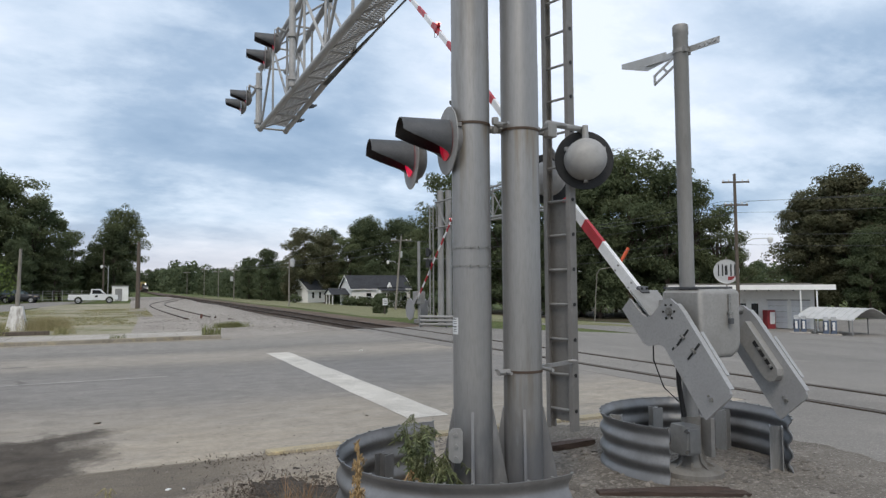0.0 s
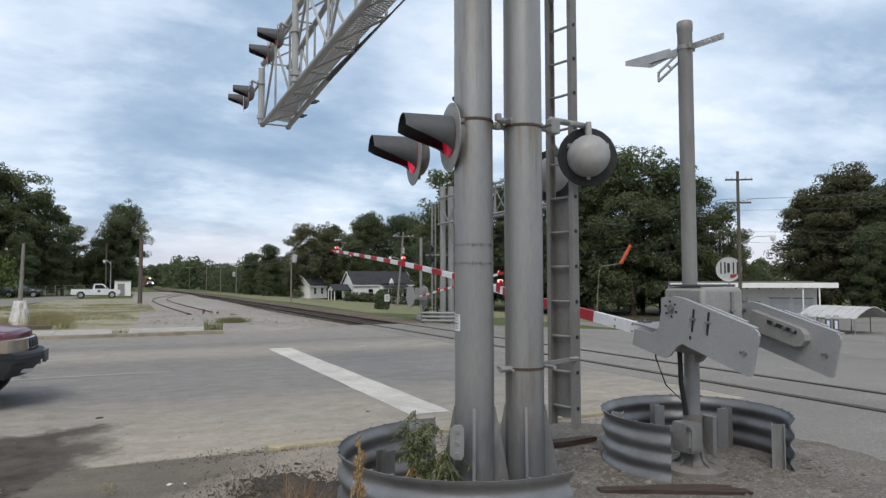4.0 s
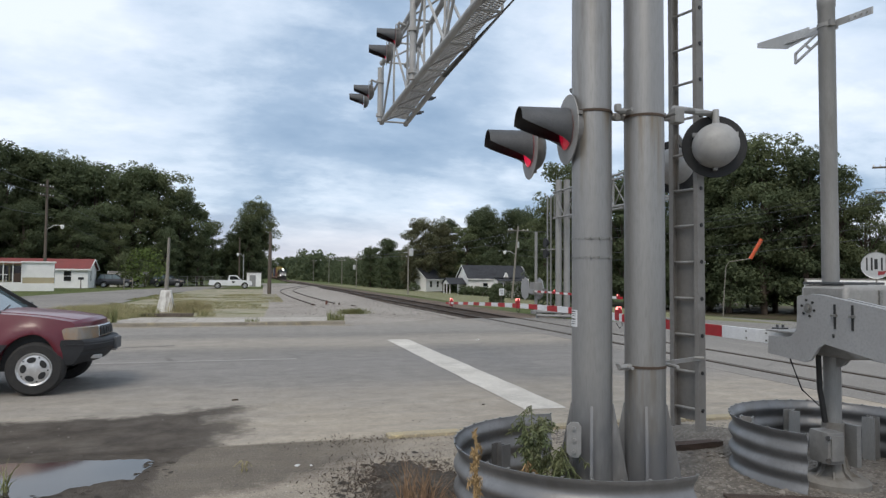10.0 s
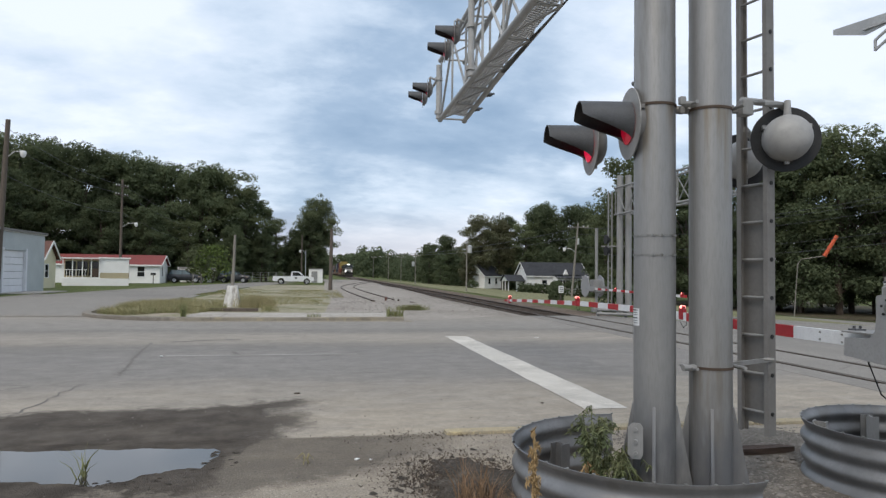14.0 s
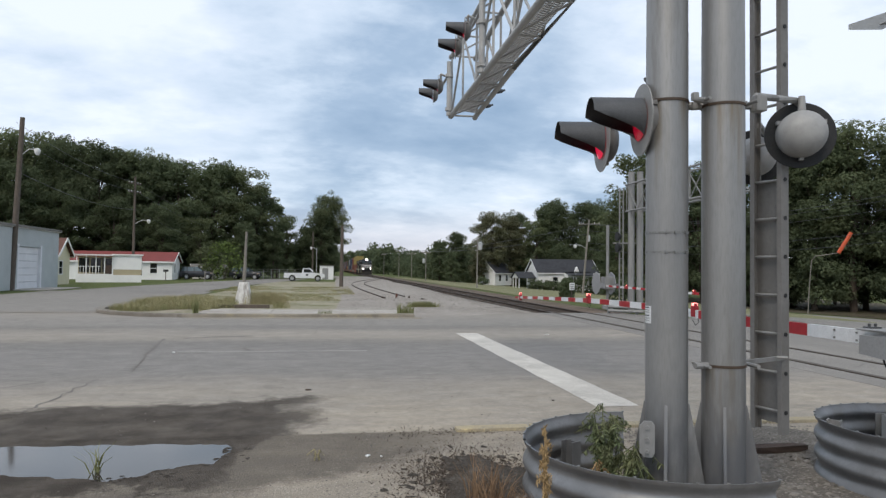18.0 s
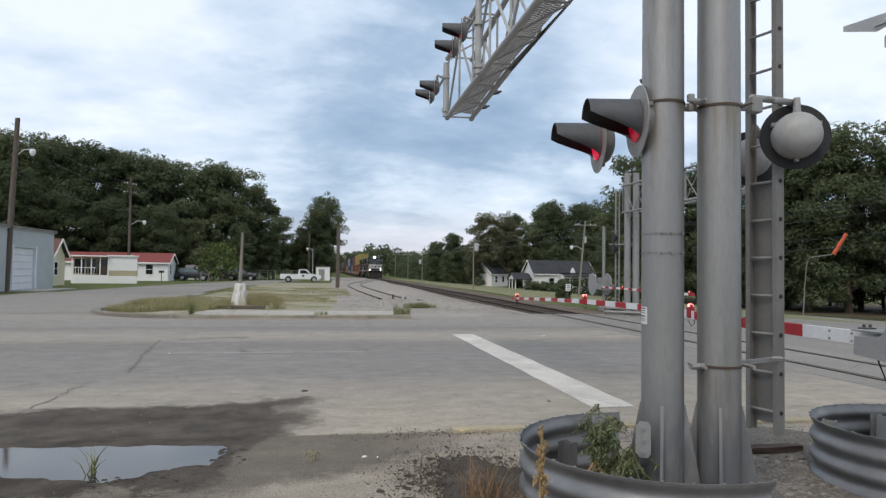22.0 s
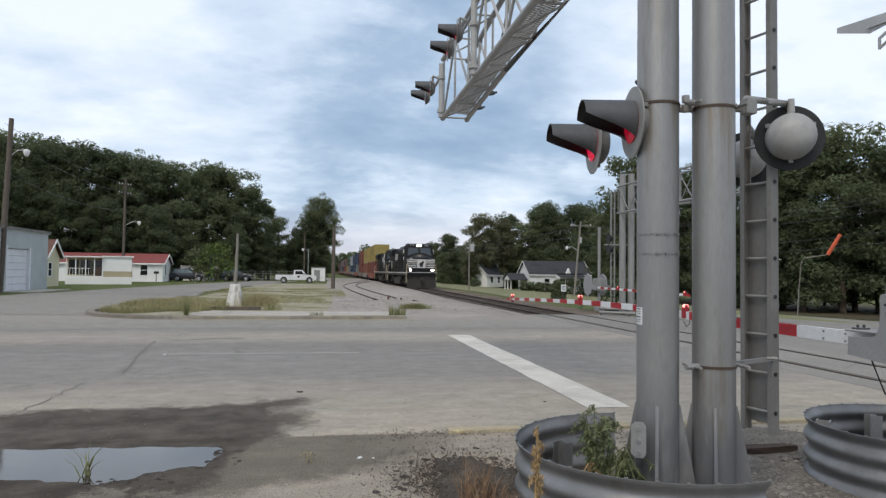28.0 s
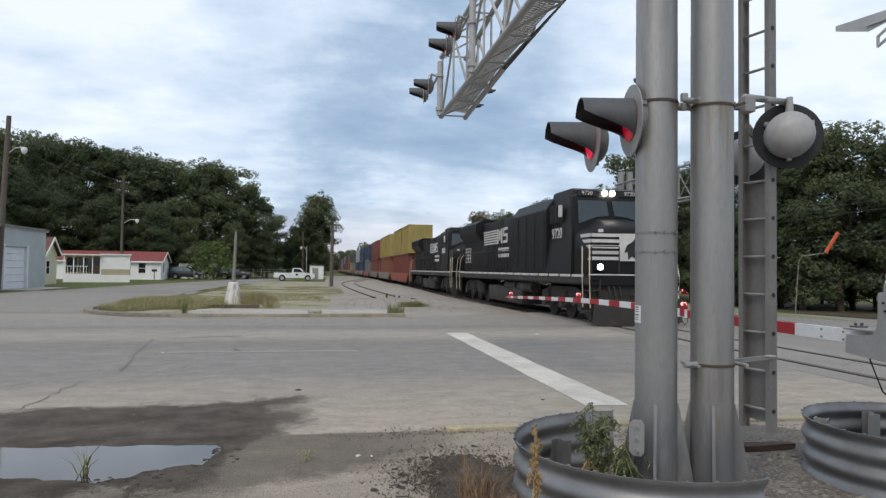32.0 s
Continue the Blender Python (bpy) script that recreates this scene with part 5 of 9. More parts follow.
def bend(y):
    """The long arm bows up a little and droops at its tip."""
    return float(np.interp(y, (0, 2.2, 4.7, 6.0, 6.8, 8.3, 9.8, 11.5), (0, 0, 0.036, 0.028, 0.015, -0.023, -0.066, -0.125)))


def taper(y):
    return float(np.interp(y, (0, 1.3, 5.3, 7.5, 11.5), (0.118, 0.112, 0.086, 0.075, 0.05)))


def seg(bm, y0, y1, w0, w1, x=AX, zc=-0.28):
    ends = []
    for y, w in ((y0, w0), (y1, w1)):
        h, z = taper(y), zc + bend(y)
        ends.append([bm.verts.new((x + sx * w / 2, y, z + sz * h / 2)) for sx, sz in ((-1, -1), (1, -1), (1, 1), (-1, 1))])
    a, b = ends
    for k in range(4):
        bm.faces.new((a[k], b[k], b[(k + 1) % 4], a[(k + 1) % 4]))
    bm.faces.new(a)
    bm.faces.new(b[::-1])
    bmesh.ops.recalc_face_normals(bm, faces=bm.faces[:])


bm = B()
seg(bm, 0.14, 1.27, 0.05, 0.045)
root = apart_("arm_root", bm, M["arm_white"], "plain white aluminium arm root")
for yy in (0.66, 0.92):
    for dz in (-0.035, 0.03):
        bm = B()
        rod(bm, (AX - 0.034, yy, -0.28 + dz), (AX - 0.02, yy, -0.28 + dz), 0.009, n=6)
        apart_("bolt", bm, M["bolt"], "", root)
y, k = 1.27, 0
while y < 11.4:
    y2 = min(11.5, y + 0.3825)
    bm = B()
    seg(bm, y, y2, 0.042, 0.042)
    apart_("red_stripe" if k % 2 == 0 else "white_stripe", bm, M["arm_red" if k % 2 == 0 else "arm_white"])
    y, k = y2, k + 1
for yy in (11.1, 6.8, 3.3):
    zt = -0.28 + bend(yy) + taper(yy) / 2
    bm = B()
    box(bm, (AX, yy, zt - 0.02), (0.06, 0.10, 0.14), bevel=0.015)
    box(bm, (AX, yy, zt + 0.055), (0.045, 0.055, 0.05), bevel=0.012)
    lm = apart_("arm_light", bm, M["lamp_red"], "red plastic lamp body on the arm")
    for sx in (-1, 1):
        bm = B()
        m_ = Matrix.Translation((AX + sx * 0.024, yy, zt + 0.065)) @ Matrix.Rotation(radians(90 * sx), 4, "Y")
        lathe(bm, [(0, 0.014), (0.014, 0.010), (0.022, 0.0)][::-1], 14, m_)
        lathe(bm, [(0.022, 0.0), (0.022, -0.02), (0, -0.02)], 14, m_)
        apart_("lamp_lens", bm, M["glow_pink"], "glowing red lens", lm)
    bm = B()
    tube(bm, [(AX, yy - 0.04, zt - 0.02), (AX, yy - 0.10, zt - taper(yy) - 0.05), (AX, yy - 0.02, zt - taper(yy) - 0.09), (AX, yy + 0.05, zt - taper(yy) - 0.03)], 0.005, 6)
    apart_("lamp_cable", bm, M["cable"], "", lm)


# ---------------------------------------------------------------- signals across the road
fm = thing("far_signal_mast", (13.35, 28.0, land(13.3)), "grey twin-post mast with a truss arm over the far lanes", "crossing signal")


def fpart(name, bm, material, label="", smooth=False):
    return part(name, bm, material, fm, label, smooth)


for x, y in ((-0.17, 0.06), (0.17, -0.08)):
    bm = B()
    rod(bm, (x, y, 0), (x, y, 6.3), 0.15, 0.14, 16)
    fpart("post", bm, M["galv"], "", True)
for k in range(2):
    bm = B()
    bar(bm, (-0.62 + 0.17 * k, 0.30, 0.2), (-0.62 + 0.17 * k, 0.30, 5.6), 0.05, 0.05)
    fpart("ladder_stile", bm, M["galv"])
for k in range(16):
    bm = B()
    rod(bm, (-0.62, 0.30, 0.5 + 0.32 * k), (-0.45, 0.30, 0.5 + 0.32 * k), 0.014, n=6)
    fpart("rung", bm, M["galv"])
for z in (4.55, 5.75):
    for x in (-0.28, 0.28):
        bm = B()
        rod(bm, (x, 0.4, z), (x, -8.6, z), 0.045, n=8)
        fpart("chord", bm, M["galv"])
for k in range(9):
    y = 0.3 - 1.08 * k
    for x in (-0.28, 0.28):
        bm = B()
        rod(bm, (x, y, 4.55), (x, y, 5.75), 0.022, n=6)
        fpart("upright", bm, M["galv"])
        if k < 8:
            bm = B()
            rod(bm, (x, y, 4.55 if k % 2 else 5.75), (x, y - 1.08, 5.75 if k % 2 else 4.55), 0.022, n=6)
            fpart("diagonal", bm, M["galv"])
    for z in (4.55, 5.75):
        bm = B()
        rod(bm, (-0.28, y, z), (0.28, y, z), 0.02, n=6)
        fpart("cross_bar", bm, M["galv"])
for z in (2.9, 3.4):
    bm = B()
    lathe(bm, [(0, 0.0), (0.22, 0.0), (0.22, 0.02), (0.1, 0.2), (0, 0.22)], 16, Matrix.Translation((-0.75, 0.3, z)) @ Matrix.Rotation(radians(90), 4, "Y"))
    fpart("flashing_light", bm, M["black"])
bm = B()
tube(bm, [(-0.9, 0.4, 3.1), (0.25, -0.1, 3.1)], 0.03)
fpart("light_arm", bm, M["galv"])

fg = thing("far_gate_post", (12.92, 30.05, land(12.9)), "grey gate post with a mechanism box across the road", "crossing gate")
for nm, bx in (("post", None), ("mechanism_box", (0, 0, 1.25, 0.45, 0.5, 0.6)), ("base", (0, 0, 0.1, 0.4, 0.4, 0.2))):
    bm = B()
    if bx is None:
        rod(bm, (0, 0, 0), (0, 0, 4.0), 0.07, n=12)
    else:
        box(bm, bx[:3], bx[3:], bevel=0.04)
    part(nm, bm, M["galv"], fg)
FPIV = (12.75, 29.95, land(12.9) + 1.22)
farm = thing("far_crossing_barrier", FPIV, "red and white barrier arm with round grey counterweights", "crossing barrier")
y, k = 0.1, 0
while y < 8.2:
    bm = B()
    box(bm, (0, -(y + 0.2), -0.1), (0.035, 0.4, 0.09))
    part("red_stripe" if k % 2 else "white_stripe", bm, M["arm_red" if k % 2 else "arm_white"], farm)
    y, k = y + 0.405, k + 1
for x in (-0.1, 0.65):
    bm = B()
    lathe(bm, [(0, -0.02), (0.55, -0.02), (0.55, 0.02), (0, 0.02)], 8, Matrix.Translation((x, 0.80, 0.0)) @ Matrix.Rotation(radians(90), 4, "Y"))
    box(bm, (x, 0.2, -0.1), (0.03, 0.8, 0.22))
    part("counterweight_plate", bm, M["plate"], farm, "pale grey counterweight plate")
for yy in (2.4, 5.2, 7.9):
    bm = B()
    box(bm, (0, -yy, -0.06), (0.07, 0.11, 0.17), bevel=0.015)
    fl_ = part("arm_light", bm, M["lamp_red"], farm, "red lamp body")
    bm = B()
    lathe(bm, [(0, 0.012), (0.03, 0.0)][::-1], 12, Matrix.Translation((-0.037, -yy, 0.0)) @ Matrix.Rotation(radians(-90), 4, "Y"))
    part("lamp_lens", bm, M["glow_pink"], fl_, "glowing red lens")
bx = thing("guard_rail", (12.3, 26.9, land(12.3)), "weathered corrugated guard rail beside the far mast", "guard rail")
for j in range(3):
    bm = B()
    rod(bm, (-1.1, -0.9, 0.16 + 0.16 * j), (1.3, -1.5, 0.10 + 0.16 * j), 0.06, n=8)
    part("beam", bm, M["galv"], bx, "", True)
for x in (-1.0, 0.1, 1.2):
    bm = B()
    box(bm, (x, -1.13 - 0.25 * x + 0.12, 0.25), (0.1, 0.1, 0.5))
    part("leg", bm, M["galv"], bx)

# ---------------------------------------------------------------- train
M["loco_black"] = mat("locomotive black", (0.008, 0.0082, 0.009), 0.5, 0, (0.013, 0.0125, 0.013), 1.2, bump=0.02, stain=(0.030, 0.026, 0.023), stain_scale=0.7, stain_cover=0.60, spec=0.18)
M["loco_grey"] = mat("grimy underframe", (0.042, 0.038, 0.034), 0.8, 0, (0.024, 0.021, 0.019), 2.0, bump=0.1, stain=(0.085, 0.075, 0.06), stain_scale=1.0, stain_cover=0.55)
M["loco_white"] = mat("locomotive white", (0.58, 0.575, 0.555), 0.5, 0, (0.45, 0.44, 0.42), 3, bump=0.02)
M["loco_glass"] = mat("cab glass", (0.028, 0.036, 0.04), 0.1, 0, amount=0.2, spec=0.7, bump=0)
M["headlight"] = mat("lit headlight", (1.0, 0.93, 0.80), 0.2, 0, amount=0.05, emit=45.0, bump=0)
M["ditchlight"] = mat("lit ditch light", (1.0, 0.88, 0.78), 0.2, 0, amount=0.05, emit=40.0, bump=0)
M["rail_cream"] = mat("cream handrail", (0.52, 0.46, 0.33), 0.5, 0, amount=0.2, bump=0)
TRAIN = []


def lettering(text, size, material, parent, m):
    """Raised characters in the built-in font, centred on m."""
    cu = bpy.data.curves.new("lettering", "FONT")
    cu.body, cu.size, cu.extrude = text, size, 0.006
    cu.align_x, cu.align_y = "CENTER", "CENTER"
    tmp = bpy.data.objects.new("lettering_source", cu)
    me = bpy.data.meshes.new_from_object(tmp)
    bpy.data.objects.remove(tmp)
    me.materials.clear()
    me.materials.append(M[material])
    ob = shared("lettering", me, parent, m)
    ob["label"] = "pale road number"
    return ob


def loco(front, y_off):
    ob = thing("locomotive", (TRACK_X, 400, 0.012), "black diesel locomotive with white stripes and lit headlights" if front else "black diesel locomotive coupled behind the leader", "locomotive", "locomotives")

    def lp(name, bm, material, label="", smooth=False, parent=None):
        return part(name, bm, M[material], parent or ob, label, smooth)

    bm = B()
    box(bm, (0, 11.2, 1.42), (3.0, 21.4, 0.32), bevel=0.02)
    lp("frame", bm, "loco_black")
    for sx in (-1, 1):
        bm = B()
        for k in range(17):
            box(bm, (sx * 1.503, 1.6 + 1.15 * k, 1.56), (0.012, 1.0, 0.085))
        lp("sill_stripe", bm, "loco_white", "broken white sill stripe")["kind"] = "stuff"
        bm = B()
        box(bm, (sx * 1.5, 11.2, 1.40), (0.02, 21.0, 0.16))
        lp("side_sill", bm, "loco_grey")
    # nose: full width below, its shoulders cut away towards the flat top
    bm = B()
    rings = []
    for y, w0, zs, wt, zt in ((0.80, 1.30, 2.86, 0.62, 3.02), (0.88, 1.38, 2.93, 0.66, 3.12), (1.5, 1.39, 3.0, 0.60, 3.34), (2.4, 1.42, 3.06, 0.52, 3.52)):
        sec = [(-w0, 1.6), (w0, 1.6), (w0 + 0.02, 2.3), (w0, zs - 0.08), (w0 - 0.06, zs), (wt + 0.1, zt - 0.04), (wt, zt), (-wt, zt), (-wt - 0.1, zt - 0.04), (-w0 + 0.06, zs), (-w0, zs - 0.08), (-w0 - 0.02, 2.3)]
        rings.append([bm.verts.new((x, y, z)) for x, z in sec])
    for p, q in zip(rings, rings[1:]):
        for k in range(12):
            bm.faces.new((p[k], p[(k + 1) % 12], q[(k + 1) % 12], q[k]))
    bm.faces.new(rings[0])
    bm.faces.new(rings[-1][::-1])
    bmesh.ops.recalc_face_normals(bm, faces=bm.faces[:])
    nose = lp("nose", bm, "loco_black", "broad black nose with cut-away shoulders", True)
    bm = B()
    box(bm, (0.95, 0.81, 2.45), (0.02, 0.03, 1.25))
    box(bm, (0.30, 0.81, 2.45), (0.02, 0.03, 1.25))
    lp("nose_door", bm, "loco_grey", "edges of the nose door", parent=nose)
    bm = B()
    box(bm, (-1.05, 0.78, 3.0), (0.16, 0.05, 0.10), bevel=0.01)
    lp("nose_marker", bm, "loco_white", "small pale marker lamp", parent=nose)
    # cab
    bm = B()
    poly = [(2.13, 1.6), (2.13, 3.10), (2.62, 4.30), (2.62, 4.52), (3.0, 4.62), (4.9, 4.62), (4.9, 1.6)]
    slab(bm, poly, -1.50, 1.50, "x")
    for v in bm.verts:
        if v.co.z > 4.25:
            v.co.x *= 0.78 if v.co.z > 4.5 else 0.90
    bmesh.ops.bevel(bm, geom=bm.edges[:], offset=0.04, segments=2, affect="EDGES")
    cab = lp("cab", bm, "loco_black", "", True)
    for sx in (-1, 1):
        bm = B()
        vs = [bm.verts.new(p) for p in ((sx * 0.10, 2.335, 3.60), (sx * 0.55, 2.315, 3.55), (sx * 1.24, 2.212, 3.30), (sx * 1.14, 2.555, 4.14), (sx * 0.10, 2.555, 4.14))]
        f0 = bm.faces.new(vs)
        r = bmesh.ops.extrude_face_region(bm, geom=[f0])
        bmesh.ops.translate(bm, vec=(0, 0.03, -0.01), verts=[v for v in r["geom"] if isinstance(v, bmesh.types.BMVert)])
        bmesh.ops.translate(bm, vec=(0, -0.035, 0.012), verts=bm.verts[:])
        lp("windscreen", bm, "loco_glass", "sloping windscreen pane", parent=cab)
        bm = B()
        box(bm, (sx * 1.475, 3.35, 3.75), (0.04, 0.55, 0.62), bevel=0.01)
        lp("side_window", bm, "loco_glass", "", parent=cab)
        bm = B()
        box(bm, (sx * 1.475, 4.1, 3.75), (0.04, 0.55, 0.62), bevel=0.01)
        lp("side_window", bm, "loco_glass", "", parent=cab)
        bm = B()
        box(bm, (sx * 1.497, 3.72, 3.76), (0.03, 0.05, 0.66))
        lp("window_post", bm, "loco_grey", "", parent=cab)
        bm = B()
        box(bm, (sx * 1.56, 3.08, 3.80), (0.10, 0.16, 0.42), bevel=0.02)
        lp("mirror", bm, "loco_white", "pale wind deflector and mirror", parent=cab)
        bm = B()
        box(bm, (sx * 0.78, 2.60, 4.41), (0.72, 0.05, 0.20), bevel=0.01)
        nb = lp("number_board", bm, "black", "black number board with pale marks", parent=cab)
        if front:
            lettering("9720", 0.20, "loco_white", cab, Matrix.Translation((sx * 0.78, 2.565, 4.41)) @ Matrix.Rotation(radians(90), 4, "X"))
            lettering("9720", 0.52, "loco_white", cab, Matrix.Translation((sx * 1.512, 3.55, 3.02)) @ Matrix.Rotation(radians(90 * sx), 4, "Z") @ Matrix.Rotation(radians(90), 4, "X"))
        else:
            bm = B()
            for k in range(4):
                box(bm, (sx * 1.505, 3.22 + 0.33 * k, 3.02), (0.014, 0.22, 0.36))
            part("mark", bm, M["loco_white"], cab, "white bars")["kind"] = "stuff"
    if front:
        bm = B()
        for sx in (-0.14, 0.14):
            lathe(bm, [(0, 0.02), (0.10, 0.0)][::-1], 16, Matrix.Translation((sx, 2.56, 4.42)) @ Matrix.Rotation(radians(90), 4, "X"))
        part("headlight", bm, M["headlight"], cab, "twin lit headlight")
    # nose stripes and emblem
    if front:
        for k in range(5):
            bm = B()
            z = 2.86 - 0.185 * k
            for x0, x1 in ((-1.36, -0.42), (0.42, 1.36)):
                box(bm, ((x0 + x1) / 2, 0.79, z), (x1 - x0, 0.02, 0.105))
            lp("nose_stripe", bm, "loco_white", "white nose stripe")["kind"] = "stuff"
        bm = B()
        slab(bm, [(-0.42, 2.04), (0.42, 2.04), (0.42, 2.92), (-0.42, 2.92)], 0.765, 0.785, "y")
        lp("emblem", bm, "loco_white", "white square emblem")
        bm = B()
        slab(bm, [(-0.12, 2.08), (0.0, 2.2), (0.14, 2.10), (0.17, 2.45), (0.30, 2.62), (0.16, 2.84), (0.02, 2.66), (-0.16, 2.56), (-0.26, 2.30), (-0.15, 2.35)], 0.752, 0.764, "y")
        lp("emblem_mark", bm, "black", "black mark on the emblem")
    for sx in (-1, 1):
        for k in range(5):
            bm = B()
            box(bm, (sx * 1.386, 1.55, 2.86 - 0.185 * k), (0.02, 1.5, 0.105))
            if front:
                lp("nose_stripe", bm, "loco_white", "white nose stripe")
            else:
                bm.free()
        # hood emblem: a white block with bars
        bm = B()
        e0, es = (0.0, 1.0) if front else (-3.4, 0.75)
        for k in range(6):
            box(bm, (sx * 1.078, e0 + 13.6 + 1.35 * es - 0.03 * k, 3.72 - 0.128 * k), (0.02, 2.7 * es, 0.075))
        for u, dz, hh in ((13.35, 0, 0.72), (12.98, 0.1, 0.5), (12.62, 0, 0.72)):
            box(bm, (sx * 1.078, e0 + 13.6 - (13.6 - u) * es, 3.40 + dz * 0.4), (0.02, 0.22 * es, hh))
        for u, zz, ww, hh in ((11.95, 3.72, 0.75, 0.12), (11.95, 3.42, 0.75, 0.12), (11.95, 3.10, 0.75, 0.12), (12.26, 3.57, 0.14, 0.2), (11.65, 3.26, 0.14, 0.2)):
            box(bm, (sx * 1.078, e0 + 13.6 - (13.6 - u) * es, zz), (0.02, ww * es, hh))
        lp("hood_emblem", bm, "loco_white", "white striped emblem")["kind"] = "stuff"
        bm = B()
        for k in range(6):
            box(bm, (sx * 1.078, e0 + 11.45 + 0.33 * k, 2.73), (0.02, 0.22, 0.17))
            box(bm, (sx * 1.078, e0 + 11.45 + 0.33 * k, 2.43), (0.02, 0.22, 0.17))
        lp("lettering_bars", bm, "loco_white", "white bars of small lettering")["kind"] = "stuff"
        bm = B()
        for k in range(5):
            box(bm, (sx * 1.06, 20.3, 2.98 - 0.2 * k), (0.02, 1.5, 0.05))
        for k in range(3):
            box(bm, (sx * 1.06, 19.7 + 0.6 * k, 2.55), (0.02, 0.09, 0.85))
        if front:
            lp("rear_marking", bm, "loco_white", "white barred block")["kind"] = "stuff"
        else:
            bm.free()
    # long hood
    bm = B()
    if front:
        slab(bm, [(-1.49, 1.6), (1.49, 1.6), (1.49, 4.02), (1.18, 4.44), (0.8, 4.55), (-0.8, 4.55), (-1.18, 4.44), (-1.49, 4.02)], 4.8, 9.4, "y")
        bmesh.ops.bevel(bm, geom=bm.edges[:], offset=0.03, segments=1, affect="EDGES")
        lp("equipment_body", bm, "loco_black", "full-width body behind the cab")
        for sx in (-1, 1):
            for yy, ww, z0, z1 in ((5.5, 1.0, 1.75, 3.9), (6.62, 1.0, 1.75, 3.9), (7.75, 1.0, 1.75, 3.9), (8.85, 0.9, 1.75, 2.6), (8.85, 0.9, 2.7, 3.9)):
                bm = B()
                box(bm, (sx * 1.495, yy, (z0 + z1) / 2), (0.025, ww, z1 - z0), bevel=0.008)
                dr = lp("side_door", bm, "loco_black")
                bm = B()
                box(bm, (sx * 1.515, yy + ww * 0.38, (z0 + z1) / 2), (0.03, 0.05, 0.16))
                part("latch", bm, M["loco_grey"], dr)
        bm = B()
        box(bm, (0, 7.15, 4.55), (1.3, 3.6, 0.14), bevel=0.04)
        lp("roof_panel", bm, "loco_grey")
        bm = B()
    else:
        box(bm, (0, 7.10, 2.95), (2.10, 4.6, 2.70), bevel=0.08)
    box(bm, (0, 10.8, 2.93), (2.10, 3.0, 2.64), bevel=0.08)
    lp("hood", bm, "loco_black", "", True)
    bm = B()
    box(bm, (0, 14.6, 2.92), (2.10, 4.7, 2.62), bevel=0.08)
    lp("hood_rear", bm, "loco_black", "", True)
    bm = B()
    poly = [(-1.05, 1.6), (1.05, 1.6), (1.05, 3.3), (1.42, 3.75), (1.42, 4.25), (1.0, 4.48), (-1.0, 4.48), (-1.42, 4.25), (-1.42, 3.75), (-1.05, 3.3)]
    slab(bm, poly, 16.8, 21.2, "y")
    lp("radiator", bm, "loco_black", "flared radiator housing")
    bm = B()
    box(bm, (0, 11.5, 4.36), (0.7, 1.3, 0.22), bevel=0.04)
    box(bm, (0, 14.4, 4.30), (0.9, 1.9, 0.22), bevel=0.04)
    lp("exhaust", bm, "loco_grey")
    for k in range(9):
        for sx in (-1, 1):
            bm = B()
            box(bm, (sx * 1.056, 10.6 + 0.62 * k, 2.45), (0.02, 0.55, 1.35), bevel=0.005)
            lp("hood_door", bm, "loco_black")
    # walkway rails
    for sx in (-1, 1):
        bm = B()
        tube(bm, [(sx * 1.45, 9.6, 2.65), (sx * 1.45, 21.0, 2.65)], 0.018, 6)
        for k in range(7):
            rod(bm, (sx * 1.45, 9.6 + 1.9 * k, 1.58), (sx * 1.45, 9.6 + 1.9 * k, 2.65), 0.016, n=6)
        lp("handrail", bm, "loco_grey", "long side handrail")
        for y0 in (0.55, 1.15, 20.7, 21.6):
            bm = B()
            tube(bm, [(sx * 1.49, y0, 0.55), (sx * 1.52, y0, 1.6), (sx * 1.46, y0 + (0.15 if y0 < 5 else -0.15), 2.35), (sx * 1.36, y0 + (0.4 if y0 < 5 else -0.4), 2.60)], 0.022, 6)
            lp("grab_rail", bm, "rail_cream", "cream grab rail")
        for y0 in (0.45, 21.4):
            bm = B()
            for k in range(4):
                box(bm, (sx * 1.35, y0 + 0.35, 0.45 + 0.32 * k), (0.30, 0.6, 0.03))
            box(bm, (sx * 1.2, y0 + 0.35, 0.9), (0.03, 0.7, 1.1))
            lp("step_well", bm, "loco_grey")
        # fuel tank, air tanks, trucks
        for y0 in (3.9, 18.1):
            bm = B()
            poly = [(y0 - 2.25, 0.95), (y0 - 2.3, 0.62), (y0 - 1.6, 0.70), (y0 - 1.0, 0.48), (y0 - 0.5, 0.70), (y0 + 0.5, 0.70), (y0 + 1.0, 0.48), (y0 + 1.6, 0.70), (y0 + 2.3, 0.62), (y0 + 2.25, 0.95), (y0 + 1.2, 1.15), (y0 - 1.2, 1.15)]
            slab(bm, poly, sx * 1.08 - 0.07, sx * 1.08 + 0.07, "x")
            for dy in (-1.85, 0, 1.85):
                box(bm, (sx * 1.14, y0 + dy, 0.55), (0.22, 0.36, 0.34), bevel=0.03)
                rod(bm, (sx * 1.16, y0 + dy - 0.45, 0.5), (sx * 1.16, y0 + dy - 0.45, 1.0), 0.09, n=8)
            lp("bogie_frame", bm, "loco_grey", "heavy cast bogie frame")
            for dy in (-1.85, 0, 1.85):
                bm = B()
                lathe(bm, [(0, -0.07), (0.53, -0.07), (0.53, 0.07), (0, 0.07)], 24, Matrix.Translation((sx * 0.76, y0 + dy, 0.53)) @ Matrix.Rotation(radians(90), 4, "Y"))
                lp("wheel", bm, "loco_grey")
        bm = B()
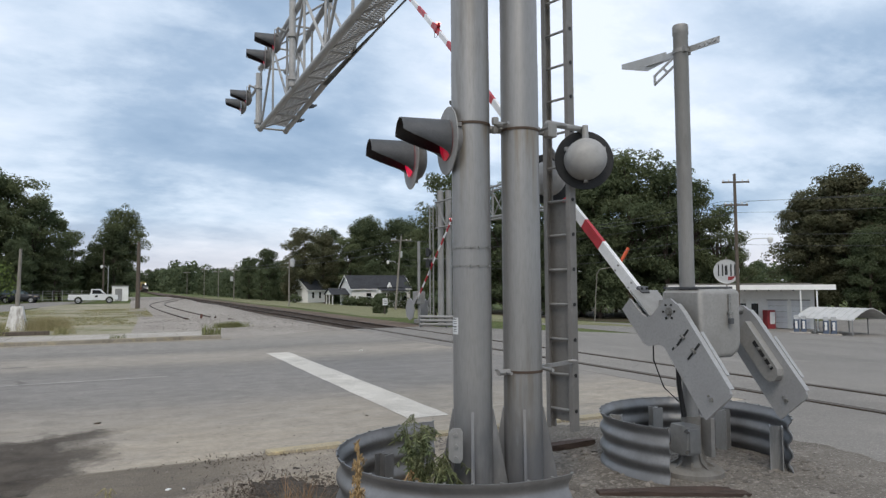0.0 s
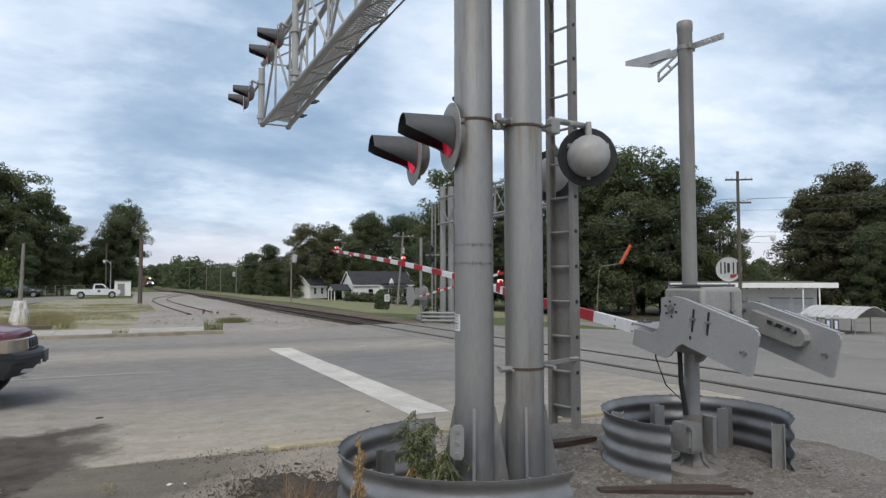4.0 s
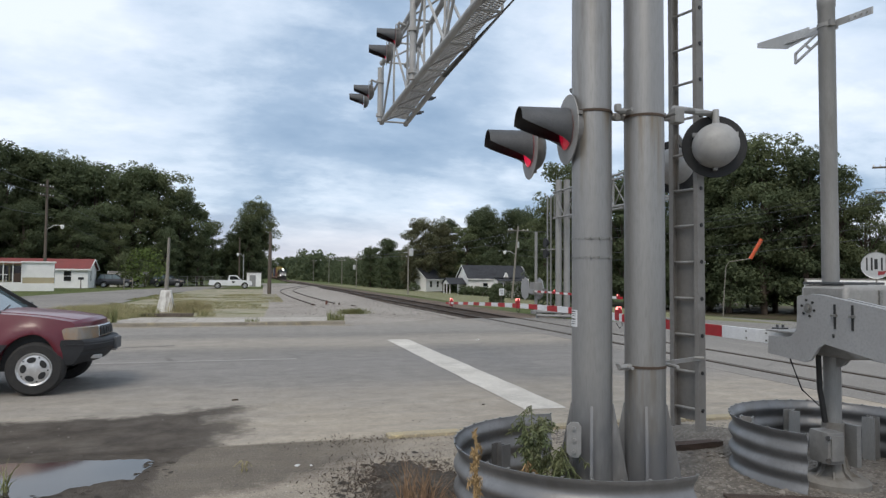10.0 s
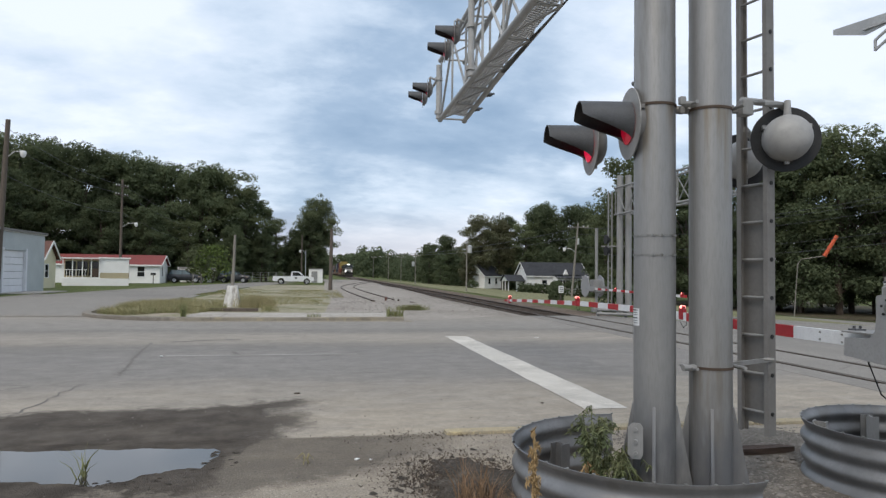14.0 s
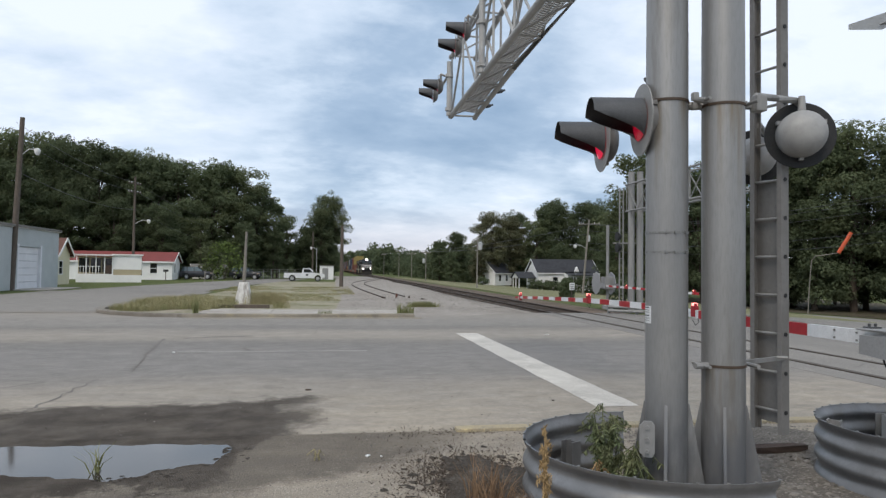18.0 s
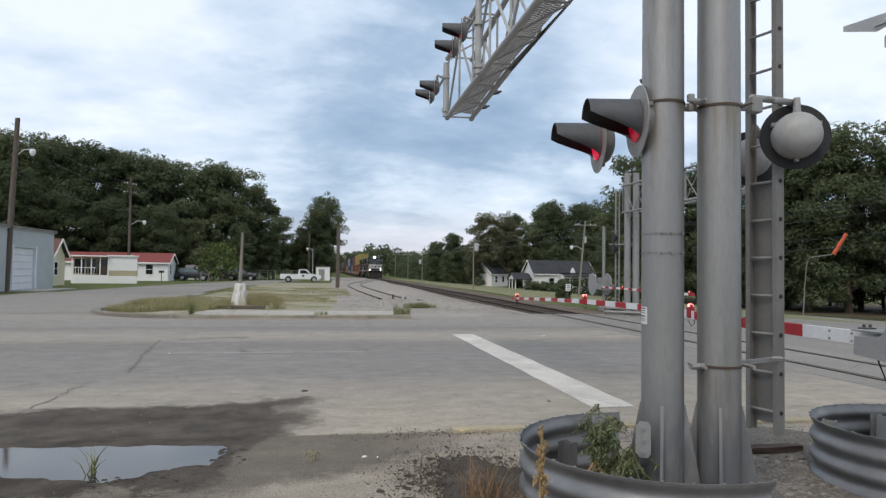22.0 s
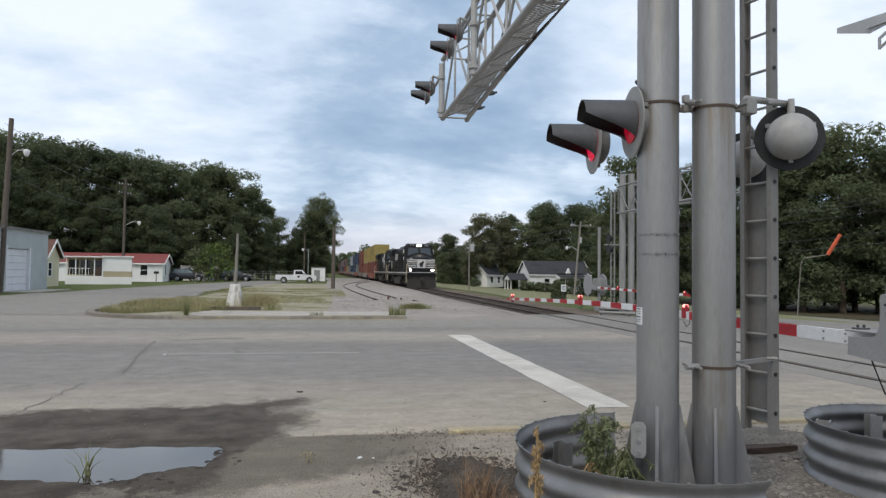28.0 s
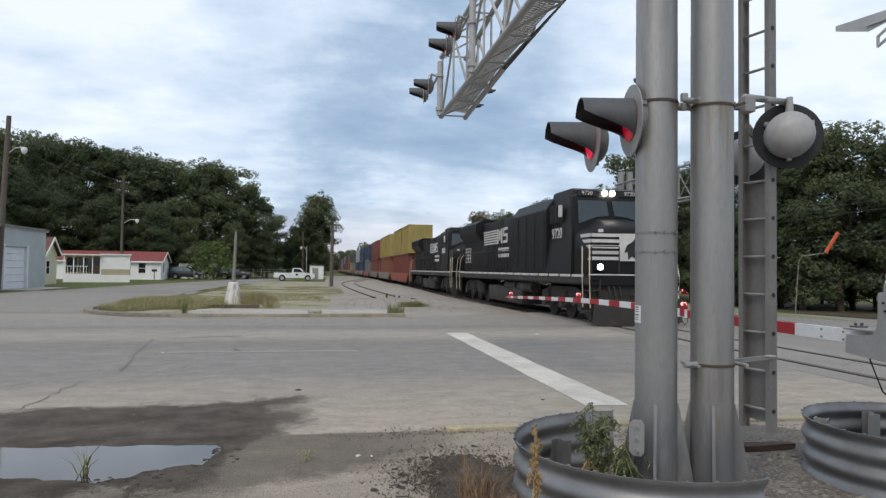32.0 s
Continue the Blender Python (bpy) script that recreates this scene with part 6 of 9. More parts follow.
        rod(bm, (sx * 1.15, 7.0, 1.02), (sx * 1.15, 9.0, 1.02), 0.23, n=14)
        rod(bm, (sx * 1.15, 9.3, 1.02), (sx * 1.15, 11.0, 1.02), 0.23, n=14)
        lp("air_tank", bm, "loco_grey", "", True)
    bm = B()
    box(bm, (0, 11.3, 0.62), (2.7, 5.8, 0.75), bevel=0.18)
    lp("fuel_tank", bm, "loco_grey", "", True)
    # pilot plate, coupler and lights
    for y0, yy in ((0.62, 0), (21.9, 1)):
        bm = B()
        slab(bm, [(-1.45, 0.18), (-1.25, 0.10), (1.25, 0.10), (1.45, 0.18), (1.45, 1.58), (-1.45, 1.58)], y0, y0 + 0.06, "y")
        lp("pilot", bm, "loco_grey", "black snow plough and end plate")
        bm = B()
        box(bm, (0, y0 - 0.35 + 0.75 * yy, 0.85), (0.28, 0.75, 0.30), bevel=0.05)
        lp("coupler", bm, "loco_grey")
        bm = B()
        for k in range(3):
            for sx in (-1, 1):
                s2 = -0.12 if yy == 0 else 0.18
                tube(bm, [(sx * (0.55 + 0.18 * k), y0 + s2, 1.25), (sx * (0.5 + 0.18 * k), y0 + 2.2 * s2, 0.75), (sx * (0.42 + 0.18 * k), y0 + 1.6 * s2, 0.6)], 0.025, 6)
        lp("air_hose", bm, "cable")["kind"] = "stuff"
    bm = B()
    slab(bm, [(-1.5, 0.12), (-1.2, 0.02), (1.2, 0.02), (1.5, 0.12), (1.42, 0.85), (-1.42, 0.85)], 0.30, 0.36, "y")
    lp("plough", bm, "loco_grey", "dark snow plough")
    for sx in (-1, 1):
        bm = B()
        box(bm, (sx * 1.12, 0.80, 1.84), (0.30, 0.28, 0.28), bevel=0.04)
        dl = lp("ditch_light", bm, "loco_black")
        if front:
            bm = B()
            lathe(bm, [(0, 0.015), (0.095, 0.0)][::-1], 16, Matrix.Translation((sx * 1.12, 0.655, 1.84)) @ Matrix.Rotation(radians(90), 4, "X"))
            part("lamp", bm, M["ditchlight"], dl, "lit lamp")
    for sx in (-1, 1):
        bm = B()
        tube(bm, [(sx * 1.42, 0.62, 1.58), (sx * 1.42, 0.62, 2.48), (sx * 1.38, 0.62, 2.5), (sx * 0.54, 0.62, 2.5), (sx * 0.5, 0.62, 2.48), (sx * 0.5, 0.62, 1.58)], 0.02, 6)
        lp("front_rail", bm, "loco_grey", "front handrail")
    bm = B()
    box(bm, (0, 0.62, 1.57), (2.95, 0.04, 0.10))
    lp("front_stripe", bm, "loco_white")
    TRAIN.append((ob, y_off))


CONT = {}


def container(color, name_c, length, z, y_off):
    key = color
    if key not in CONT:
        CONT[key] = mat("container " + name_c, color, 0.55, 0, tuple(c * 0.72 for c in color), 1.0, bump=0.05, stain=tuple(c * 0.5 + 0.02 for c in color), stain_scale=0.6, stain_cover=0.58)
    m_ = CONT[key]
    ob = thing("container", (TRACK_X, 500, z), name_c + " ribbed steel freight container on the train", "container", "freight containers")
    bm = B()
    box(bm, (0, length / 2, 1.45), (2.36, length - 0.1, 2.80))
    part("body", bm, m_, ob)
    bm = B()
    n = int(length / 0.6)
    for k in range(n):
        for sx in (-1, 1):
            box(bm, (sx * 1.19, 0.35 + (length - 0.7) * k / (n - 1), 1.45), (0.05, 0.28, 2.6))
    part("ribs", bm, m_, ob)["kind"] = "stuff"
    bm = B()
    for sx in (-1, 1):
        for yy in (0.06, length - 0.06):
            box(bm, (sx * 1.16, yy, 1.45), (0.13, 0.13, 2.88))
        for zz in (0.06, 2.84):
            box(bm, (sx * 1.17, length / 2, zz), (0.12, length, 0.12))
    for yy in (0.06, length - 0.06):
        for zz in (0.06, 2.84):
            box(bm, (0, yy, zz), (2.4, 0.12, 0.12))
    part("frame", bm, m_, ob)
    for k, sx in enumerate((-0.58, 0.58)):
        bm = B()
        box(bm, (sx, 0.02, 1.45), (1.08, 0.06, 2.6), bevel=0.01)
        dr = part("door", bm, m_, ob)
        for dx in (-0.3, 0.25):
            bm = B()
            rod(bm, (sx + dx, -0.03, 0.2), (sx + dx, -0.03, 2.7), 0.022, n=6)
            part("lock_bar", bm, M["bolt"], dr)
    if name_c == "yellow":
        for sx in (-1, 1):
            bm = B()
            box(bm, (sx * 1.225, length * 0.42, 1.75), (0.015, 0.32, 1.3))
            part("mark", bm, M["black"], ob, "dark upright panel")
    TRAIN.append((ob, y_off))


def well_car(length, color, y_off):
    key = ("car",) + color
    if key not in CONT:
        CONT[key] = mat("well car paint", color, 0.7, 0, tuple(c * 0.6 for c in color), 1.5, bump=0.05, stain=(0.07, 0.05, 0.04), stain_scale=0.8, stain_cover=0.55)
    ob = thing("well_car", (TRACK_X, 500, 0.012), "low rusty intermodal well wagon", "wagon", "well wagons")
    for sx in (-1, 1):
        bm = B()
        slab(bm, [(0.6, 1.15), (2.2, 0.42), (length - 2.2, 0.42), (length - 0.6, 1.15), (length - 1.5, 1.30), (1.5, 1.30)], sx * 1.38 - 0.05, sx * 1.38 + 0.05, "x")
        part("side_sill", bm, CONT[key], ob)
    bm = B()
    box(bm, (0, length / 2, 0.40), (2.7, length - 4, 0.08))
    box(bm, (0, 0.8, 1.0), (2.4, 1.6, 0.18))
    box(bm, (0, length - 0.8, 1.0), (2.4, 1.6, 0.18))
    part("floor", bm, M["loco_grey"], ob)
    for yy in (0.55, length - 0.55):
        for dy in (-0.4, 0.4):
            for sx in (-1, 1):
                bm = B()
                lathe(bm, [(0, -0.06), (0.42, -0.06), (0.42, 0.06), (0, 0.06)], 18, Matrix.Translation((sx * 0.76, yy + dy * 1.6, 0.43)) @ Matrix.Rotation(radians(90), 4, "Y"))
                part("wheel", bm, M["loco_grey"], ob)
    TRAIN.append((ob, y_off))


loco(True, 0.0)
loco(False, 22.6)
YEL, RED, BLU, GRN, ORG, GRY, WHT = (0.33, 0.255, 0.075), (0.18, 0.05, 0.038), (0.03, 0.045, 0.095), (0.05, 0.075, 0.058), (0.215, 0.08, 0.045), (0.17, 0.18, 0.19), (0.32, 0.33, 0.35)
NAMES = {YEL: "yellow", RED: "rust-red", BLU: "dark blue", GRN: "green", ORG: "orange-red", GRY: "grey", WHT: "pale grey"}
stacks = [(YEL, RED), (YEL, ORG), (RED, RED), (BLU, GRY), (BLU, BLU), (WHT, BLU), (GRN, GRY), (GRN, YEL), (ORG, RED), (BLU, RED), (GRY, BLU), (RED, GRN), (GRY, GRY), (BLU, ORG), (RED, BLU), (GRN, RED)]
yo = 45.6
for k, (top, low) in enumerate(stacks):
    L = 18.5
    well_car(L, (0.24, 0.20, 0.17) if k % 3 else (0.30, 0.08, 0.05), yo)
    container(low, NAMES[low], 12.6 if k % 2 else 14.0, 0.46, yo + 2.6)
    container(top, NAMES[top], 14.4, 3.36, yo + 2.1)
    yo += L + 0.3

# ---------------------------------------------------------------- red estate car
M["car_red"] = mat("maroon car paint", (0.115, 0.010, 0.020), 0.32, 0.0, (0.09, 0.008, 0.016), 2.0, bump=0, coat=0.35, stain=(0.12, 0.016, 0.024), stain_scale=1.3, stain_cover=0.6)
M["cladding"] = mat("grey cladding", (0.023, 0.024, 0.027), 0.6, 0, (0.018, 0.019, 0.021), 4, bump=0.05)
M["lamp_amber"] = mat("clouded headlamp", (0.235, 0.215, 0.185), 0.12, 0, (0.27, 0.17, 0.095), 5, bump=0, coat=0.4)
M["car_glass"] = mat("tinted car glass", (0.10, 0.14, 0.15), 0.05, 0, (0.07, 0.10, 0.11), 2, bump=0, spec=0.7)


def wheel(parent, x, y, z, r, side, w=0.23, kind="rim"):
    """A wheel whose axle lies along y; side -1 faces -y."""
    me = B()
    prof = [(r * 0.62, -w / 2), (r * 0.90, -w / 2), (r * 0.985, -w / 2 + 0.03), (r, -w / 2 + 0.06), (r, w / 2 - 0.06), (r * 0.985, w / 2 - 0.03), (r * 0.90, w / 2), (r * 0.62, w / 2)]
    R = Matrix.Rotation(radians(90 if side < 0 else -90), 4, "X")
    lathe(me, prof, 36, R)
    t = part("wheel", me, M["tyre"], parent, "black tyre on a spoked rim", True)
    t.location = (x, y, z)
    me = B()
    lathe(me, [(r * 0.63, w / 2 - 0.01), (r * 0.60, w / 2 + 0.004), (r * 0.56, w / 2 - 0.02), (r * 0.54, w / 2 - 0.09), (0, w / 2 - 0.09)], 36, R)
    part("rim_bowl", me, M["black"], t)
    me = B()
    lathe(me, [(r * 0.635, w / 2 - 0.012), (r * 0.60, w / 2 + 0.008), (r * 0.53, w / 2 - 0.012), (r * 0.53, w / 2 - 0.03)], 36, R)
    lathe(me, [(r * 0.535, w / 2 - 0.02), (r * 0.40, w / 2 - 0.004), (0, w / 2 - 0.004)], 36, R)
    lathe(me, [(0.24 * r, w / 2 - 0.03), (0.24 * r, w / 2 - 0.004), (0.12 * r, w / 2 + 0.006), (0, w / 2 + 0.006)], 20, R)
    bmesh.ops.recalc_face_normals(me, faces=me.faces[:])
    part("rim", me, M[kind], t, "silver five-hole rim", True)
    me = B()
    for k in range(5):
        a = 2 * math.pi * k / 5 + 0.3
        for rr, q0, q1, a2 in ((0.36 * r, 0.16 * r, 0.105 * r, a), (0.47 * r, 0.03 * r, 0.03 * r, a + math.pi / 5)):
            vs = []
            for j in range(16):
                u, v = q1 * math.cos(j * math.pi / 8), q0 * math.sin(j * math.pi / 8)
                vs.append(me.verts.new(R @ Vector(((rr + u) * math.cos(a2) - v * math.sin(a2), (rr + u) * math.sin(a2) + v * math.cos(a2), w / 2 + 0.002))))
            me.faces.new(vs)
    part("rim_openings", me, M["black"], t, "dark oval openings")["kind"] = "stuff"
    return t


def estate_car(name, at, paint, label, category, detail=True):
    """Front bumper at local x = 0, the car reaches back along -x; its middle is y = 0."""
    ob = thing(name, at, label, category)

    def cp(nm, bm, material, lb="", smooth=False, parent=None):
        return part(nm, bm, M[material], parent or ob, lb, smooth)

    xw = (-0.86, -3.55)
    R = 0.455

    def shape(bm, out=0.0, flare=0.03):
        """Gives a straight-sided block the car's curves: bowed front, tumblehome, crowned bonnet, flared arches."""
        for v in bm.verts:
            x, y, z = v.co
            k = max(0.0, min(1.15, (x + 0.95) / 0.95))
            side = -1 if y < 0 else 1
            e = abs(y) / 0.9
            y *= 1 - 0.09 * k ** 2
            if z > 0.78:
                y *= 1 - 0.10 * min(1.0, (z - 0.78) / 0.38) ** 1.5
            elif z < 0.55:
                y *= 1 - 0.035 * (0.55 - z) / 0.2
            x -= 0.06 * k + 0.25 * k * e ** 2.6
            if z > 0.97 and x > -1.6:
                z += 0.035 * (1 - min(1.0, e) ** 2)
            if e > 0.3:
                for cx in xw:
                    r = math.hypot(v.co.x - cx, v.co.z - 0.40)
                    y += side * flare * e ** 4 * math.exp(-((r - 0.50) / 0.09) ** 2)
            if out and e > 0.3:
                y += side * out
            v.co = (x + out * k, y, z)
        return bm

    def block(poly, y0, y1, step=0.06, ys=11):
        """A profile drawn out across the car and cut finely, ready for shape()."""
        bm = B()
        slab(bm, poly, y0, y1, "y")
        bmesh.ops.triangulate(bm, faces=bm.faces[:])
        xs_, zs_ = [p[0] for p in poly], [p[1] for p in poly]
        for no, lo, hi, n in (((1, 0, 0), min(xs_), max(xs_), int((max(xs_) - min(xs_)) / step)), ((0, 0, 1), min(zs_), max(zs_), int((max(zs_) - min(zs_)) / step)), ((0, 1, 0), y0, y1, ys)):
            for q in np.linspace(lo, hi, n + 2)[1:-1]:
                bmesh.ops.bisect_plane(bm, geom=bm.verts[:] + bm.edges[:] + bm.faces[:], dist=1e-5, plane_co=Vector(no) * float(q), plane_no=no)
        return bm

    # body side to side, with wheel arches cut in
    arch = []
    for cx in xw[::-1]:
        arch += [(cx + R * math.cos(radians(180 - 12 * k)), 0.40 + R * math.sin(radians(180 - 12 * k))) for k in range(16)]
    poly = [(-0.34, 0.46), (-0.12, 0.72), (-0.09, 0.76), (-0.10, 0.90), (-0.13, 0.985), (-0.20, 1.02), (-0.62, 1.075), (-1.05, 1.115), (-1.42, 1.145), (-4.35, 1.13), (-4.42, 0.95), (-4.42, 0.42)] + arch
    cp("body", shape(block(poly, -0.90, 0.90)), paint, "", True)
    cp("bonnet", shape(block([(-0.14, 0.99), (-0.21, 1.028), (-0.62, 1.083), (-1.05, 1.123), (-1.40, 1.152), (-1.40, 1.11), (-0.25, 0.985)], -0.74, 0.74)), paint, "", True)
    # greenhouse
    bm = B()
    slab(bm, [(-1.36, 1.12), (-2.10, 1.64), (-2.30, 1.70), (-4.05, 1.68), (-4.30, 1.14)], -0.80, 0.80, "y")
    for v in bm.verts:
        if v.co.z > 1.5:
            v.co.y *= 0.80
    cp("cabin_glass", bm, "car_glass", "tinted glass")
    bm = B()
    box(bm, (-3.12, 0, 1.70), (2.05, 1.30, 0.07), bevel=0.03)
    cp("roof", bm, paint, "", True)
    for s in (-1, 1):
        for a, b in (((-1.34, s * 0.80, 1.14), (-2.12, s * 0.655, 1.665)), ((-2.55, s * 0.81, 1.14), (-2.65, s * 0.66, 1.68)), ((-3.45, s * 0.81, 1.14), (-3.50, s * 0.66, 1.68)), ((-4.28, s * 0.80, 1.14), (-4.02, s * 0.65, 1.68))):
            bm = B()
            bar(bm, a, b, 0.05, 0.06)
            cp("pillar", bm, "black")
        lo_, hi_ = (0.86, 0.90) if s > 0 else (-0.90, -0.86)
        cp("side_cladding", shape(block([(-1.335, 0.40), (-3.08, 0.40), (-3.10, 0.50), (-3.14, 0.60), (-3.22, 0.72), (-1.19, 0.72), (-1.27, 0.60), (-1.32, 0.50)], lo_, hi_, 0.1, 1), 0.014), "cladding", "grey lower door cladding", True)
        for xd in (-1.46, -2.52):
            cp("door_seam", shape(block([(xd, 0.44), (xd - 0.010, 0.44), (xd - 0.010, 1.13), (xd, 1.13)], lo_, hi_, 0.1, 1), 0.003), "black", "dark door seam")
        bm = B()
        box(bm, (-1.52, s * 0.97, 1.17), (0.12, 0.20, 0.13), bevel=0.03)
        cp("mirror", bm, "black")
        lo_, hi_ = (0.47, 0.90) if s > 0 else (-0.90, -0.47)
        cp("headlamp", shape(block([(-0.06, 0.765), (-0.07, 0.93), (-0.10, 0.945), (-0.30, 0.93), (-0.35, 0.90), (-0.30, 0.775)], lo_, hi_, 0.05, 6), 0.008), "lamp_amber", "clouded amber headlamp", True)
        for cx in xw:
            wheel(ob, cx, s * 0.80, 0.372, 0.372, s)
    bp = cp("bumper", shape(block([(-0.36, 0.765), (-0.02, 0.765), (0.03, 0.75), (0.055, 0.72), (0.055, 0.63), (0.03, 0.605), (0.0, 0.60), (-0.01, 0.55), (-0.13, 0.43), (-0.30, 0.40), (-0.42, 0.42), (-0.40, 0.60)], -0.90, 0.90, 0.06, 17), 0.014, 0.0), "cladding", "dark grey plastic bumper", True)
    part("bumper_strip", shape(block([(-0.34, 0.70), (0.045, 0.70), (0.058, 0.69), (0.058, 0.675), (-0.34, 0.675)], -0.90, 0.90, 0.06, 17), 0.020, 0.0), M["black"], bp, "darker rubbing strip", True)
    for sy in (-1, 1):
        bm = B()
        box(bm, (0.005, sy * 0.62, 0.50), (0.12, 0.10, 0.055), bevel=0.012)
        part("fog_lamp", shape(bm), M["rim"], bp, "small pale fog lamp")
    bm = B()
    box(bm, (0.02, 0, 0.655), (0.05, 0.34, 0.17), bevel=0.008)
    cp("plate", bm, "hood_grey", "grey plate in its holder")
    gr = cp("grille", shape(block([(-0.05, 0.785), (-0.062, 0.90), (-0.085, 0.945), (-0.16, 0.945), (-0.16, 0.785)], -0.46, 0.46, 0.06, 14), 0.004), "chrome", "bright upright grille frame", True)
    for k in range(7):
        u = -0.375 + 0.125 * k
        part("grille_slot", shape(block([(-0.036, 0.80), (-0.050, 0.895), (-0.072, 0.932), (-0.12, 0.932), (-0.12, 0.80)], u - 0.040, u + 0.040, 0.06, 1), 0.004), M["black"], gr)
    bm = B()
    box(bm, (-2.45, 0, 0.40), (3.3, 1.3, 0.16))
    cp("underbody", bm, "black")
    for cx in xw:
        bm = B()
        slab(bm, [(cx + (R + 0.02) * math.cos(radians(10 * k)), 0.40 + (R + 0.02) * math.sin(radians(10 * k))) for k in range(19)], -0.80, 0.80, "y")
        cp("wheel_well", bm, "black")
    bm = B()
    tube(bm, [(-1.38, -0.5, 1.17), (-1.50, 0.1, 1.22)], 0.012, 6)
    cp("wiper", bm, "black")
    return ob


jeep = estate_car("estate_car", (-1.1, 11.45, 0.0), "car_red", "maroon off-road estate car with grey bumper and cladding", "car")

# ---------------------------------------------------------------- trees
def leaf_mat(name, base, light):
    """Leaves: matt, a little light passing through them."""
    m = mat(name, base, 0.8, 0, light, 0.22, bump=0, fine=1.2, spec=0.12, vary=0.2, island=0.16)
    n, l = m.node_tree.nodes, m.node_tree.links
    b = n["Principled BSDF"]
    tr = n.new("ShaderNodeBsdfTranslucent")
    l.new(b.inputs["Base Color"].links[0].from_socket, tr.inputs[0])
    mx = n.new("ShaderNodeMixShader")
    mx.inputs[0].default_value = 0.45
    l.new(b.outputs[0], mx.inputs[1])
    l.new(tr.outputs[0], mx.inputs[2])
    l.new(mx.outputs[0], n["Material Output"].inputs[0])
    return m


M["leaf"] = leaf_mat("oak leaves", (0.131, 0.155, 0.081), (0.161, 0.182, 0.096))
M["leaf_dark"] = leaf_mat("dark leaves", (0.101, 0.126, 0.070), (0.127, 0.152, 0.083))
M["leaf_olive"] = leaf_mat("olive leaves", (0.142, 0.138, 0.083), (0.118, 0.127, 0.072))
M["leaf_bright"] = leaf_mat("bright leaves", (0.13, 0.18, 0.055), (0.165, 0.21, 0.07))


def leaf_cloud(rs, centres, radii, per, size, corners=4):
    """Leaf sprays on the outside of rounded clumps, each lying roughly along its clump's surface: (n, corners, 3)."""
    out = []
    for c, r in zip(centres, radii):
        n = max(4, int(per * (r / 1.5) ** 2))
        d = rs.normal(size=(n, 3))
        d[:, 2] += 0.25
        d /= np.linalg.norm(d, axis=1)[:, None]
        p = c + d * (r * rs.uniform(0.45, 1.08, n) ** 0.6)[:, None] * np.array([1, 1, 0.74])
        nrm = d * 0.85 + np.array([0, 0, 0.35]) + rs.normal(size=(n, 3)) * 0.42
        nrm /= np.linalg.norm(nrm, axis=1)[:, None]
        a = np.cross(nrm, rs.normal(size=(n, 3)))
        a /= np.linalg.norm(a, axis=1)[:, None] + 1e-9
        b = np.cross(nrm, a)
        s = size * rs.uniform(0.5, 1.25, n)[:, None]
        if corners == 3:
            out.append(np.stack([p - a * s * 0.7, p - b * s * 0.5 + a * s * 0.2, p + b * s * 0.6 + a * s * 0.6], 1))
        else:
            out.append(np.stack([p - a * s, p - b * s * 0.55, p + a * s, p + b * s * 0.55], 1))
    return np.concatenate(out)


def make_tree(seed, height, spread, crown_base, clumps, leaf, label, tall=False, size=0.30, per=72):
    rs = np.random.RandomState(seed)
    rnd = random.Random(seed)
    ob = thing("tree", (0, 0, -60), label, "tree", "trees")
    top = height * 0.86
    bm = B()
    pts, rad = [], []
    for k in range(7):
        f = k / 6
        pts.append((0.5 * math.sin(2.2 * f + seed), 0.5 * math.sin(1.7 * f + 2 * seed) * f, top * f - 0.15))
        rad.append(0.34 * (1 - f) ** 0.8 * height / 20 + 0.04)
    tube(bm, pts, rad, 9)
    part("trunk", bm, M["bark"], ob, "", True)
    cs, rr = [], []
    lobes = max(8, clumps // 9)
    for k in range(lobes):
        f = ((k + rs.uniform(0, 1)) / lobes) ** 0.8
        z = crown_base + (height - crown_base) * f
        prof = math.sin(math.pi * min(1, 0.12 + 0.88 * f) ** (1.0 if not tall else 0.75)) ** 0.6
        a = k * 2.4 + rs.uniform(-0.5, 0.5)
        lump = 0.74 + 0.5 * noise.noise((math.cos(a) * 1.4 + seed, math.sin(a) * 1.4, z * 0.16))
        rho = spread * prof * lump * rs.uniform(0.45, 1.0)
        lc = np.array((rho * math.cos(a), rho * math.sin(a), z - 0.8))
        lr = rs.uniform(1.9, 3.3) * height / 21
        for j in range(int(1.25 * clumps) // lobes):
            d = rs.normal(size=3)
            d[2] = abs(d[2]) * 0.9 - 0.3
            d /= np.linalg.norm(d)
            cs.append(lc + d * lr * rs.uniform(0.35, 1.0) * np.array((1.1, 1.1, 0.72)))
            rr.append(rs.uniform(0.8, 1.6) * height / 21)
    cs = np.array(cs)
    bm = B()
    for k in range(0, len(cs), max(1, len(cs) // 16)):
        c = Vector(cs[k])
        z0 = max(crown_base * 0.6, c.z * 0.62)
        tube(bm, [(0.2 * math.sin(k), 0.2 * math.cos(k), z0), ((c.x) * 0.45, c.y * 0.45, (z0 + c.z) / 2 + 0.3), tuple(c)], [0.13 * height / 20, 0.08, 0.03], 6)
    part("branchwork", bm, M["bark"], ob, "", True)
    quads("crown", leaf_cloud(rs, cs, rr, 2 * per, size * height / 21, 3), M[leaf], ob)
    return ob


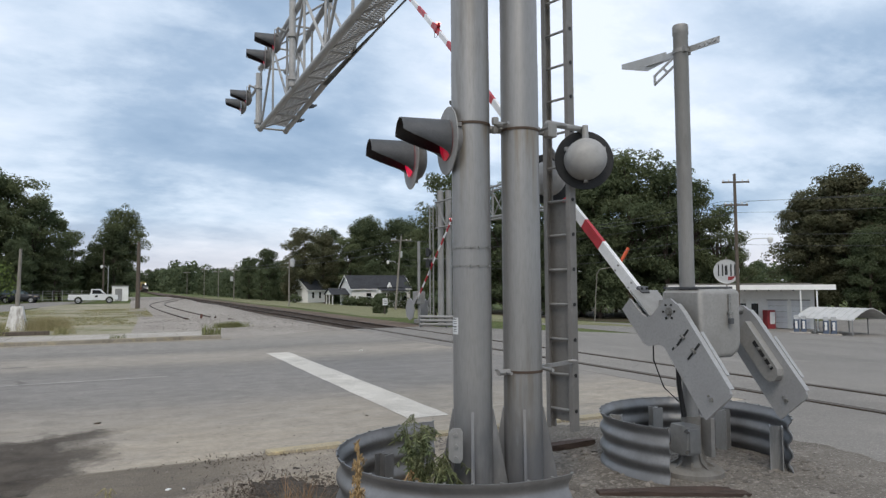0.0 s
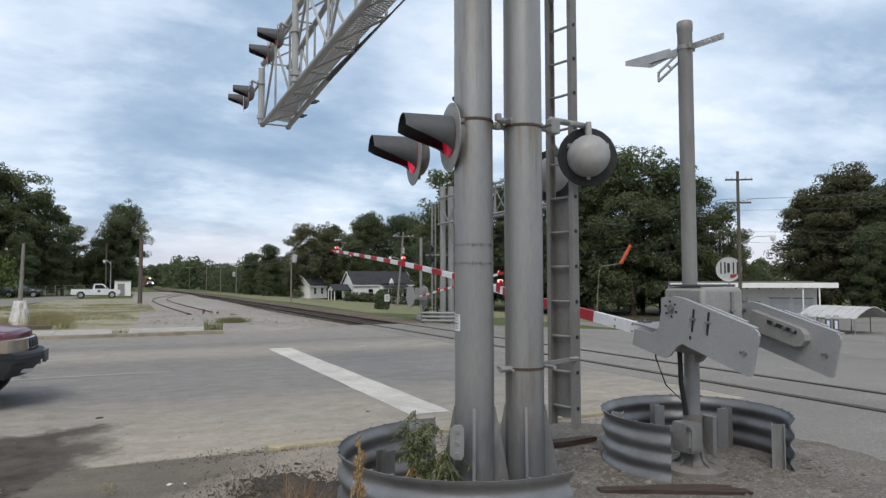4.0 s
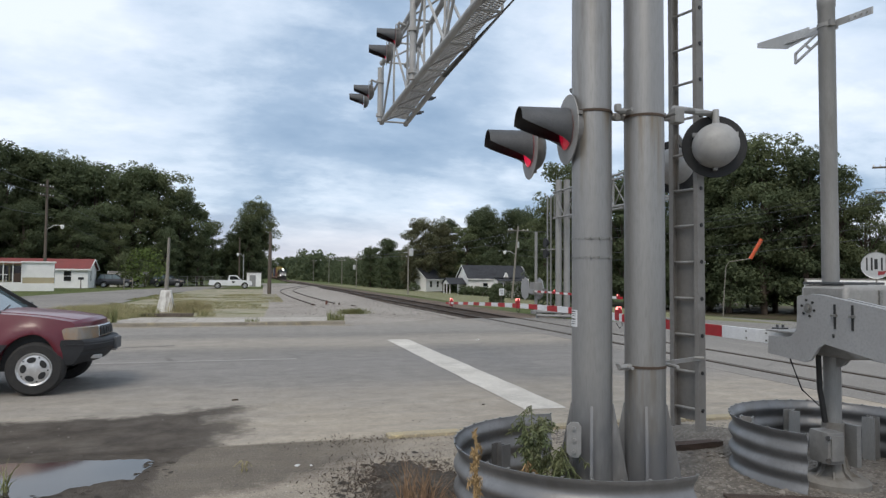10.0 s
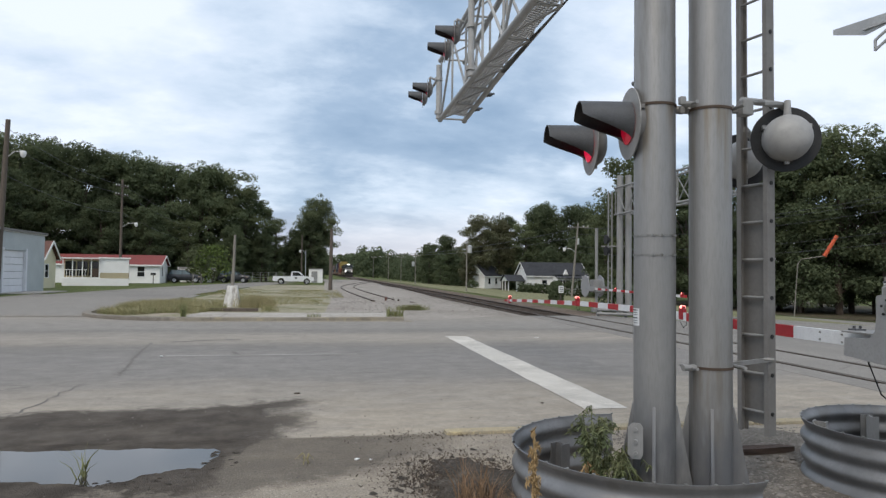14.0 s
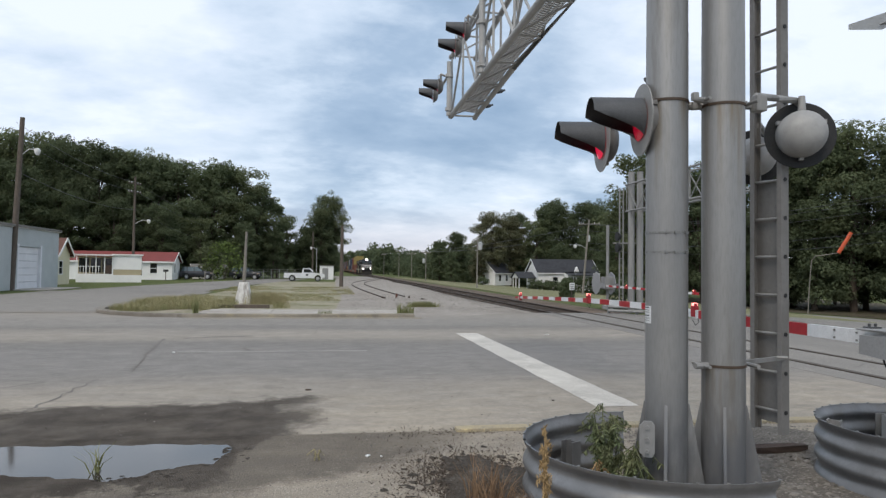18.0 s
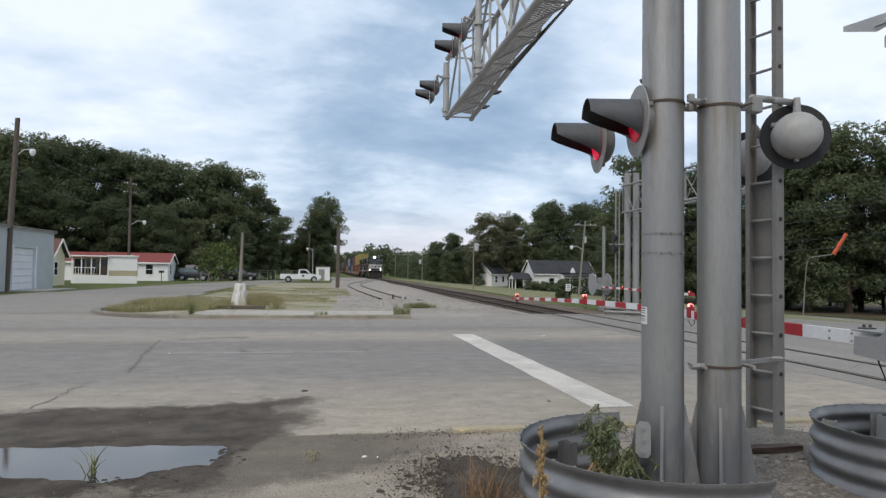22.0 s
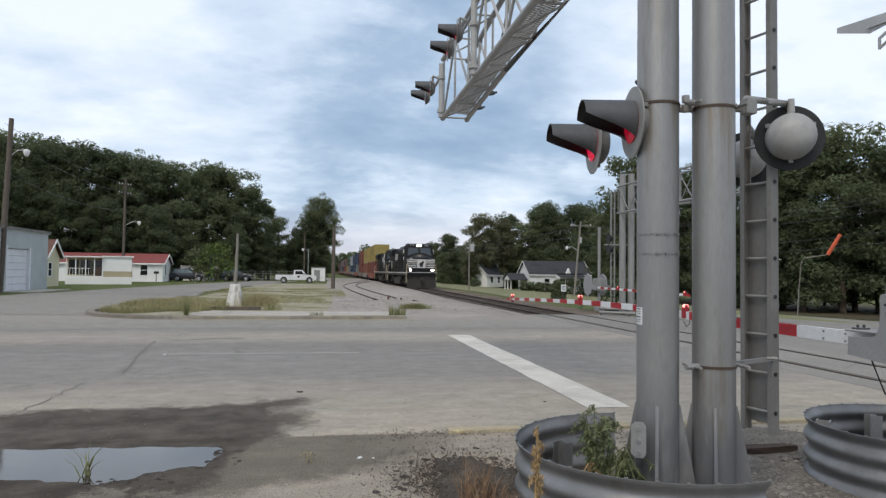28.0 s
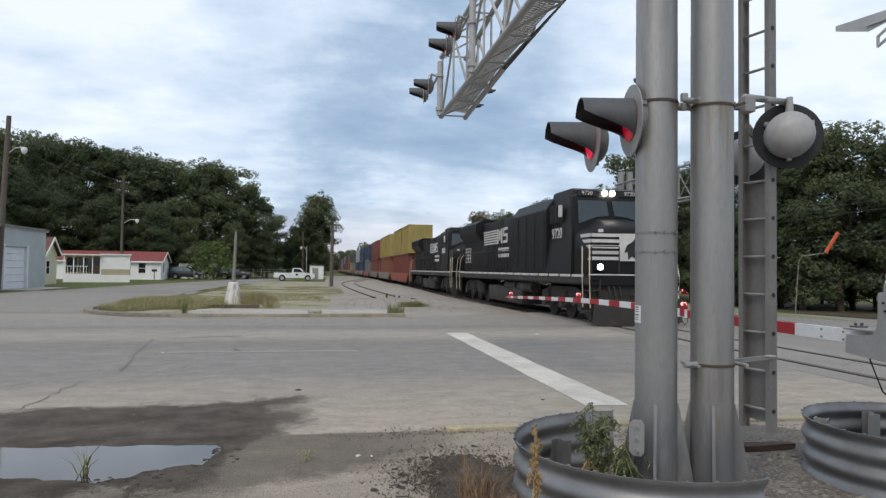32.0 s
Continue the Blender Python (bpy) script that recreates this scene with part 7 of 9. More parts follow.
TREES = [make_tree(11, 21, 6.2, 2.5, 210, "leaf_dark", "tall dark green broadleaf tree with a ragged crown"),
         make_tree(23, 21, 5.4, 3.5, 150, "leaf", "tall green broadleaf tree with gaps in its crown", per=66),
         make_tree(37, 21, 6.8, 1.5, 220, "leaf_olive", "broad olive-green tree turning brown"),
         make_tree(41, 21, 4.4, 4.0, 95, "leaf", "slender green tree with a loose crown", True, per=62),
         make_tree(59, 21, 7.4, 1.0, 230, "leaf_dark", "wide dark green tree reaching near the ground"),
         make_tree(67, 21, 6.0, 9.0, 130, "leaf", "lone tree with a bare trunk and a spreading top")]


def plant(kind, x, y, h, turn, wide=1.0):
    m = Matrix.Translation((x, y, land(x))) @ Matrix.Rotation(radians(turn), 4, "Z") @ Matrix.Diagonal((h / 21 * wide, h / 21 * wide, h / 21, 1))
    return copy_thing(TREES[kind], m)


rnd = random.Random(77)
wood = [  # left of the line, behind the houses
    (0, -50, 104, 22.5), (1, -44.5, 105, 22), (4, -40, 107, 21.5), (0, -35.5, 107, 21), (1, -31, 110, 20.5), (4, -27.5, 109, 20), (0, -23.5, 111, 19), (4, -19.3, 112, 19.5), (1, -15.5, 113, 19.3), (0, -12, 114, 16.5), (3, -9.5, 116, 12.5),
    (4, -58, 110, 23), (0, -66, 112, 23), (1, -52, 122, 22), (4, -46, 118, 24), (0, -37, 121, 22), (4, -29, 120, 20.5), (1, -21, 122, 20), (4, -33, 116, 20), (0, -42, 98, 15), (4, -47, 95, 16), (1, -54, 96, 19),
    (4, -13, 121, 14), (3, -7.5, 124, 11), (0, -60, 98, 20), (4, -70, 100, 23), (0, -78, 104, 24),
    (4, -25, 103, 11), (0, -31, 101, 12), (4, -37, 100, 12), (1, -20, 105, 9.5), (4, -14, 108, 9), (4, -10, 112, 8),
    # lone tree by the line
    (4, -3.4, 119, 9.0), (4, -1.6, 119, 11.0), (5, -0.8, 120, 15.0), (1, -1.0, 121.5, 12.5), (0, -5.0, 121, 7.0),
    # right of the line, behind the white house
    (2, 33.5, 138, 14.6), (2, 37.5, 139, 14.0), (1, 43, 138, 15.2), (4, 47.5, 137, 19), (0, 52, 134, 18.5), (1, 56.5, 131, 17.5), (4, 61, 128, 18), (0, 66, 124, 18), (4, 41, 150, 17), (0, 50, 148, 20), (4, 59, 142, 20),
    (4, 44, 124, 9), (0, 49, 122, 11), (4, 54, 119, 12), (1, 59, 115, 13), (4, 64, 108, 16), (0, 27.5, 145, 11), (4, 24, 150, 9), (2, 29, 134, 6.5), (4, 24.5, 134, 6.2),
    # behind the posts and the marker
    (1, 43.5, 90, 21), (4, 50, 84, 19), (4, 57, 78.5, 20.5), (0, 60.5, 75.5, 21.5), (1, 63.5, 72.5, 22.5), (4, 67, 69.5, 21), (3, 70, 66.5, 18), (3, 71.5, 64.5, 15), (3, 72.5, 63, 11.5), (0, 54, 86, 19), (4, 62, 82, 20), (1, 69, 76, 20), (4, 47, 96, 18), (0, 74, 72, 12.5), (4, 53, 79, 12), (4, 68.5, 73, 12), (0, 46, 88, 14), (4, 58, 92, 12), (4, 64, 88, 12), (4, 52, 97, 12), (4, 71, 82, 12), (4, 77, 77, 11), (4, 81, 71, 10), (4, 56, 100, 13), (4, 66, 95, 12), (4, 75, 90, 12), (4, 46, 104, 11),
    # behind the filling station
    (2, 94, 68.5, 18), (2, 98, 66.5, 20.5), (2, 97, 64, 21), (4, 99, 60, 18.5), (0, 101, 56, 18.5), (4, 98, 70, 19), (0, 104, 52, 21), (4, 106, 60, 19), (3, 90, 76, 7), (4, 95, 52, 14), (4, 92, 58, 12), (0, 108, 46, 21)]
for k, x, y, h in wood:
    if x < -11 and y > 100:
        h *= 0.94
    plant(k, x + rnd.uniform(-0.6, 0.6), y + rnd.uniform(-0.6, 0.6), h * rnd.uniform(0.97, 1.03), rnd.uniform(0, 360), rnd.uniform(0.92, 1.12))
for t_ in TREES:
    t_.matrix_basis = Matrix.Translation((-130 - 14 * TREES.index(t_), 60, 0))

# far woods along the horizon: uncountable
rs = np.random.RandomState(5)
cs, rr = [], []
for k in range(4200):
    a = rs.uniform(-52, 66)
    d = rs.uniform(330, 480)
    x, y = d * math.sin(radians(a)), d * math.cos(radians(a))
    if abs(x - TRACK_X) < 7:
        x, y = rs.uniform(-60, 60) + TRACK_X, rs.uniform(800, 850)
        cs.append((x, y, rs.uniform(0, 22)))
        rr.append(rs.uniform(3.0, 5.0))
        continue
    hgt = 14 + 4 * noise.noise((a * 0.25, 0, 1)) + 3 * noise.noise((a * 1.3, 0, 4))
    cs.append((x, y, land(x) + rs.uniform(0, 1) * hgt))
    rr.append(rs.uniform(2.2, 4.0))
rs3 = np.random.RandomState(19)
for k in range(520):
    x = rs3.uniform(-70, 70) + TRACK_X
    cs.append((x, rs3.uniform(800, 850), rs3.uniform(0, 1) * (20 + 5 * noise.noise((x * 0.06, 3, 1)))))
    rr.append(rs3.uniform(3.0, 4.5))
quads_ob = quads("far_woods", leaf_cloud(rs, np.array(cs), rr, 9, 1.15), M["leaf_dark"])
tagged(quads_ob, "distant dark woods along the horizon", "woods", kind="stuff")
cs, rr = [], []
for k in range(2300):
    side = rs.uniform(0, 1)
    y = rs.uniform(150, 400)
    if side < 0.68:
        x = TRACK_X + 13 + rs.uniform(0, 45) ** 1.0 + 0.05 * (y - 150)
        top = 8.2 + 3.5 * noise.noise((x * 0.06, y * 0.03, 2)) + 2.5 * noise.noise((x * 0.2, y * 0.1, 7))
    else:
        x = TRACK_X - 11 - rs.uniform(0, 45)
        top = 8 + 4 * noise.noise((x * 0.06, y * 0.03, 2))
    cs.append((x, y, land(x) + top * rs.uniform(0, 1) ** 0.85))
    rr.append(rs.uniform(1.3, 2.6))
tagged(quads("line_woods", leaf_cloud(rs, np.array(cs), rr, 34, 0.42), M["leaf_dark"]), "scrubby woods along both sides of the line", "woods", kind="stuff")


def shrub(x, y, r, h, leaf, label, seed, name="bush", size=0.14, dens=1.0, clumps=0, lump=0.42):
    rs = np.random.RandomState(seed)
    n = clumps or int(26 * max(1, r))
    a, z = rs.uniform(0, 2 * math.pi, n), rs.uniform(0.05, 1, n)
    rho = r * np.sqrt(np.clip(1 - (z - 0.35) ** 2 * 1.8, 0.1, 1)) * rs.uniform(0.3, 1, n) ** 0.5
    c = np.stack([rho * np.cos(a), rho * np.sin(a), z * h], 1)
    ob = thing(name, (x, y, land(x)), label, "bush", "bushes")
    quads("foliage", leaf_cloud(rs, c, np.full(n, lump * min(r, h)), 60 / max(0.4, lump * min(r, h)) ** 2 * 0.55 * dens, size), M[leaf], ob)
    bm = B()
    for k in range(5):
        tube(bm, [(0.1 * math.sin(k), 0.1 * math.cos(k), -0.05), (0.4 * r * math.sin(2 * k), 0.4 * r * math.cos(2 * k), h * 0.6)], [0.05, 0.02], 5)
    part("stalk", bm, M["bark"], ob)["kind"] = "stuff"
    return ob


for k, (x, y, r, h, lf) in enumerate(((-16.6, 98.0, 2.2, 4.6, "leaf"), (-15.0, 97.6, 2.5, 4.8, "leaf_bright"), (38.3, 112.6, 1.6, 1.5, "leaf_dark"), (41.6, 106.0, 1.9, 2.5, "leaf_dark"), (35.2, 112.8, 1.3, 1.4, "leaf_dark"), (36.6, 112.6, 1.3, 1.5, "leaf_dark"), (39.6, 110.8, 1.1, 1.2, "leaf_dark"), (27.6, 121, 1.0, 1.3, "leaf_dark"), (45.6, 104, 1.2, 1.5, "leaf"), (15.6, 30.6, 0.8, 1.3, "leaf_dark"), (14.6, 31.6, 0.9, 1.5, "leaf_dark"))):
    shrub(x, y, r, h, lf, "dense green bush beside the house" if x > 25 else "rounded leafy green bush on grass", 300 + k, size=0.22)

shrub(18.75, 51.6, 0.62, 1.55, "leaf_dark", "large round clipped dark green bush on the lawn", 377, size=0.07, dens=26, clumps=150, lump=0.26)
# ---------------------------------------------------------------- grasses and weeds
M["straw"] = mat("dry straw", (0.33, 0.285, 0.165), 0.8, 0, (0.26, 0.245, 0.12), 2, bump=0, island=0.35, spec=0.2)
M["straw_tan"] = mat("tan dead leaves", (0.30, 0.20, 0.10), 0.8, 0, (0.22, 0.145, 0.075), 3, bump=0, island=0.35, spec=0.2)
M["straw_gold"] = mat("golden dead weed", (0.37, 0.265, 0.135), 0.8, 0, (0.26, 0.18, 0.095), 6, bump=0, island=0.4, spec=0.2)
M["straw_red"] = mat("rusty dead weed", (0.235, 0.155, 0.095), 0.8, 0, (0.145, 0.092, 0.058), 2, bump=0, island=0.35, spec=0.2)
M["grass_green"] = mat("green grass blades", (0.16, 0.175, 0.075), 0.7, 0, (0.21, 0.20, 0.095), 0.6, bump=0, island=0.35, spec=0.2)
M["weed_green"] = mat("wilting weed leaves", (0.095, 0.125, 0.055), 0.65, 0, (0.165, 0.165, 0.085), 5, bump=0, island=0.4, spec=0.3)


def blades(rs, pts, h0, h1, w, lean=0.35):
    """Bent grass blades, two quads each, standing at the given points."""
    n = len(pts)
    a = rs.uniform(0, 2 * math.pi, n)
    h = rs.uniform(h0, h1, n)
    side = np.stack([-np.sin(a), np.cos(a), 0 * a], 1) * (w * rs.uniform(0.6, 1.3, n))[:, None]
    b = rs.uniform(0, 2 * math.pi, n)
    bend = np.stack([np.cos(b), np.sin(b), 0 * b], 1) * (h * lean * rs.uniform(0.2, 1.2, n))[:, None]
    upv = np.stack([0 * a, 0 * a, h], 1)
    p0, p1, p2 = pts, pts + upv * 0.55 + bend * 0.35, pts + upv * 0.92 + bend
    q1 = np.stack([p0 - side, p0 + side, p1 + side * 0.8, p1 - side * 0.8], 1)
    q2 = np.stack([p1 - side * 0.8, p1 + side * 0.8, p2 + side * 0.15, p2 - side * 0.15], 1)
    return np.concatenate([q1, q2])


def patch(rs, n, x0, x1, y0, y1, scale=0.5, cut=0.0, z=0.0):
    p = np.stack([rs.uniform(x0, x1, n), rs.uniform(y0, y1, n), np.zeros(n)], 1)
    keep = [noise.noise((q[0] * scale, q[1] * scale, 5.0)) > cut for q in p]
    p = p[keep]
    p[:, 2] = [land(q[0]) + z for q in p]
    return p


def clump(rs, n, x, y, sx, sy):
    return np.stack([rs.normal(x, sx, n), rs.normal(y, sy, n), np.zeros(n)], 1)


rs = np.random.RandomState(9)
corner = patch(rs, 50000, -9.6, -1.6, 28.6, 35.5, 0.45, -0.12)
corner = np.concatenate([corner, patch(rs, 9000, -8.7, -4.5, 25.9, 28.6, 0.45, -0.1)])
corner = corner[((corner[:, 0] + 4.48) ** 2 + (corner[:, 1] - 27.92) ** 2 < 15.2) | (corner[:, 0] > -4.48) | ((corner[:, 1] > 29.5) & (corner[:, 0] > -8.75))]
corner = corner[corner[:, 0] + 1.9 * rs.uniform(0, 1, len(corner)) ** 2 + 0.25 * (corner[:, 1] - 28.6) < -1.6]
band_y = patch(rs, 34000, -8.5, 1.5, 35, 62, 0.35, 0.02)
tagged(quads("verge_grass", np.concatenate([blades(rs, corner[::2], 0.08, 0.38, 0.0045, 0.8), blades(rs, band_y[::2], 0.03, 0.13, 0.008, 0.9), blades(rs, clump(rs, 5000, -3.0, 32.6, 0.38, 0.5), 0.15, 0.68, 0.004, 0.6)]), M["straw"]), "soft dry grass on the verge", "grass", kind="stuff")
tagged(quads("verge_green", np.concatenate([blades(rs, corner[1::2], 0.08, 0.30, 0.006, 0.7), blades(rs, band_y[1::2], 0.03, 0.12, 0.008, 0.9)]), M["grass_green"]), "green grass among the dry stems", "grass", kind="stuff")
tagged(quads("kerb_weeds", np.concatenate([blades(rs, clump(rs, 1500, 4.1, 30.2, 0.30, 0.16), 0.05, 0.32, 0.006, 0.9), blades(rs, patch(rs, 170, 2.35, 2.95, 23.95, 24.5, 1, -1), 0.15, 0.6, 0.012), blades(rs, patch(rs, 60, -0.46, 0.0, 23.95, 24.2, 1, -1), 0.12, 0.3, 0.012), blades(rs, patch(rs, 60, -4.75, -4.58, 24.3, 24.5, 1, -1), 0.25, 0.9, 0.012, 0.25)]), M["grass_green"]), "weeds growing along the kerb", "grass", kind="stuff")
tagged(quads("dead_stems", np.concatenate([blades(rs, clump(rs, 2000, 1.38, 4.05, 0.055, 0.22), 0.04, 0.25, 0.0035, 1.3), blades(rs, patch(rs, 160, 1.0, 1.25, 4.55, 4.85, 1, -1), 0.15, 0.42, 0.004, 0.5)]), M["straw_red"]), "rusty dead weeds beside the guard ring", "weeds", kind="stuff")
# dark crumbly soil beside the guard ring, with ragged islands round it
M["soil"] = ground_mat("dark soil", (0.085, 0.074, 0.062), (0.045, 0.038, 0.032), (0.15, 0.135, 0.115), 2.0, 9.0, 50, 1.0)
rnd = random.Random(31)
bm = B()
for cx, cy, rx_, ry_, n_ in [(1.28, 5.35, 0.42, 0.62, 90)] + [(rnd.gauss(1.2, 0.34), rnd.gauss(5.45, 0.42), rnd.uniform(0.012, 0.05), rnd.uniform(0.012, 0.06), 9) for _ in range(90)] + [(rnd.gauss(-0.86, 0.07), rnd.uniform(6.0, 6.6), rnd.uniform(0.012, 0.045), rnd.uniform(0.012, 0.035), 9) for _ in range(14)] + [(rnd.uniform(-1.9, -1.0), 5.86 - 0.12 * rnd.random() - 0.25 * rnd.random() ** 2, rnd.uniform(0.008, 0.028), rnd.uniform(0.006, 0.018), 9) for _ in range(30)]:
    ring_, ph = [], rnd.uniform(0, 9)
    for i in range(n_):
        a = i * 2 * math.pi / n_
        f = 1 + 0.22 * math.sin(3 * a + ph) + 0.12 * math.sin(7 * a + 2 * ph) + rnd.uniform(-0.14, 0.14)
        ring_.append(bm.verts.new((cx + rx_ * f * math.cos(a), cy + ry_ * f * math.sin(a), 0.007)))
    mid_ = bm.verts.new((cx, cy, 0.007 + 0.12 * min(rx_, ry_)))
    for p, q_ in zip(ring_, ring_[1:] + ring_[:1]):
        bm.faces.new((p, q_, mid_))
tagged(part("ground_soil", bm, M["soil"]), "dark crumbly soil beside the guard ring", "ground", kind="structure")
rs2 = np.random.RandomState(44)
tagged(quads("litter_twigs", np.concatenate([blades(rs2, clump(rs2, 7000, 1.2, 5.35, 0.30, 0.42), 0.008, 0.032, 0.005, 2.2), blades(rs2, clump(rs2, 380, 1.3, 6.95, 0.5, 0.10), 0.008, 0.03, 0.005, 2.2)]), M["bark"]), "dark twigs and leaf litter on the dirt", "litter", kind="stuff")


def weed(name, x, y, z, h, n, material, label, seed, droop=0.5, leaf=0.05, spread=0.16, dense=60, hug=0.0, low=0.2):
    rs = np.random.RandomState(seed)
    ob = thing(name, (x, y, z), label, "plant")
    arr = []
    bm = B()
    for k in range(n):
        a = rs.uniform(0, 2 * math.pi)
        s = spread * rs.uniform(0.2, 1)
        hh = h * rs.uniform(0.65, 1.0) * (1 - 0.25 * (s / spread) ** 2)
        p0, p1, p2 = Vector((0.03 * math.cos(a), 0.03 * math.sin(a), -0.02)), Vector((s * 0.5 * math.cos(a), s * 0.5 * math.sin(a), hh * 0.6)), Vector((s * math.cos(a), s * math.sin(a), hh))
        p3 = p2 + Vector((droop * 0.16 * math.cos(a), droop * 0.16 * math.sin(a), -0.14 * droop))
        tube(bm, [p0, p1, p2, p3], [0.006, 0.005, 0.004, 0.002], 5)
        for j in range(dense):
            f = rs.uniform(low, 1)
            c = (p0.lerp(p1, f * 2) if f < 0.5 else p1.lerp(p2, f * 2 - 1)) if rs.rand() < 0.72 else p2.lerp(p3, rs.rand())
            d = rs.normal(size=3)
            d[2] = -abs(d[2]) * droop - 0.15 - hug * rs.choice((-1.0, 1.0))
            d /= np.linalg.norm(d)
            e = np.cross(d, rs.normal(size=3))
            e /= np.linalg.norm(e)
            L = leaf * rs.uniform(0.6, 1.5)
            c = np.array(c)
            m1, m2 = c + d * L, c + d * L * 2 + np.array([0, 0, -L * 0.5 * droop])
            arr.append([c - e * 0.001, c + e * 0.001, m1 + e * L * 0.24, m1 - e * L * 0.24])
            arr.append([m1 - e * L * 0.24, m1 + e * L * 0.24, m2 + e * 0.001, m2 - e * 0.001])
    part("stalk", bm, M[material], ob)["kind"] = "stuff"
    quads("leaves", np.array(arr), M[material], ob)
    return ob


weed("weed", 1.89, 4.42, 0.0, 0.80, 22, "weed_green", "wilting green weed inside the guard ring", 4, 0.55, 0.017, 0.13, 110, low=0.4)
weed("weed", 2.05, 4.36, 0.0, 0.62, 12, "weed_green", "drooping green weed against the post foot", 5, 1.1, 0.016, 0.09, 100, low=0.35)
weed("weed", 1.80, 4.33, 0.0, 0.50, 7, "straw_tan", "withered brown stems among the green weed", 9, 0.9, 0.014, 0.07, 40)
weed("weed", 1.72, 4.25, 0.0, 0.26, 7, "straw_red", "small dead weed inside the guard ring", 6, 0.8, 0.03, 0.12)
weed("weed", 1.145, 3.48, 0.0, 0.90, 9, "straw_gold", "tall dead straw-coloured weed by the guard ring", 7, 0.25, 0.011, 0.016, 190, hug=2.0)
weed("weed", 1.45, 3.42, 0.0, 0.42, 2, "straw", "thin dead weed stem by the guard ring", 8, 0.3, 0.02, 0.03)
tuft = thing("grass_tuft", (-1.89, 5.93, 0), "thin tuft of green grass standing in the puddle", "grass")
rs = np.random.RandomState(10)
quads("turf", blades(rs, np.stack([rs.normal(0, 0.025, 16), rs.normal(0, 0.03, 16), np.zeros(16)], 1), 0.10, 0.30, 0.005, 0.75), M["grass_green"], tuft)["kind"] = "stuff"
weed("weed", -0.1, 6.05, 0.0, 0.15, 2, "straw", "small grey weed on the damp dirt", 12, 0.4, 0.008, 0.04)

# ---------------------------------------------------------------- stones, timbers and litter near the camera
M["stone"] = mat("loose stones", (0.23, 0.21, 0.185), 0.9, 0, (0.15, 0.135, 0.12), 9, bump=0.3, vary=0.35, island=0.4)
M["old_timber"] = mat("rotting timber", (0.085, 0.058, 0.046), 0.9, 0, (0.04, 0.028, 0.023), 5, stretch=(1, 7, 7), bump=0.6)
rs = np.random.RandomState(31)
vs, fs = [], []
ico = [(0, 0, 1), (0.9, 0, 0.35), (0.28, 0.85, 0.35), (-0.73, 0.53, 0.35), (-0.73, -0.53, 0.35), (0.28, -0.85, 0.35), (0.6, 0.5, -0.4), (-0.3, 0.8, -0.4), (-0.8, 0, -0.4), (-0.3, -0.8, -0.4), (0.6, -0.5, -0.4)]
icf = [(0, 1, 2), (0, 2, 3), (0, 3, 4), (0, 4, 5), (0, 5, 1), (1, 6, 2), (2, 7, 3), (3, 8, 4), (4, 9, 5), (5, 10, 1), (6, 7, 2), (7, 8, 3), (8, 9, 4), (9, 10, 5), (10, 6, 1)]


def stones(n, x0, x1, y0, y1, s0, s1, keep=None):
    for _ in range(n):
        x, y = rs.uniform(x0, x1), rs.uniform(y0, y1)
        if keep and not keep(x, y):
            continue
        s = s0 + (s1 - s0) * rs.rand() ** 3
        b = len(vs)
        q = rs.uniform(0.6, 1.3, (len(ico), 1))
        a = rs.uniform(0, 6.28)
        for (u, v, w), k in zip(ico, q[:, 0]):
            u, v = u * math.cos(a) - v * math.sin(a), u * math.sin(a) + v * math.cos(a)
            vs.append((x + u * s * k, y + v * s * k * 0.8, land(x) + w * s * k * 0.6 + s * 0.15))
        fs.extend([tuple(i + b for i in f) for f in icf])


stones(3200, 4.1, 5.7, 4.05, 5.8, 0.007, 0.030, lambda x, y: (x - 4.93) ** 2 + (y - 4.83) ** 2 < 0.66)
stones(11000, 2.95, 6.4, 2.7, 6.8, 0.004, 0.020)
stones(2500, 0.0, 3.0, 3.0, 5.2, 0.004, 0.014)
stones(900, 2.9, 4.1, 4.4, 6.85, 0.008, 0.045)
stones(500, 4.0, 6.0, 3.6, 6.0, 0.010, 0.05)
stones(2600, -4, 3.2, 3.2, 6.9, 0.004, 0.014, lambda x, y: not (x < -0.8 and 5.5 < y < 7.1))
stones(160, -4, 4, 7.15, 8.9, 0.005, 0.014)
stones(4200, 0.8, 8.4, 26.5, 46, 0.012, 0.045)
tagged(raw("loose_stones", vs, fs, M["stone"]), "scattered pale stones and grit", "stones", kind="stuff")
for (x, y, z, L, w, h, a, tilt), lb in (((4.02, 4.17, 0.0, 1.20, 0.12, 0.06, -28, 0), "split reddish-brown rotting railway timber"), ((4.22, 4.20, 0.0, 0.70, 0.07, 0.04, -24, 0), "thin broken piece of brown timber"), ((4.25, 5.84, 0.03, 0.60, 0.11, 0.06, 4, 0), "short weathered grey-brown board on the dirt")):
    bm = B()
    box(bm, (0, 0, 0), (L, w, h))
    bmesh.ops.subdivide_edges(bm, edges=bm.edges[:], cuts=5, use_grid_fill=True)
    for v in bm.verts:
        n_ = noise.noise_vector((v.co.x * 3 + x * 7, v.co.y * 9, v.co.z * 9))
        v.co += Vector((n_.x * 0.03, n_.y * 0.018, n_.z * 0.018))
        if abs(v.co.x) > L * 0.36:
            k_ = 1 - 1.6 * (abs(v.co.x) - L * 0.36) / L
            v.co.y *= k_
            v.co.z *= k_
    ob = part("timber", bm, M["old_timber"])
    ob.matrix_basis = pose(x, y, z + 0.01, 0, tilt, a)
    tagged(ob, lb, "timber", "timbers")
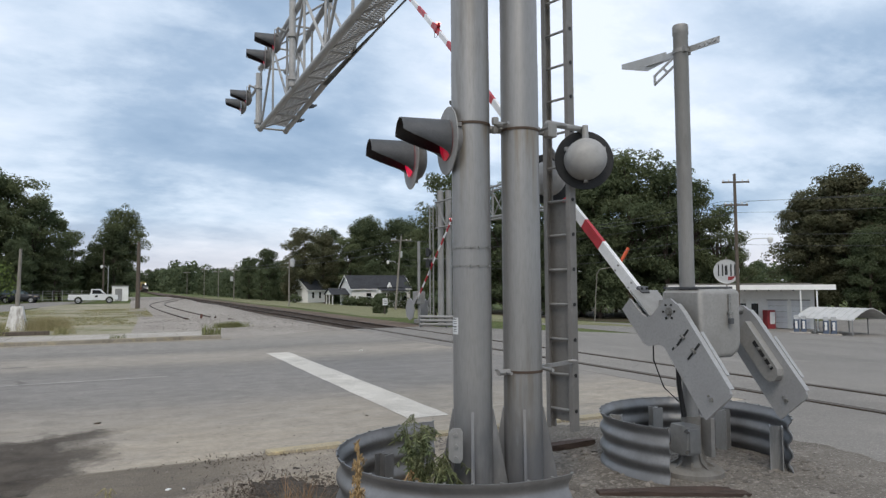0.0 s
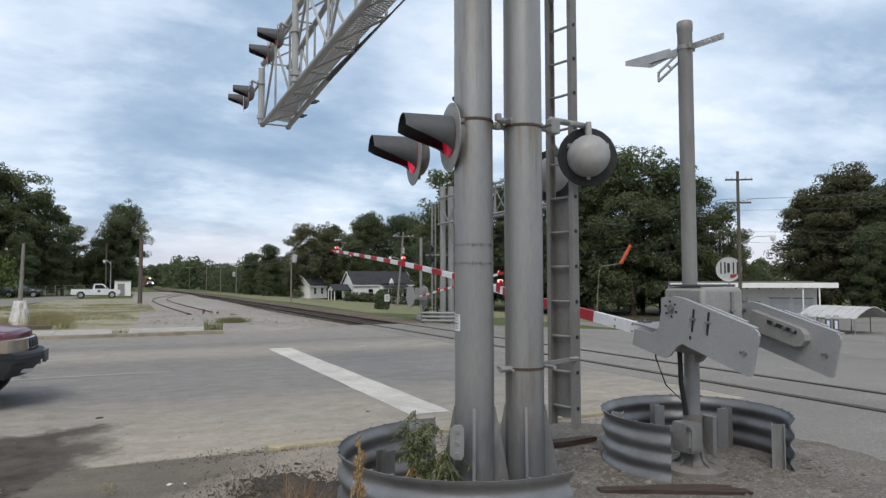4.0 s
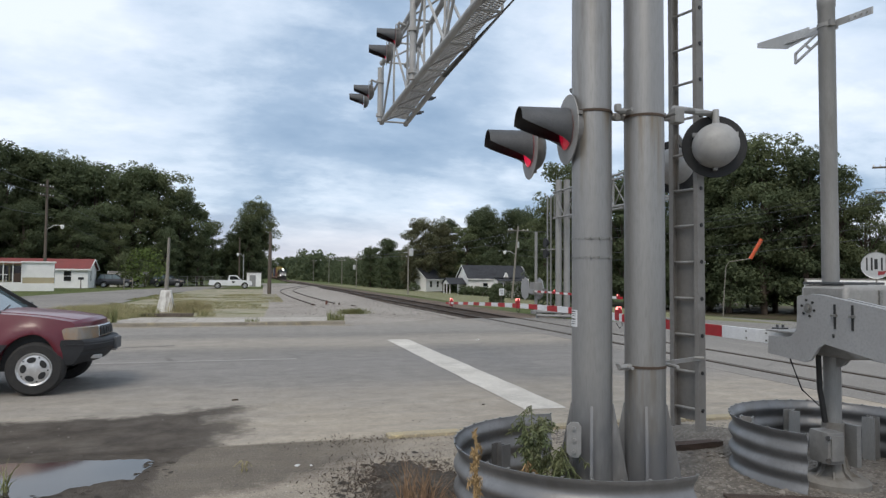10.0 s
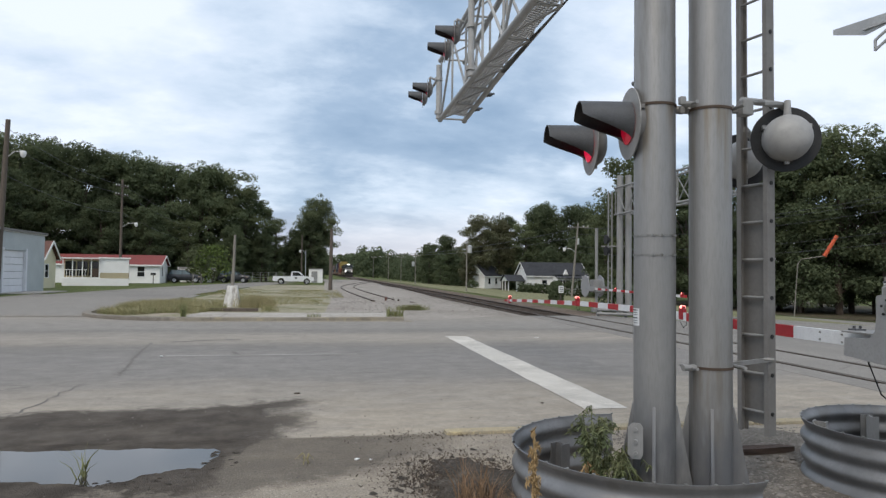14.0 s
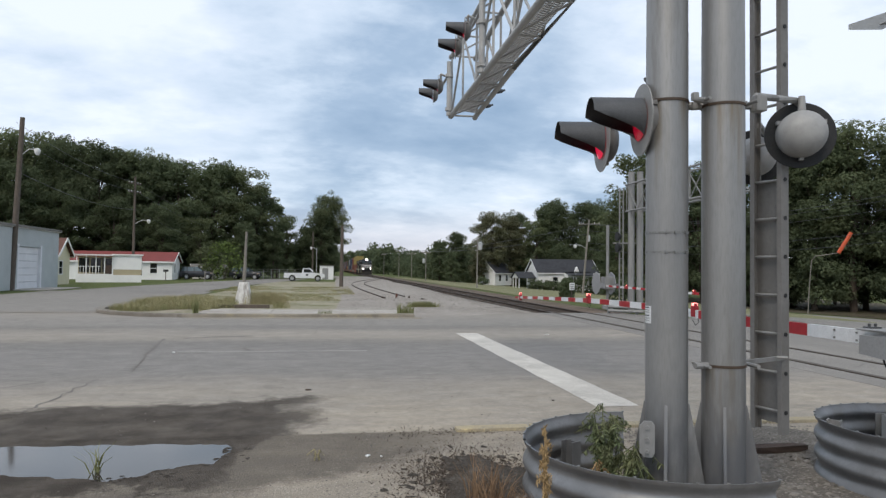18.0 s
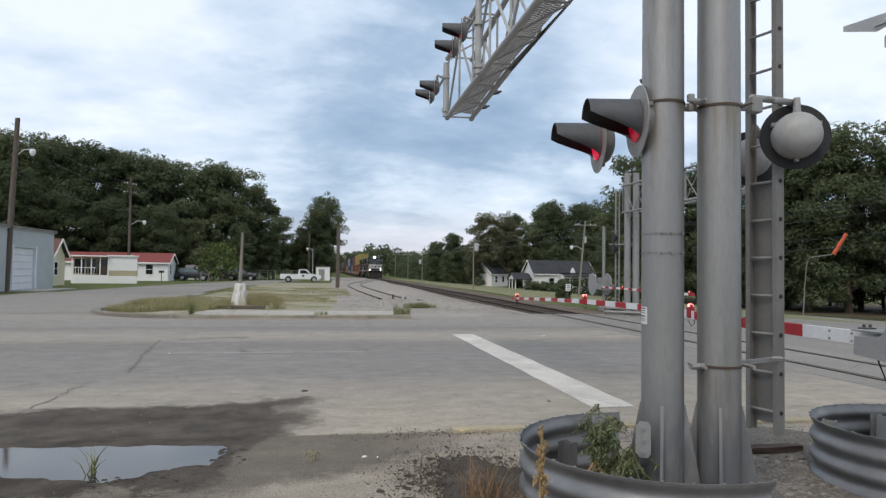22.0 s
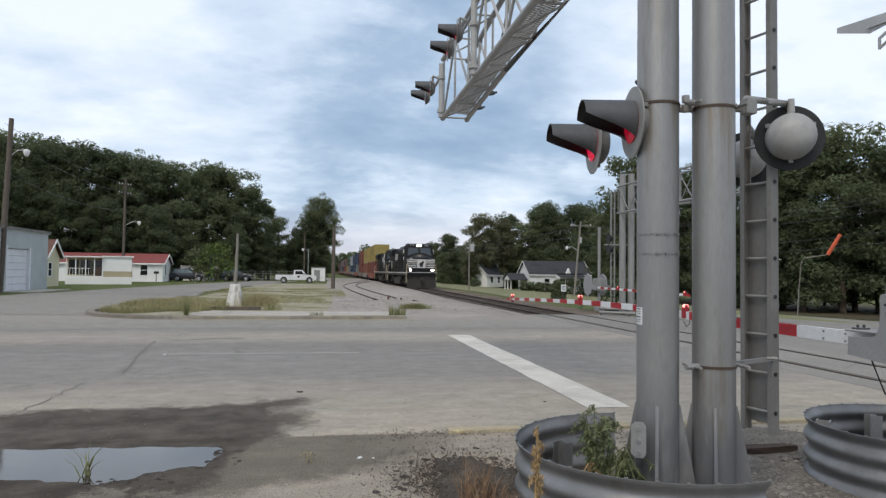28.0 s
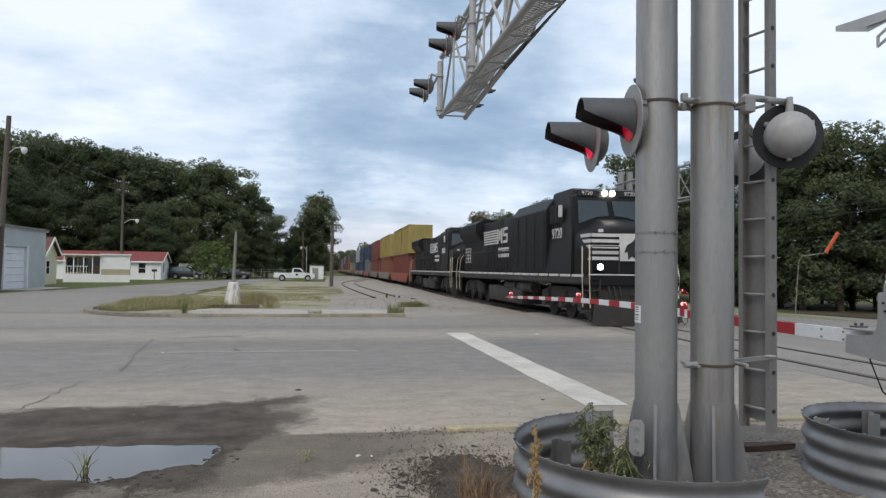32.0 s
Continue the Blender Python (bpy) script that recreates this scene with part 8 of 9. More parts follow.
for x, y, s, m_ in ((0.35, 6.15, 0.03, "white"), (0.47, 6.13, 0.02, "white"), (-3.05, 13.9, 0.05, "white"), (5.7, 17.2, 0.05, "white"), (-0.30, 9.55, 0.042, "bark"), (2.9, 8.5, 0.025, "bark")):
    bm = B()
    box(bm, (0, 0, 0), (s * 1.8, s, s * 0.4), bevel=s * 0.12)
    ob = part("scrap", bm, M[m_])
    ob.matrix_basis = pose(x, y, s * 0.25, 4, 5, rnd.uniform(0, 180))
    tagged(ob, "small crumpled scrap lying on the ground", "litter", "litter")

for x, y, h, m_ in ((3.0, 39.1, 0.10, "old_timber"), (3.85, 40.3, 0.26, "roof_red_stub"), (4.55, 39.8, 0.12, "old_timber"), (5.15, 37.9, 0.07, "old_timber")):
    if m_ not in M:
        M[m_] = mat("rusty red stump", (0.13, 0.065, 0.05), 0.85, 0, (0.12, 0.05, 0.04), 9, bump=0.3)
    bm = B()
    box(bm, (0, 0, h / 2), (0.11 + 0.2 * (h < 0.11), 0.10, h), bevel=0.02)
    for v in bm.verts:
        v.co += noise.noise_vector((v.co * 4) + Vector((x, y, 0))) * 0.03
    ob = part("stump", bm, M[m_])
    ob.matrix_basis = pose(x, y, -0.01, 4, -5, 40 * x)
    tagged(ob, "broken rusty stump among the crushed stone", "stump", "stumps")

# ---------------------------------------------------------------- buildings
M["wall_white"] = mat("white boards", (0.78, 0.78, 0.76), 0.6, 0, (0.70, 0.70, 0.68), 1.5, bump=0.05, stain=(0.50, 0.48, 0.44), stain_scale=0.5, stain_cover=0.62)
M["wall_blue"] = mat("grey-blue metal wall", (0.43, 0.465, 0.465), 0.6, 0, (0.37, 0.40, 0.405), 0.8, bump=0.05, stain=(0.33, 0.36, 0.36), stain_scale=0.4, stain_cover=0.6)
M["wall_yellow"] = mat("pale yellow wall", (0.64, 0.60, 0.42), 0.7, 0, (0.55, 0.51, 0.35), 1.0, bump=0.05)
M["wall_tan"] = mat("tan panel", (0.42, 0.37, 0.24), 0.7, 0, (0.36, 0.31, 0.2), 1.0, bump=0.05)
M["roof_dark"] = mat("dark shingles", (0.036, 0.038, 0.043), 0.9, 0, (0.054, 0.056, 0.062), 2.0, bump=0.4, fine=14, stain=(0.026, 0.027, 0.03), stain_scale=0.5, spec=0.2)
M["roof_red"] = mat("red metal roof", (0.20, 0.040, 0.035), 0.6, 0, (0.155, 0.036, 0.03), 1.2, bump=0.05, stain=(0.18, 0.06, 0.05), stain_scale=0.6, stain_cover=0.6)
M["roof_brown"] = mat("brown roof", (0.13, 0.06, 0.045), 0.8, 0, (0.09, 0.045, 0.035), 2, bump=0.2)
M["roof_grey"] = mat("weathered flat roof", (0.20, 0.19, 0.175), 0.85, 0, (0.12, 0.115, 0.105), 1.0, bump=0.2)
M["door_white"] = mat("white door", (0.70, 0.71, 0.73), 0.55, 0, (0.62, 0.63, 0.65), 1.5, bump=0.03)
M["machine_red"] = mat("red machine", (0.26, 0.03, 0.035), 0.45, 0, (0.20, 0.03, 0.03), 3)
M["pump_blue"] = mat("faded blue", (0.09, 0.12, 0.18), 0.5, 0, (0.07, 0.09, 0.13), 3)


def gable(name, at, rz, w, d, h, rise, wall, roof, label, over=0.3, windows=(), porch=None, group="houses"):
    """A house: w along its ridge (x), d deep (y), walls h high, roof rising by rise. windows: (face, along, z, w, h)."""
    ob = thing(name, at, label, "house", group, rz=rz)
    t = 0.14
    for nm, s, c in (("front_wall", (w, t, h), (0, -d / 2 + t / 2, h / 2)), ("back_wall", (w, t, h), (0, d / 2 - t / 2, h / 2))):
        bm = B()
        box(bm, c, s)
        part("wall", bm, M[wall], ob)
    for sx in (-1, 1):
        bm = B()
        slab(bm, [(-d / 2 + t, 0), (d / 2 - t, 0), (d / 2 - t, h), (0, h + rise - 0.06), (-d / 2 + t, h)], sx * (w / 2 - t), sx * w / 2, "x")
        part("gable_wall", bm, M[wall], ob)
    # boards
    for sy in (-1, 1):
        bm = B()
        L = math.hypot(d / 2 + over, rise * (d / 2 + over) / (d / 2))
        a = math.atan2(rise, d / 2)
        m_ = Matrix.Translation((0, sy * (d / 2 + over) / 2, h + rise - rise * (d / 2 + over) / d + 0.05)) @ Matrix.Rotation(-sy * a, 4, "X")
        box(bm, (0, 0, 0), (w + 2 * over, L, 0.10), m_)
        part("roof", bm, M[roof], ob)
        bm = B()
        zf = h - rise * over / (d / 2)
        box(bm, (0, sy * (d / 2 + over), zf), (w + 2 * over, 0.05, 0.18))
        part("fascia", bm, M["wall_white"], ob)
    for sx in (-1, 1):
        for sy in (-1, 1):
            bm = B()
            bar(bm, (sx * (w / 2 + over + 0.02), 0, h + rise + 0.02), (sx * (w / 2 + over + 0.02), sy * (d / 2 + over), h - rise * over / (d / 2) + 0.02), 0.05, 0.2)
            part("barge_board", bm, M["wall_white"], ob)
    for face, u, z, ww, hh in windows:
        m_ = {"f": Matrix.Translation((u, -d / 2 - 0.012, z)), "l": Matrix.Translation((-w / 2 - 0.012, u, z)) @ Matrix.Rotation(radians(-90), 4, "Z"), "r": Matrix.Translation((w / 2 + 0.012, u, z)) @ Matrix.Rotation(radians(90), 4, "Z")}[face]
        bm = B()
        for c, s in (((0, 0, hh / 2 + 0.04), (ww + 0.2, 0.06, 0.09)), ((0, 0, -hh / 2 - 0.04), (ww + 0.24, 0.1, 0.08)), ((-ww / 2 - 0.05, 0, 0), (0.1, 0.06, hh)), ((ww / 2 + 0.05, 0, 0), (0.1, 0.06, hh)), ((0, 0, 0), (ww, 0.04, 0.05))):
            box(bm, c, s, m_)
        wf = part("window", bm, M["wall_white"], ob, "white framed window")
        bm = B()
        box(bm, (0, 0.012, 0), (ww, 0.03, hh), m_)
        part("pane", bm, M["glass"], wf)
    return ob


# white house with a porch
wh = gable("white_house", (41.6, 117.5, land(40)), 0, 11.2, 7.0, 3.3, 2.3, "wall_white", "roof_dark", "white boarded house with a dark shingle roof and porch",
           windows=(("f", -2.4, 1.8, 0.9, 1.3), ("f", 1.7, 1.8, 1.6, 1.3), ("f", 4.4, 1.8, 1.0, 1.4), ("l", -1.5, 1.8, 0.9, 1.3), ("r", 0, 1.8, 0.9, 1.3)))
bm = B()
slab(bm, [(0.9, 3.0), (2.1, 3.0), (1.5, 4.35)], -3.95, -3.3, "y")
part("dormer", bm, M["wall_white"], wh, "small white front gable")
bm = B()
box(bm, (1.6, 0.5, 5.25), (0.5, 0.5, 0.7))
part("chimney", bm, M["roof_brown"], wh)
bm = B()
box(bm, (0.0, -4.5, 1.5), (1.6, 2.0, 3.0), bevel=0.01)
part("front_bay", bm, M["wall_white"], wh, "white front room")
for sy, nm in ((-1, 0), (1, 1)):
    bm = B()
    bar(bm, (1.6, -4.5, 3.32 + 0.1 * sy), (1.6, -4.5 + sy * 1.35, 3.15 + 0.3 * sy), 4.9, 0.08)
    part("roof", bm, M["roof_dark"], wh)
for k in range(3):
    bm = B()
    box(bm, (-0.52 + 0.52 * k, -5.52, 1.85), (0.34, 0.06, 1.3))
    part("window", bm, M["glass"], wh)
# porch on the gable end
for y in (-1.9, 0.2, 2.1):
    bm = B()
    box(bm, (-8.6, y, 1.12), (0.16, 0.16, 2.24))
    part("porch_post", bm, M["wall_white"], wh)
bm = B()
box(bm, (-7.2, 0.1, 0.12), (3.2, 4.6, 0.24))
part("porch_floor", bm, M["concrete"], wh)
for sy in (-1, 1):
    bm = B()
    bar(bm, (-7.3, 0.1, 3.3), (-7.3, 0.1 + sy * 2.7, 2.2), 3.3, 0.1)
    part("porch_roof", bm, M["roof_dark"], wh)
bm = B()
slab(bm, [(-2.3, 2.2), (2.5, 2.2), (0.1, 3.2)], -8.72, -8.62, "x")
part("porch_gable", bm, M["wall_white"], wh)
gable("white_cottage", (33.6, 136.5, land(33)), 38, 5.6, 4.8, 2.7, 2.1, "wall_white", "roof_dark", "small white cottage with a dark pitched roof", windows=(("f", -1.2, 1.5, 0.7, 1.2), ("f", 1.1, 1.5, 0.7, 1.2), ("r", 0.5, 1.5, 0.7, 1.2), ("l", 0.5, 1.5, 0.7, 1.2)))

# houses across the side street
gable("red_roofed_house", (-26.4, 92.2, 0), 4, 12.2, 6.4, 2.35, 1.15, "wall_white", "roof_red", "low white house under a red metal roof", windows=(("f", 3.9, 1.45, 0.8, 1.2), ("r", -1.2, 1.5, 0.8, 1.2), ("f", -2, 1.45, 0.8, 1.2)))
gable("yellow_house", (-27.5, 63.8, 0), 0, 8.0, 2.9, 2.75, 1.3, "wall_yellow", "roof_brown", "small pale yellow house with a brown roof", windows=(("r", -0.6, 1.5, 0.7, 1.1),))
gable("white_shed", (-17.6, 101.0, 0), 8, 4.4, 2.6, 1.75, 0.3, "wall_white", "roof_grey", "small white shed half hidden behind a bush", windows=(("f", 1.2, 1.0, 0.7, 0.7),))
mh = thing("mobile_home", (-22.9, 75.6, 0), "white and tan mobile home with a railed porch", "house", "houses", rz=16)
for nm, c, s, m_ in (("upper_wall", (1.35, 0, 2.05), (2.7, 3.0, 1.5), "wall_white"), ("lower_wall", (1.35, 0, 1.05), (2.7, 3.0, 0.6), "wall_tan"), ("skirting", (-0.35, -0.1, 0.36), (6.1, 3.1, 0.76), "wall_white"), ("roof", (1.35, 0, 2.86), (3.0, 3.3, 0.14), "wall_white"), ("porch_back", (-1.7, 0.9, 1.7), (3.3, 0.12, 2.0), "wall_tan"), ("porch_floor", (-1.7, -0.4, 0.78), (3.4, 2.4, 0.1), "wall_white"), ("porch_roof", (-1.75, -0.4, 2.8), (3.5, 2.9, 0.12), "wall_white")):
    bm = B()
    box(bm, c, s, bevel=0.02)
    part(nm, bm, M[m_], mh)
for x in (-3.35, -2.5, -1.6, -0.8, -0.06):
    bm = B()
    box(bm, (x, -1.55, 1.75), (0.10, 0.10, 2.0))
    part("porch_post", bm, M["wall_white"], mh)
bm = B()
box(bm, (-0.45, -1.55, 1.30), (0.7, 0.06, 0.9))
part("lattice", bm, M["old_timber"], mh, "dark porch railing")
bm = B()
for k in range(8):
    bar(bm, (-3.3 + 0.28 * k, -1.5, 0.85), (-3.3 + 0.28 * k, -1.5, 1.6), 0.04, 0.04)
bar(bm, (-3.4, -1.5, 1.62), (-1.2, -1.5, 1.62), 0.06, 0.06)
part("railing", bm, M["wall_white"], mh, "white porch railing")
# Wide dark panes also stand in for the shade inside the porch.
for x in (-2.8, -1.7, -0.6):
    bm = B()
    box(bm, (x, 0.83, 1.75), (0.95, 0.04, 1.5))
    part("window", bm, M["glass"], mh)
bm = B()
box(bm, (2.72, -0.5, 1.6), (0.05, 0.8, 1.9))
part("door", bm, M["glass"], mh)

garage = thing("garage_building", (-27.5, 47.0, 0), "grey-blue metal garage with a white roller door", "building")
gx = 6.4
for y0, y1, z0, z1 in ((-12, 2.25, 0, 4.25), (5.75, 8.95, 0, 4.25), (2.25, 5.75, 2.95, 4.25)):
    bm = B()
    box(bm, (gx, (y0 + y1) / 2, (z0 + z1) / 2), (0.25, y1 - y0, z1 - z0))
    part("front_wall", bm, M["wall_blue"], garage)
bm = B()
box(bm, (-0.1, 8.85, 2.12), (12.9, 0.2, 4.24))
part("side_wall", bm, M["wall_blue"], garage)
bm = B()
box(bm, (0, -1.5, 4.33), (13.4, 21.2, 0.16))
part("roof", bm, M["roof_grey"], garage)
bm = B()
box(bm, (gx + 0.16, -1.5, 4.31), (0.12, 21.3, 0.2))
part("roof_edge", bm, M["wall_white"], garage, "pale roof edging")
for k in range(6):
    bm = B()
    box(bm, (gx - 0.04, 4.0, 0.25 + 0.49 * k), (0.06, 3.3, 0.47), bevel=0.012)
    part("door_panel", bm, M["door_white"], garage, "white roller door panel")
for yy in (2.2, 5.8):
    bm = B()
    box(bm, (gx + 0.06, yy, 1.55), (0.2, 0.22, 3.1))
    part("door_frame", bm, M["door_white"], garage)
bm = B()
box(bm, (-20.0, 51.3, 0.02), (2.6, 6.0, 0.06))
tagged(part("pavement_apron", bm, M["concrete"]), "short concrete apron before the garage", "pavement", kind="structure")

# old filling station beyond the track, its front turned to the crossing
SX, SY, SR = 62.9, 45.1, 36
st = thing("filling_station", (SX, SY, land(SX)), "white old filling station with a long flat canopy", "building", rz=SR)
doors = ((0.45, 2.1), (2.5, 4.3))
for y0, y1, z0, z1 in ((0.0, 0.45, 0, 4.1), (2.1, 2.5, 0, 4.1), (4.3, 14.5, 0, 4.1), (0.45, 2.1, 2.9, 4.1), (2.5, 4.3, 2.9, 4.1)):
    bm = B()
    box(bm, (0.1, (y0 + y1) / 2, (z0 + z1) / 2), (0.25, y1 - y0, z1 - z0))
    part("front_wall", bm, M["wall_white"], st)
for y in (0.11, 14.4):
    bm = B()
    box(bm, (4.1, y, 2.0), (7.7, 0.2, 4.0))
    part("side_wall", bm, M["wall_white"], st)
bm = B()
box(bm, (3.9, 7.3, 4.44), (8.4, 14.2, 0.45))
part("roof", bm, M["roof_grey"], st, "weathered flat roof")
for y0, y1 in doors:
    for k in range(5):
        bm = B()
        box(bm, (0.14, (y0 + y1) / 2, 0.30 + 0.575 * k), (0.08, y1 - y0, 0.55), bevel=0.015)
        part("garage_door_panel", bm, M["door_white"], st)
    bm = B()
    box(bm, (0.0, (y0 + y1) / 2, 2.93), (0.1, y1 - y0 + 0.2, 0.08))
    part("door_lintel", bm, M["roof_grey"], st)
for y, w_, z, h_, m_ in ((5.5, 0.75, 1.35, 2.5, "glass"), (6.65, 0.7, 1.65, 1.9, "glass"), (8.3, 1.7, 1.7, 1.5, "glass"), (10.6, 1.7, 1.7, 1.5, "glass")):
    bm = B()
    box(bm, (-0.04, y, z), (0.05, w_, h_))
    fr = part("window", bm, M[m_], st)
    bm = B()
    for s in (-1, 1):
        box(bm, (-0.05, y + s * w_ / 2, z), (0.09, 0.09, h_ + 0.1))
    box(bm, (-0.05, y, z + h_ / 2), (0.09, w_, 0.09))
    part("frame", bm, M["wall_white"], fr)
bm = B()
box(bm, (-1.75, 5.9, 4.24), (3.7, 15.4, 0.50), bevel=0.02)
part("canopy", bm, M["wall_white"], st, "white flat canopy with a deep edge")
bm = B()
box(bm, (-1.5, 6.4, 4.53), (3.0, 14.2, 0.07))
part("canopy_roofing", bm, M["roof_grey"], st, "dark roofing felt")
for x, y in ((-3.4, 1.2), (-3.4, -0.2), (-3.4, 7.0), (-3.4, 12.5)):
    bm = B()
    rod(bm, (x, y, 0), (x, y, 4.0), 0.075, n=10)
    part("canopy_post", bm, M["wall_white"], st)
for k in range(5):
    bm = B()
    lathe(bm, [(0, 0.0), (0.12, 0.0), (0.05, 0.14), (0, 0.14)], 10, Matrix.Translation((-3.0, 1.8 + 1.1 * k, 3.86)))
    part("canopy_lamp", bm, M["galv"], st)


def before(u, v):
    """A spot v along the station's front and u before it."""
    a = radians(SR)
    return SX - u * math.cos(a) - v * math.sin(a), SY - u * math.sin(a) + v * math.cos(a)


vm = thing("vending_machine", (*before(0.85, 4.15), land(64)), "faded red vending machine beside the door", "vending machine", rz=SR + 38)
bm = B()
box(bm, (0, 0, 0.95), (0.8, 0.9, 1.9), bevel=0.04)
part("cabinet", bm, M["machine_red"], vm)
bm = B()
box(bm, (-0.41, -0.1, 1.1), (0.03, 0.55, 1.2))
part("front_panel", bm, M["white"], vm, "pale front panel")
bn = thing("picnic_table", (*before(2.2, 6.3), land(62)), "dark weathered picnic table", "table", rz=SR)
bm = B()
box(bm, (0, 0, 0.74), (0.8, 2.0, 0.06))
part("tabletop", bm, M["old_timber"], bn)
for x in (-0.65, 0.65):
    bm = B()
    box(bm, (x, 0, 0.45), (0.26, 2.0, 0.05))
    part("bench", bm, M["old_timber"], bn)
for y in (-0.7, 0.7):
    bm = B()
    bar(bm, (-0.7, y, 0), (0.3, y, 0.72), 0.07, 0.07)
    bar(bm, (0.7, y, 0), (-0.3, y, 0.72), 0.07, 0.07)
    part("legs", bm, M["old_timber"], bn)
for x, y in ((56.3, 41.9), (56.0, 38.8)):
    pu = thing("fuel_pump", (x, y, land(x)), "old white and blue fuel pumps on a low island", "fuel pump", "fuel pumps", rz=SR)
    for sy in (-0.30, 0.30):
        bm = B()
        box(bm, (0, sy, 0.70), (0.5, 0.46, 1.16), bevel=0.03)
        cb = part("cabinet", bm, M["pump_blue"], pu, "faded blue cabinet")
        bm = B()
        box(bm, (0, sy, 1.42), (0.46, 0.42, 0.42), bevel=0.04)
        part("dial_head", bm, M["alu"], cb, "pale dial head")
        bm = B()
        box(bm, (-0.255, sy, 0.78), (0.02, 0.2, 0.7))
        part("door_panel", bm, M["white"], cb)
        bm = B()
        tube(bm, [(-0.25, sy + 0.2, 1.3), (-0.42, sy + 0.24, 0.7), (-0.35, sy + 0.2, 0.35), (-0.26, sy + 0.1, 0.9)], 0.022, 6)
        part("hose", bm, M["cable"], cb)
    bm = B()
    box(bm, (0, 0, 0.06), (0.9, 1.8, 0.14), bevel=0.03)
    part("island", bm, M["concrete"], pu)
bl = thing("bollard", (58.2, 41.8, land(58)), "short white painted bollard", "bollard")
bm = B()
lathe(bm, [(0.1, 0), (0.1, 1.05), (0.06, 1.12), (0, 1.13)], 14)
part("post", bm, M["white"], bl, "", True)
cpt = thing("carport", (58.7, 39.6, land(61)), "white metal carport on thin posts", "carport", rz=-4)
bm = B()
for k in range(9):
    f0, f1 = k / 9, (k + 1) / 9
    def cz(f):
        return 1.42 + 1.0 * (1 - abs(2 * f - 1) ** 1.5)
    for x0 in (0,):
        vs_ = [bm.verts.new(p) for p in ((-2.3 + 4.6 * f0, -2.95, cz(f0)), (-2.3 + 4.6 * f1, -2.95, cz(f1)), (-2.3 + 4.6 * f1, 2.9, cz(f1)), (-2.3 + 4.6 * f0, 2.9, cz(f0)))]
        bm.faces.new(vs_)
bmesh.ops.remove_doubles(bm, verts=bm.verts[:], dist=0.001)
r = bmesh.ops.extrude_face_region(bm, geom=bm.faces[:])
bmesh.ops.translate(bm, vec=(0, 0, -0.05), verts=[v for v in r["geom"] if isinstance(v, bmesh.types.BMVert)])
bmesh.ops.recalc_face_normals(bm, faces=bm.faces[:])
M["sheet_roof"] = mat("weathered white sheet", (0.50, 0.50, 0.49), 0.55, 0, (0.38, 0.38, 0.37), 1.5, bump=0.05, stain=(0.27, 0.265, 0.25), stain_scale=0.9, stain_cover=0.6)
cr = part("roof", bm, M["sheet_roof"], cpt, "curved pale sheet roof")
for k in range(10):
    bm = B()
    y = -2.88 + 0.635 * k
    tube(bm, [(-2.3 + 4.6 * f / 9, y, cz(f / 9) + 0.012) for f in range(10)], 0.022, 4)
    part("rib", bm, M["sheet_roof"], cr)
for x in (-2.2, 2.2):
    for y in (-2.8, -0.95, 0.9, 2.75):
        bm = B()
        bar(bm, (x, y, -0.12), (x, y, 1.5), 0.07, 0.07)
        part("post", bm, M["galv"], cpt)
sg = thing("round_sign", (46.3, 41.2, land(46)), "round weathered sign with faded black and red shapes on a pole", "sign")
bm = B()
rod(bm, (0, 0, 0), (0, 0, 6.2), 0.06, n=8)
part("pole", bm, M["grey_pole"], sg)
Rm = Matrix.Translation((0, 0, 5.0)) @ Matrix.Rotation(radians(-48), 4, "Z") @ Matrix.Rotation(radians(90), 4, "X")
bm = B()
lathe(bm, [(0, 0.0), (0.98, 0.0), (1.04, -0.04), (1.04, 0.10), (0.98, 0.06), (0, 0.06)], 32, Rm)
disc = part("sign_disc", bm, M["alu"], sg, "weathered grey disc with a rim")
bm = B()
for k, (u, w_) in enumerate(((-0.62, 0.10), (-0.30, 0.12), (-0.02, 0.22), (0.36, 0.12), (0.66, 0.10))):
    box(bm, (u, 0.1, 0.062), (w_, 1.0 if k != 2 else 0.8, 0.02), Rm)
part("sign_bars", bm, M["black"], disc, "upright dark bars")["kind"] = "stuff"
bm = B()
slab(bm, [(0.1, -0.78), (0.45, -0.72), (0.72, -0.42), (0.1, -0.46)], 0.052, 0.072, "z")
bmesh.ops.transform(bm, matrix=Rm, verts=bm.verts[:])
part("sign_band", bm, M["machine_red"], disc, "faded red band")

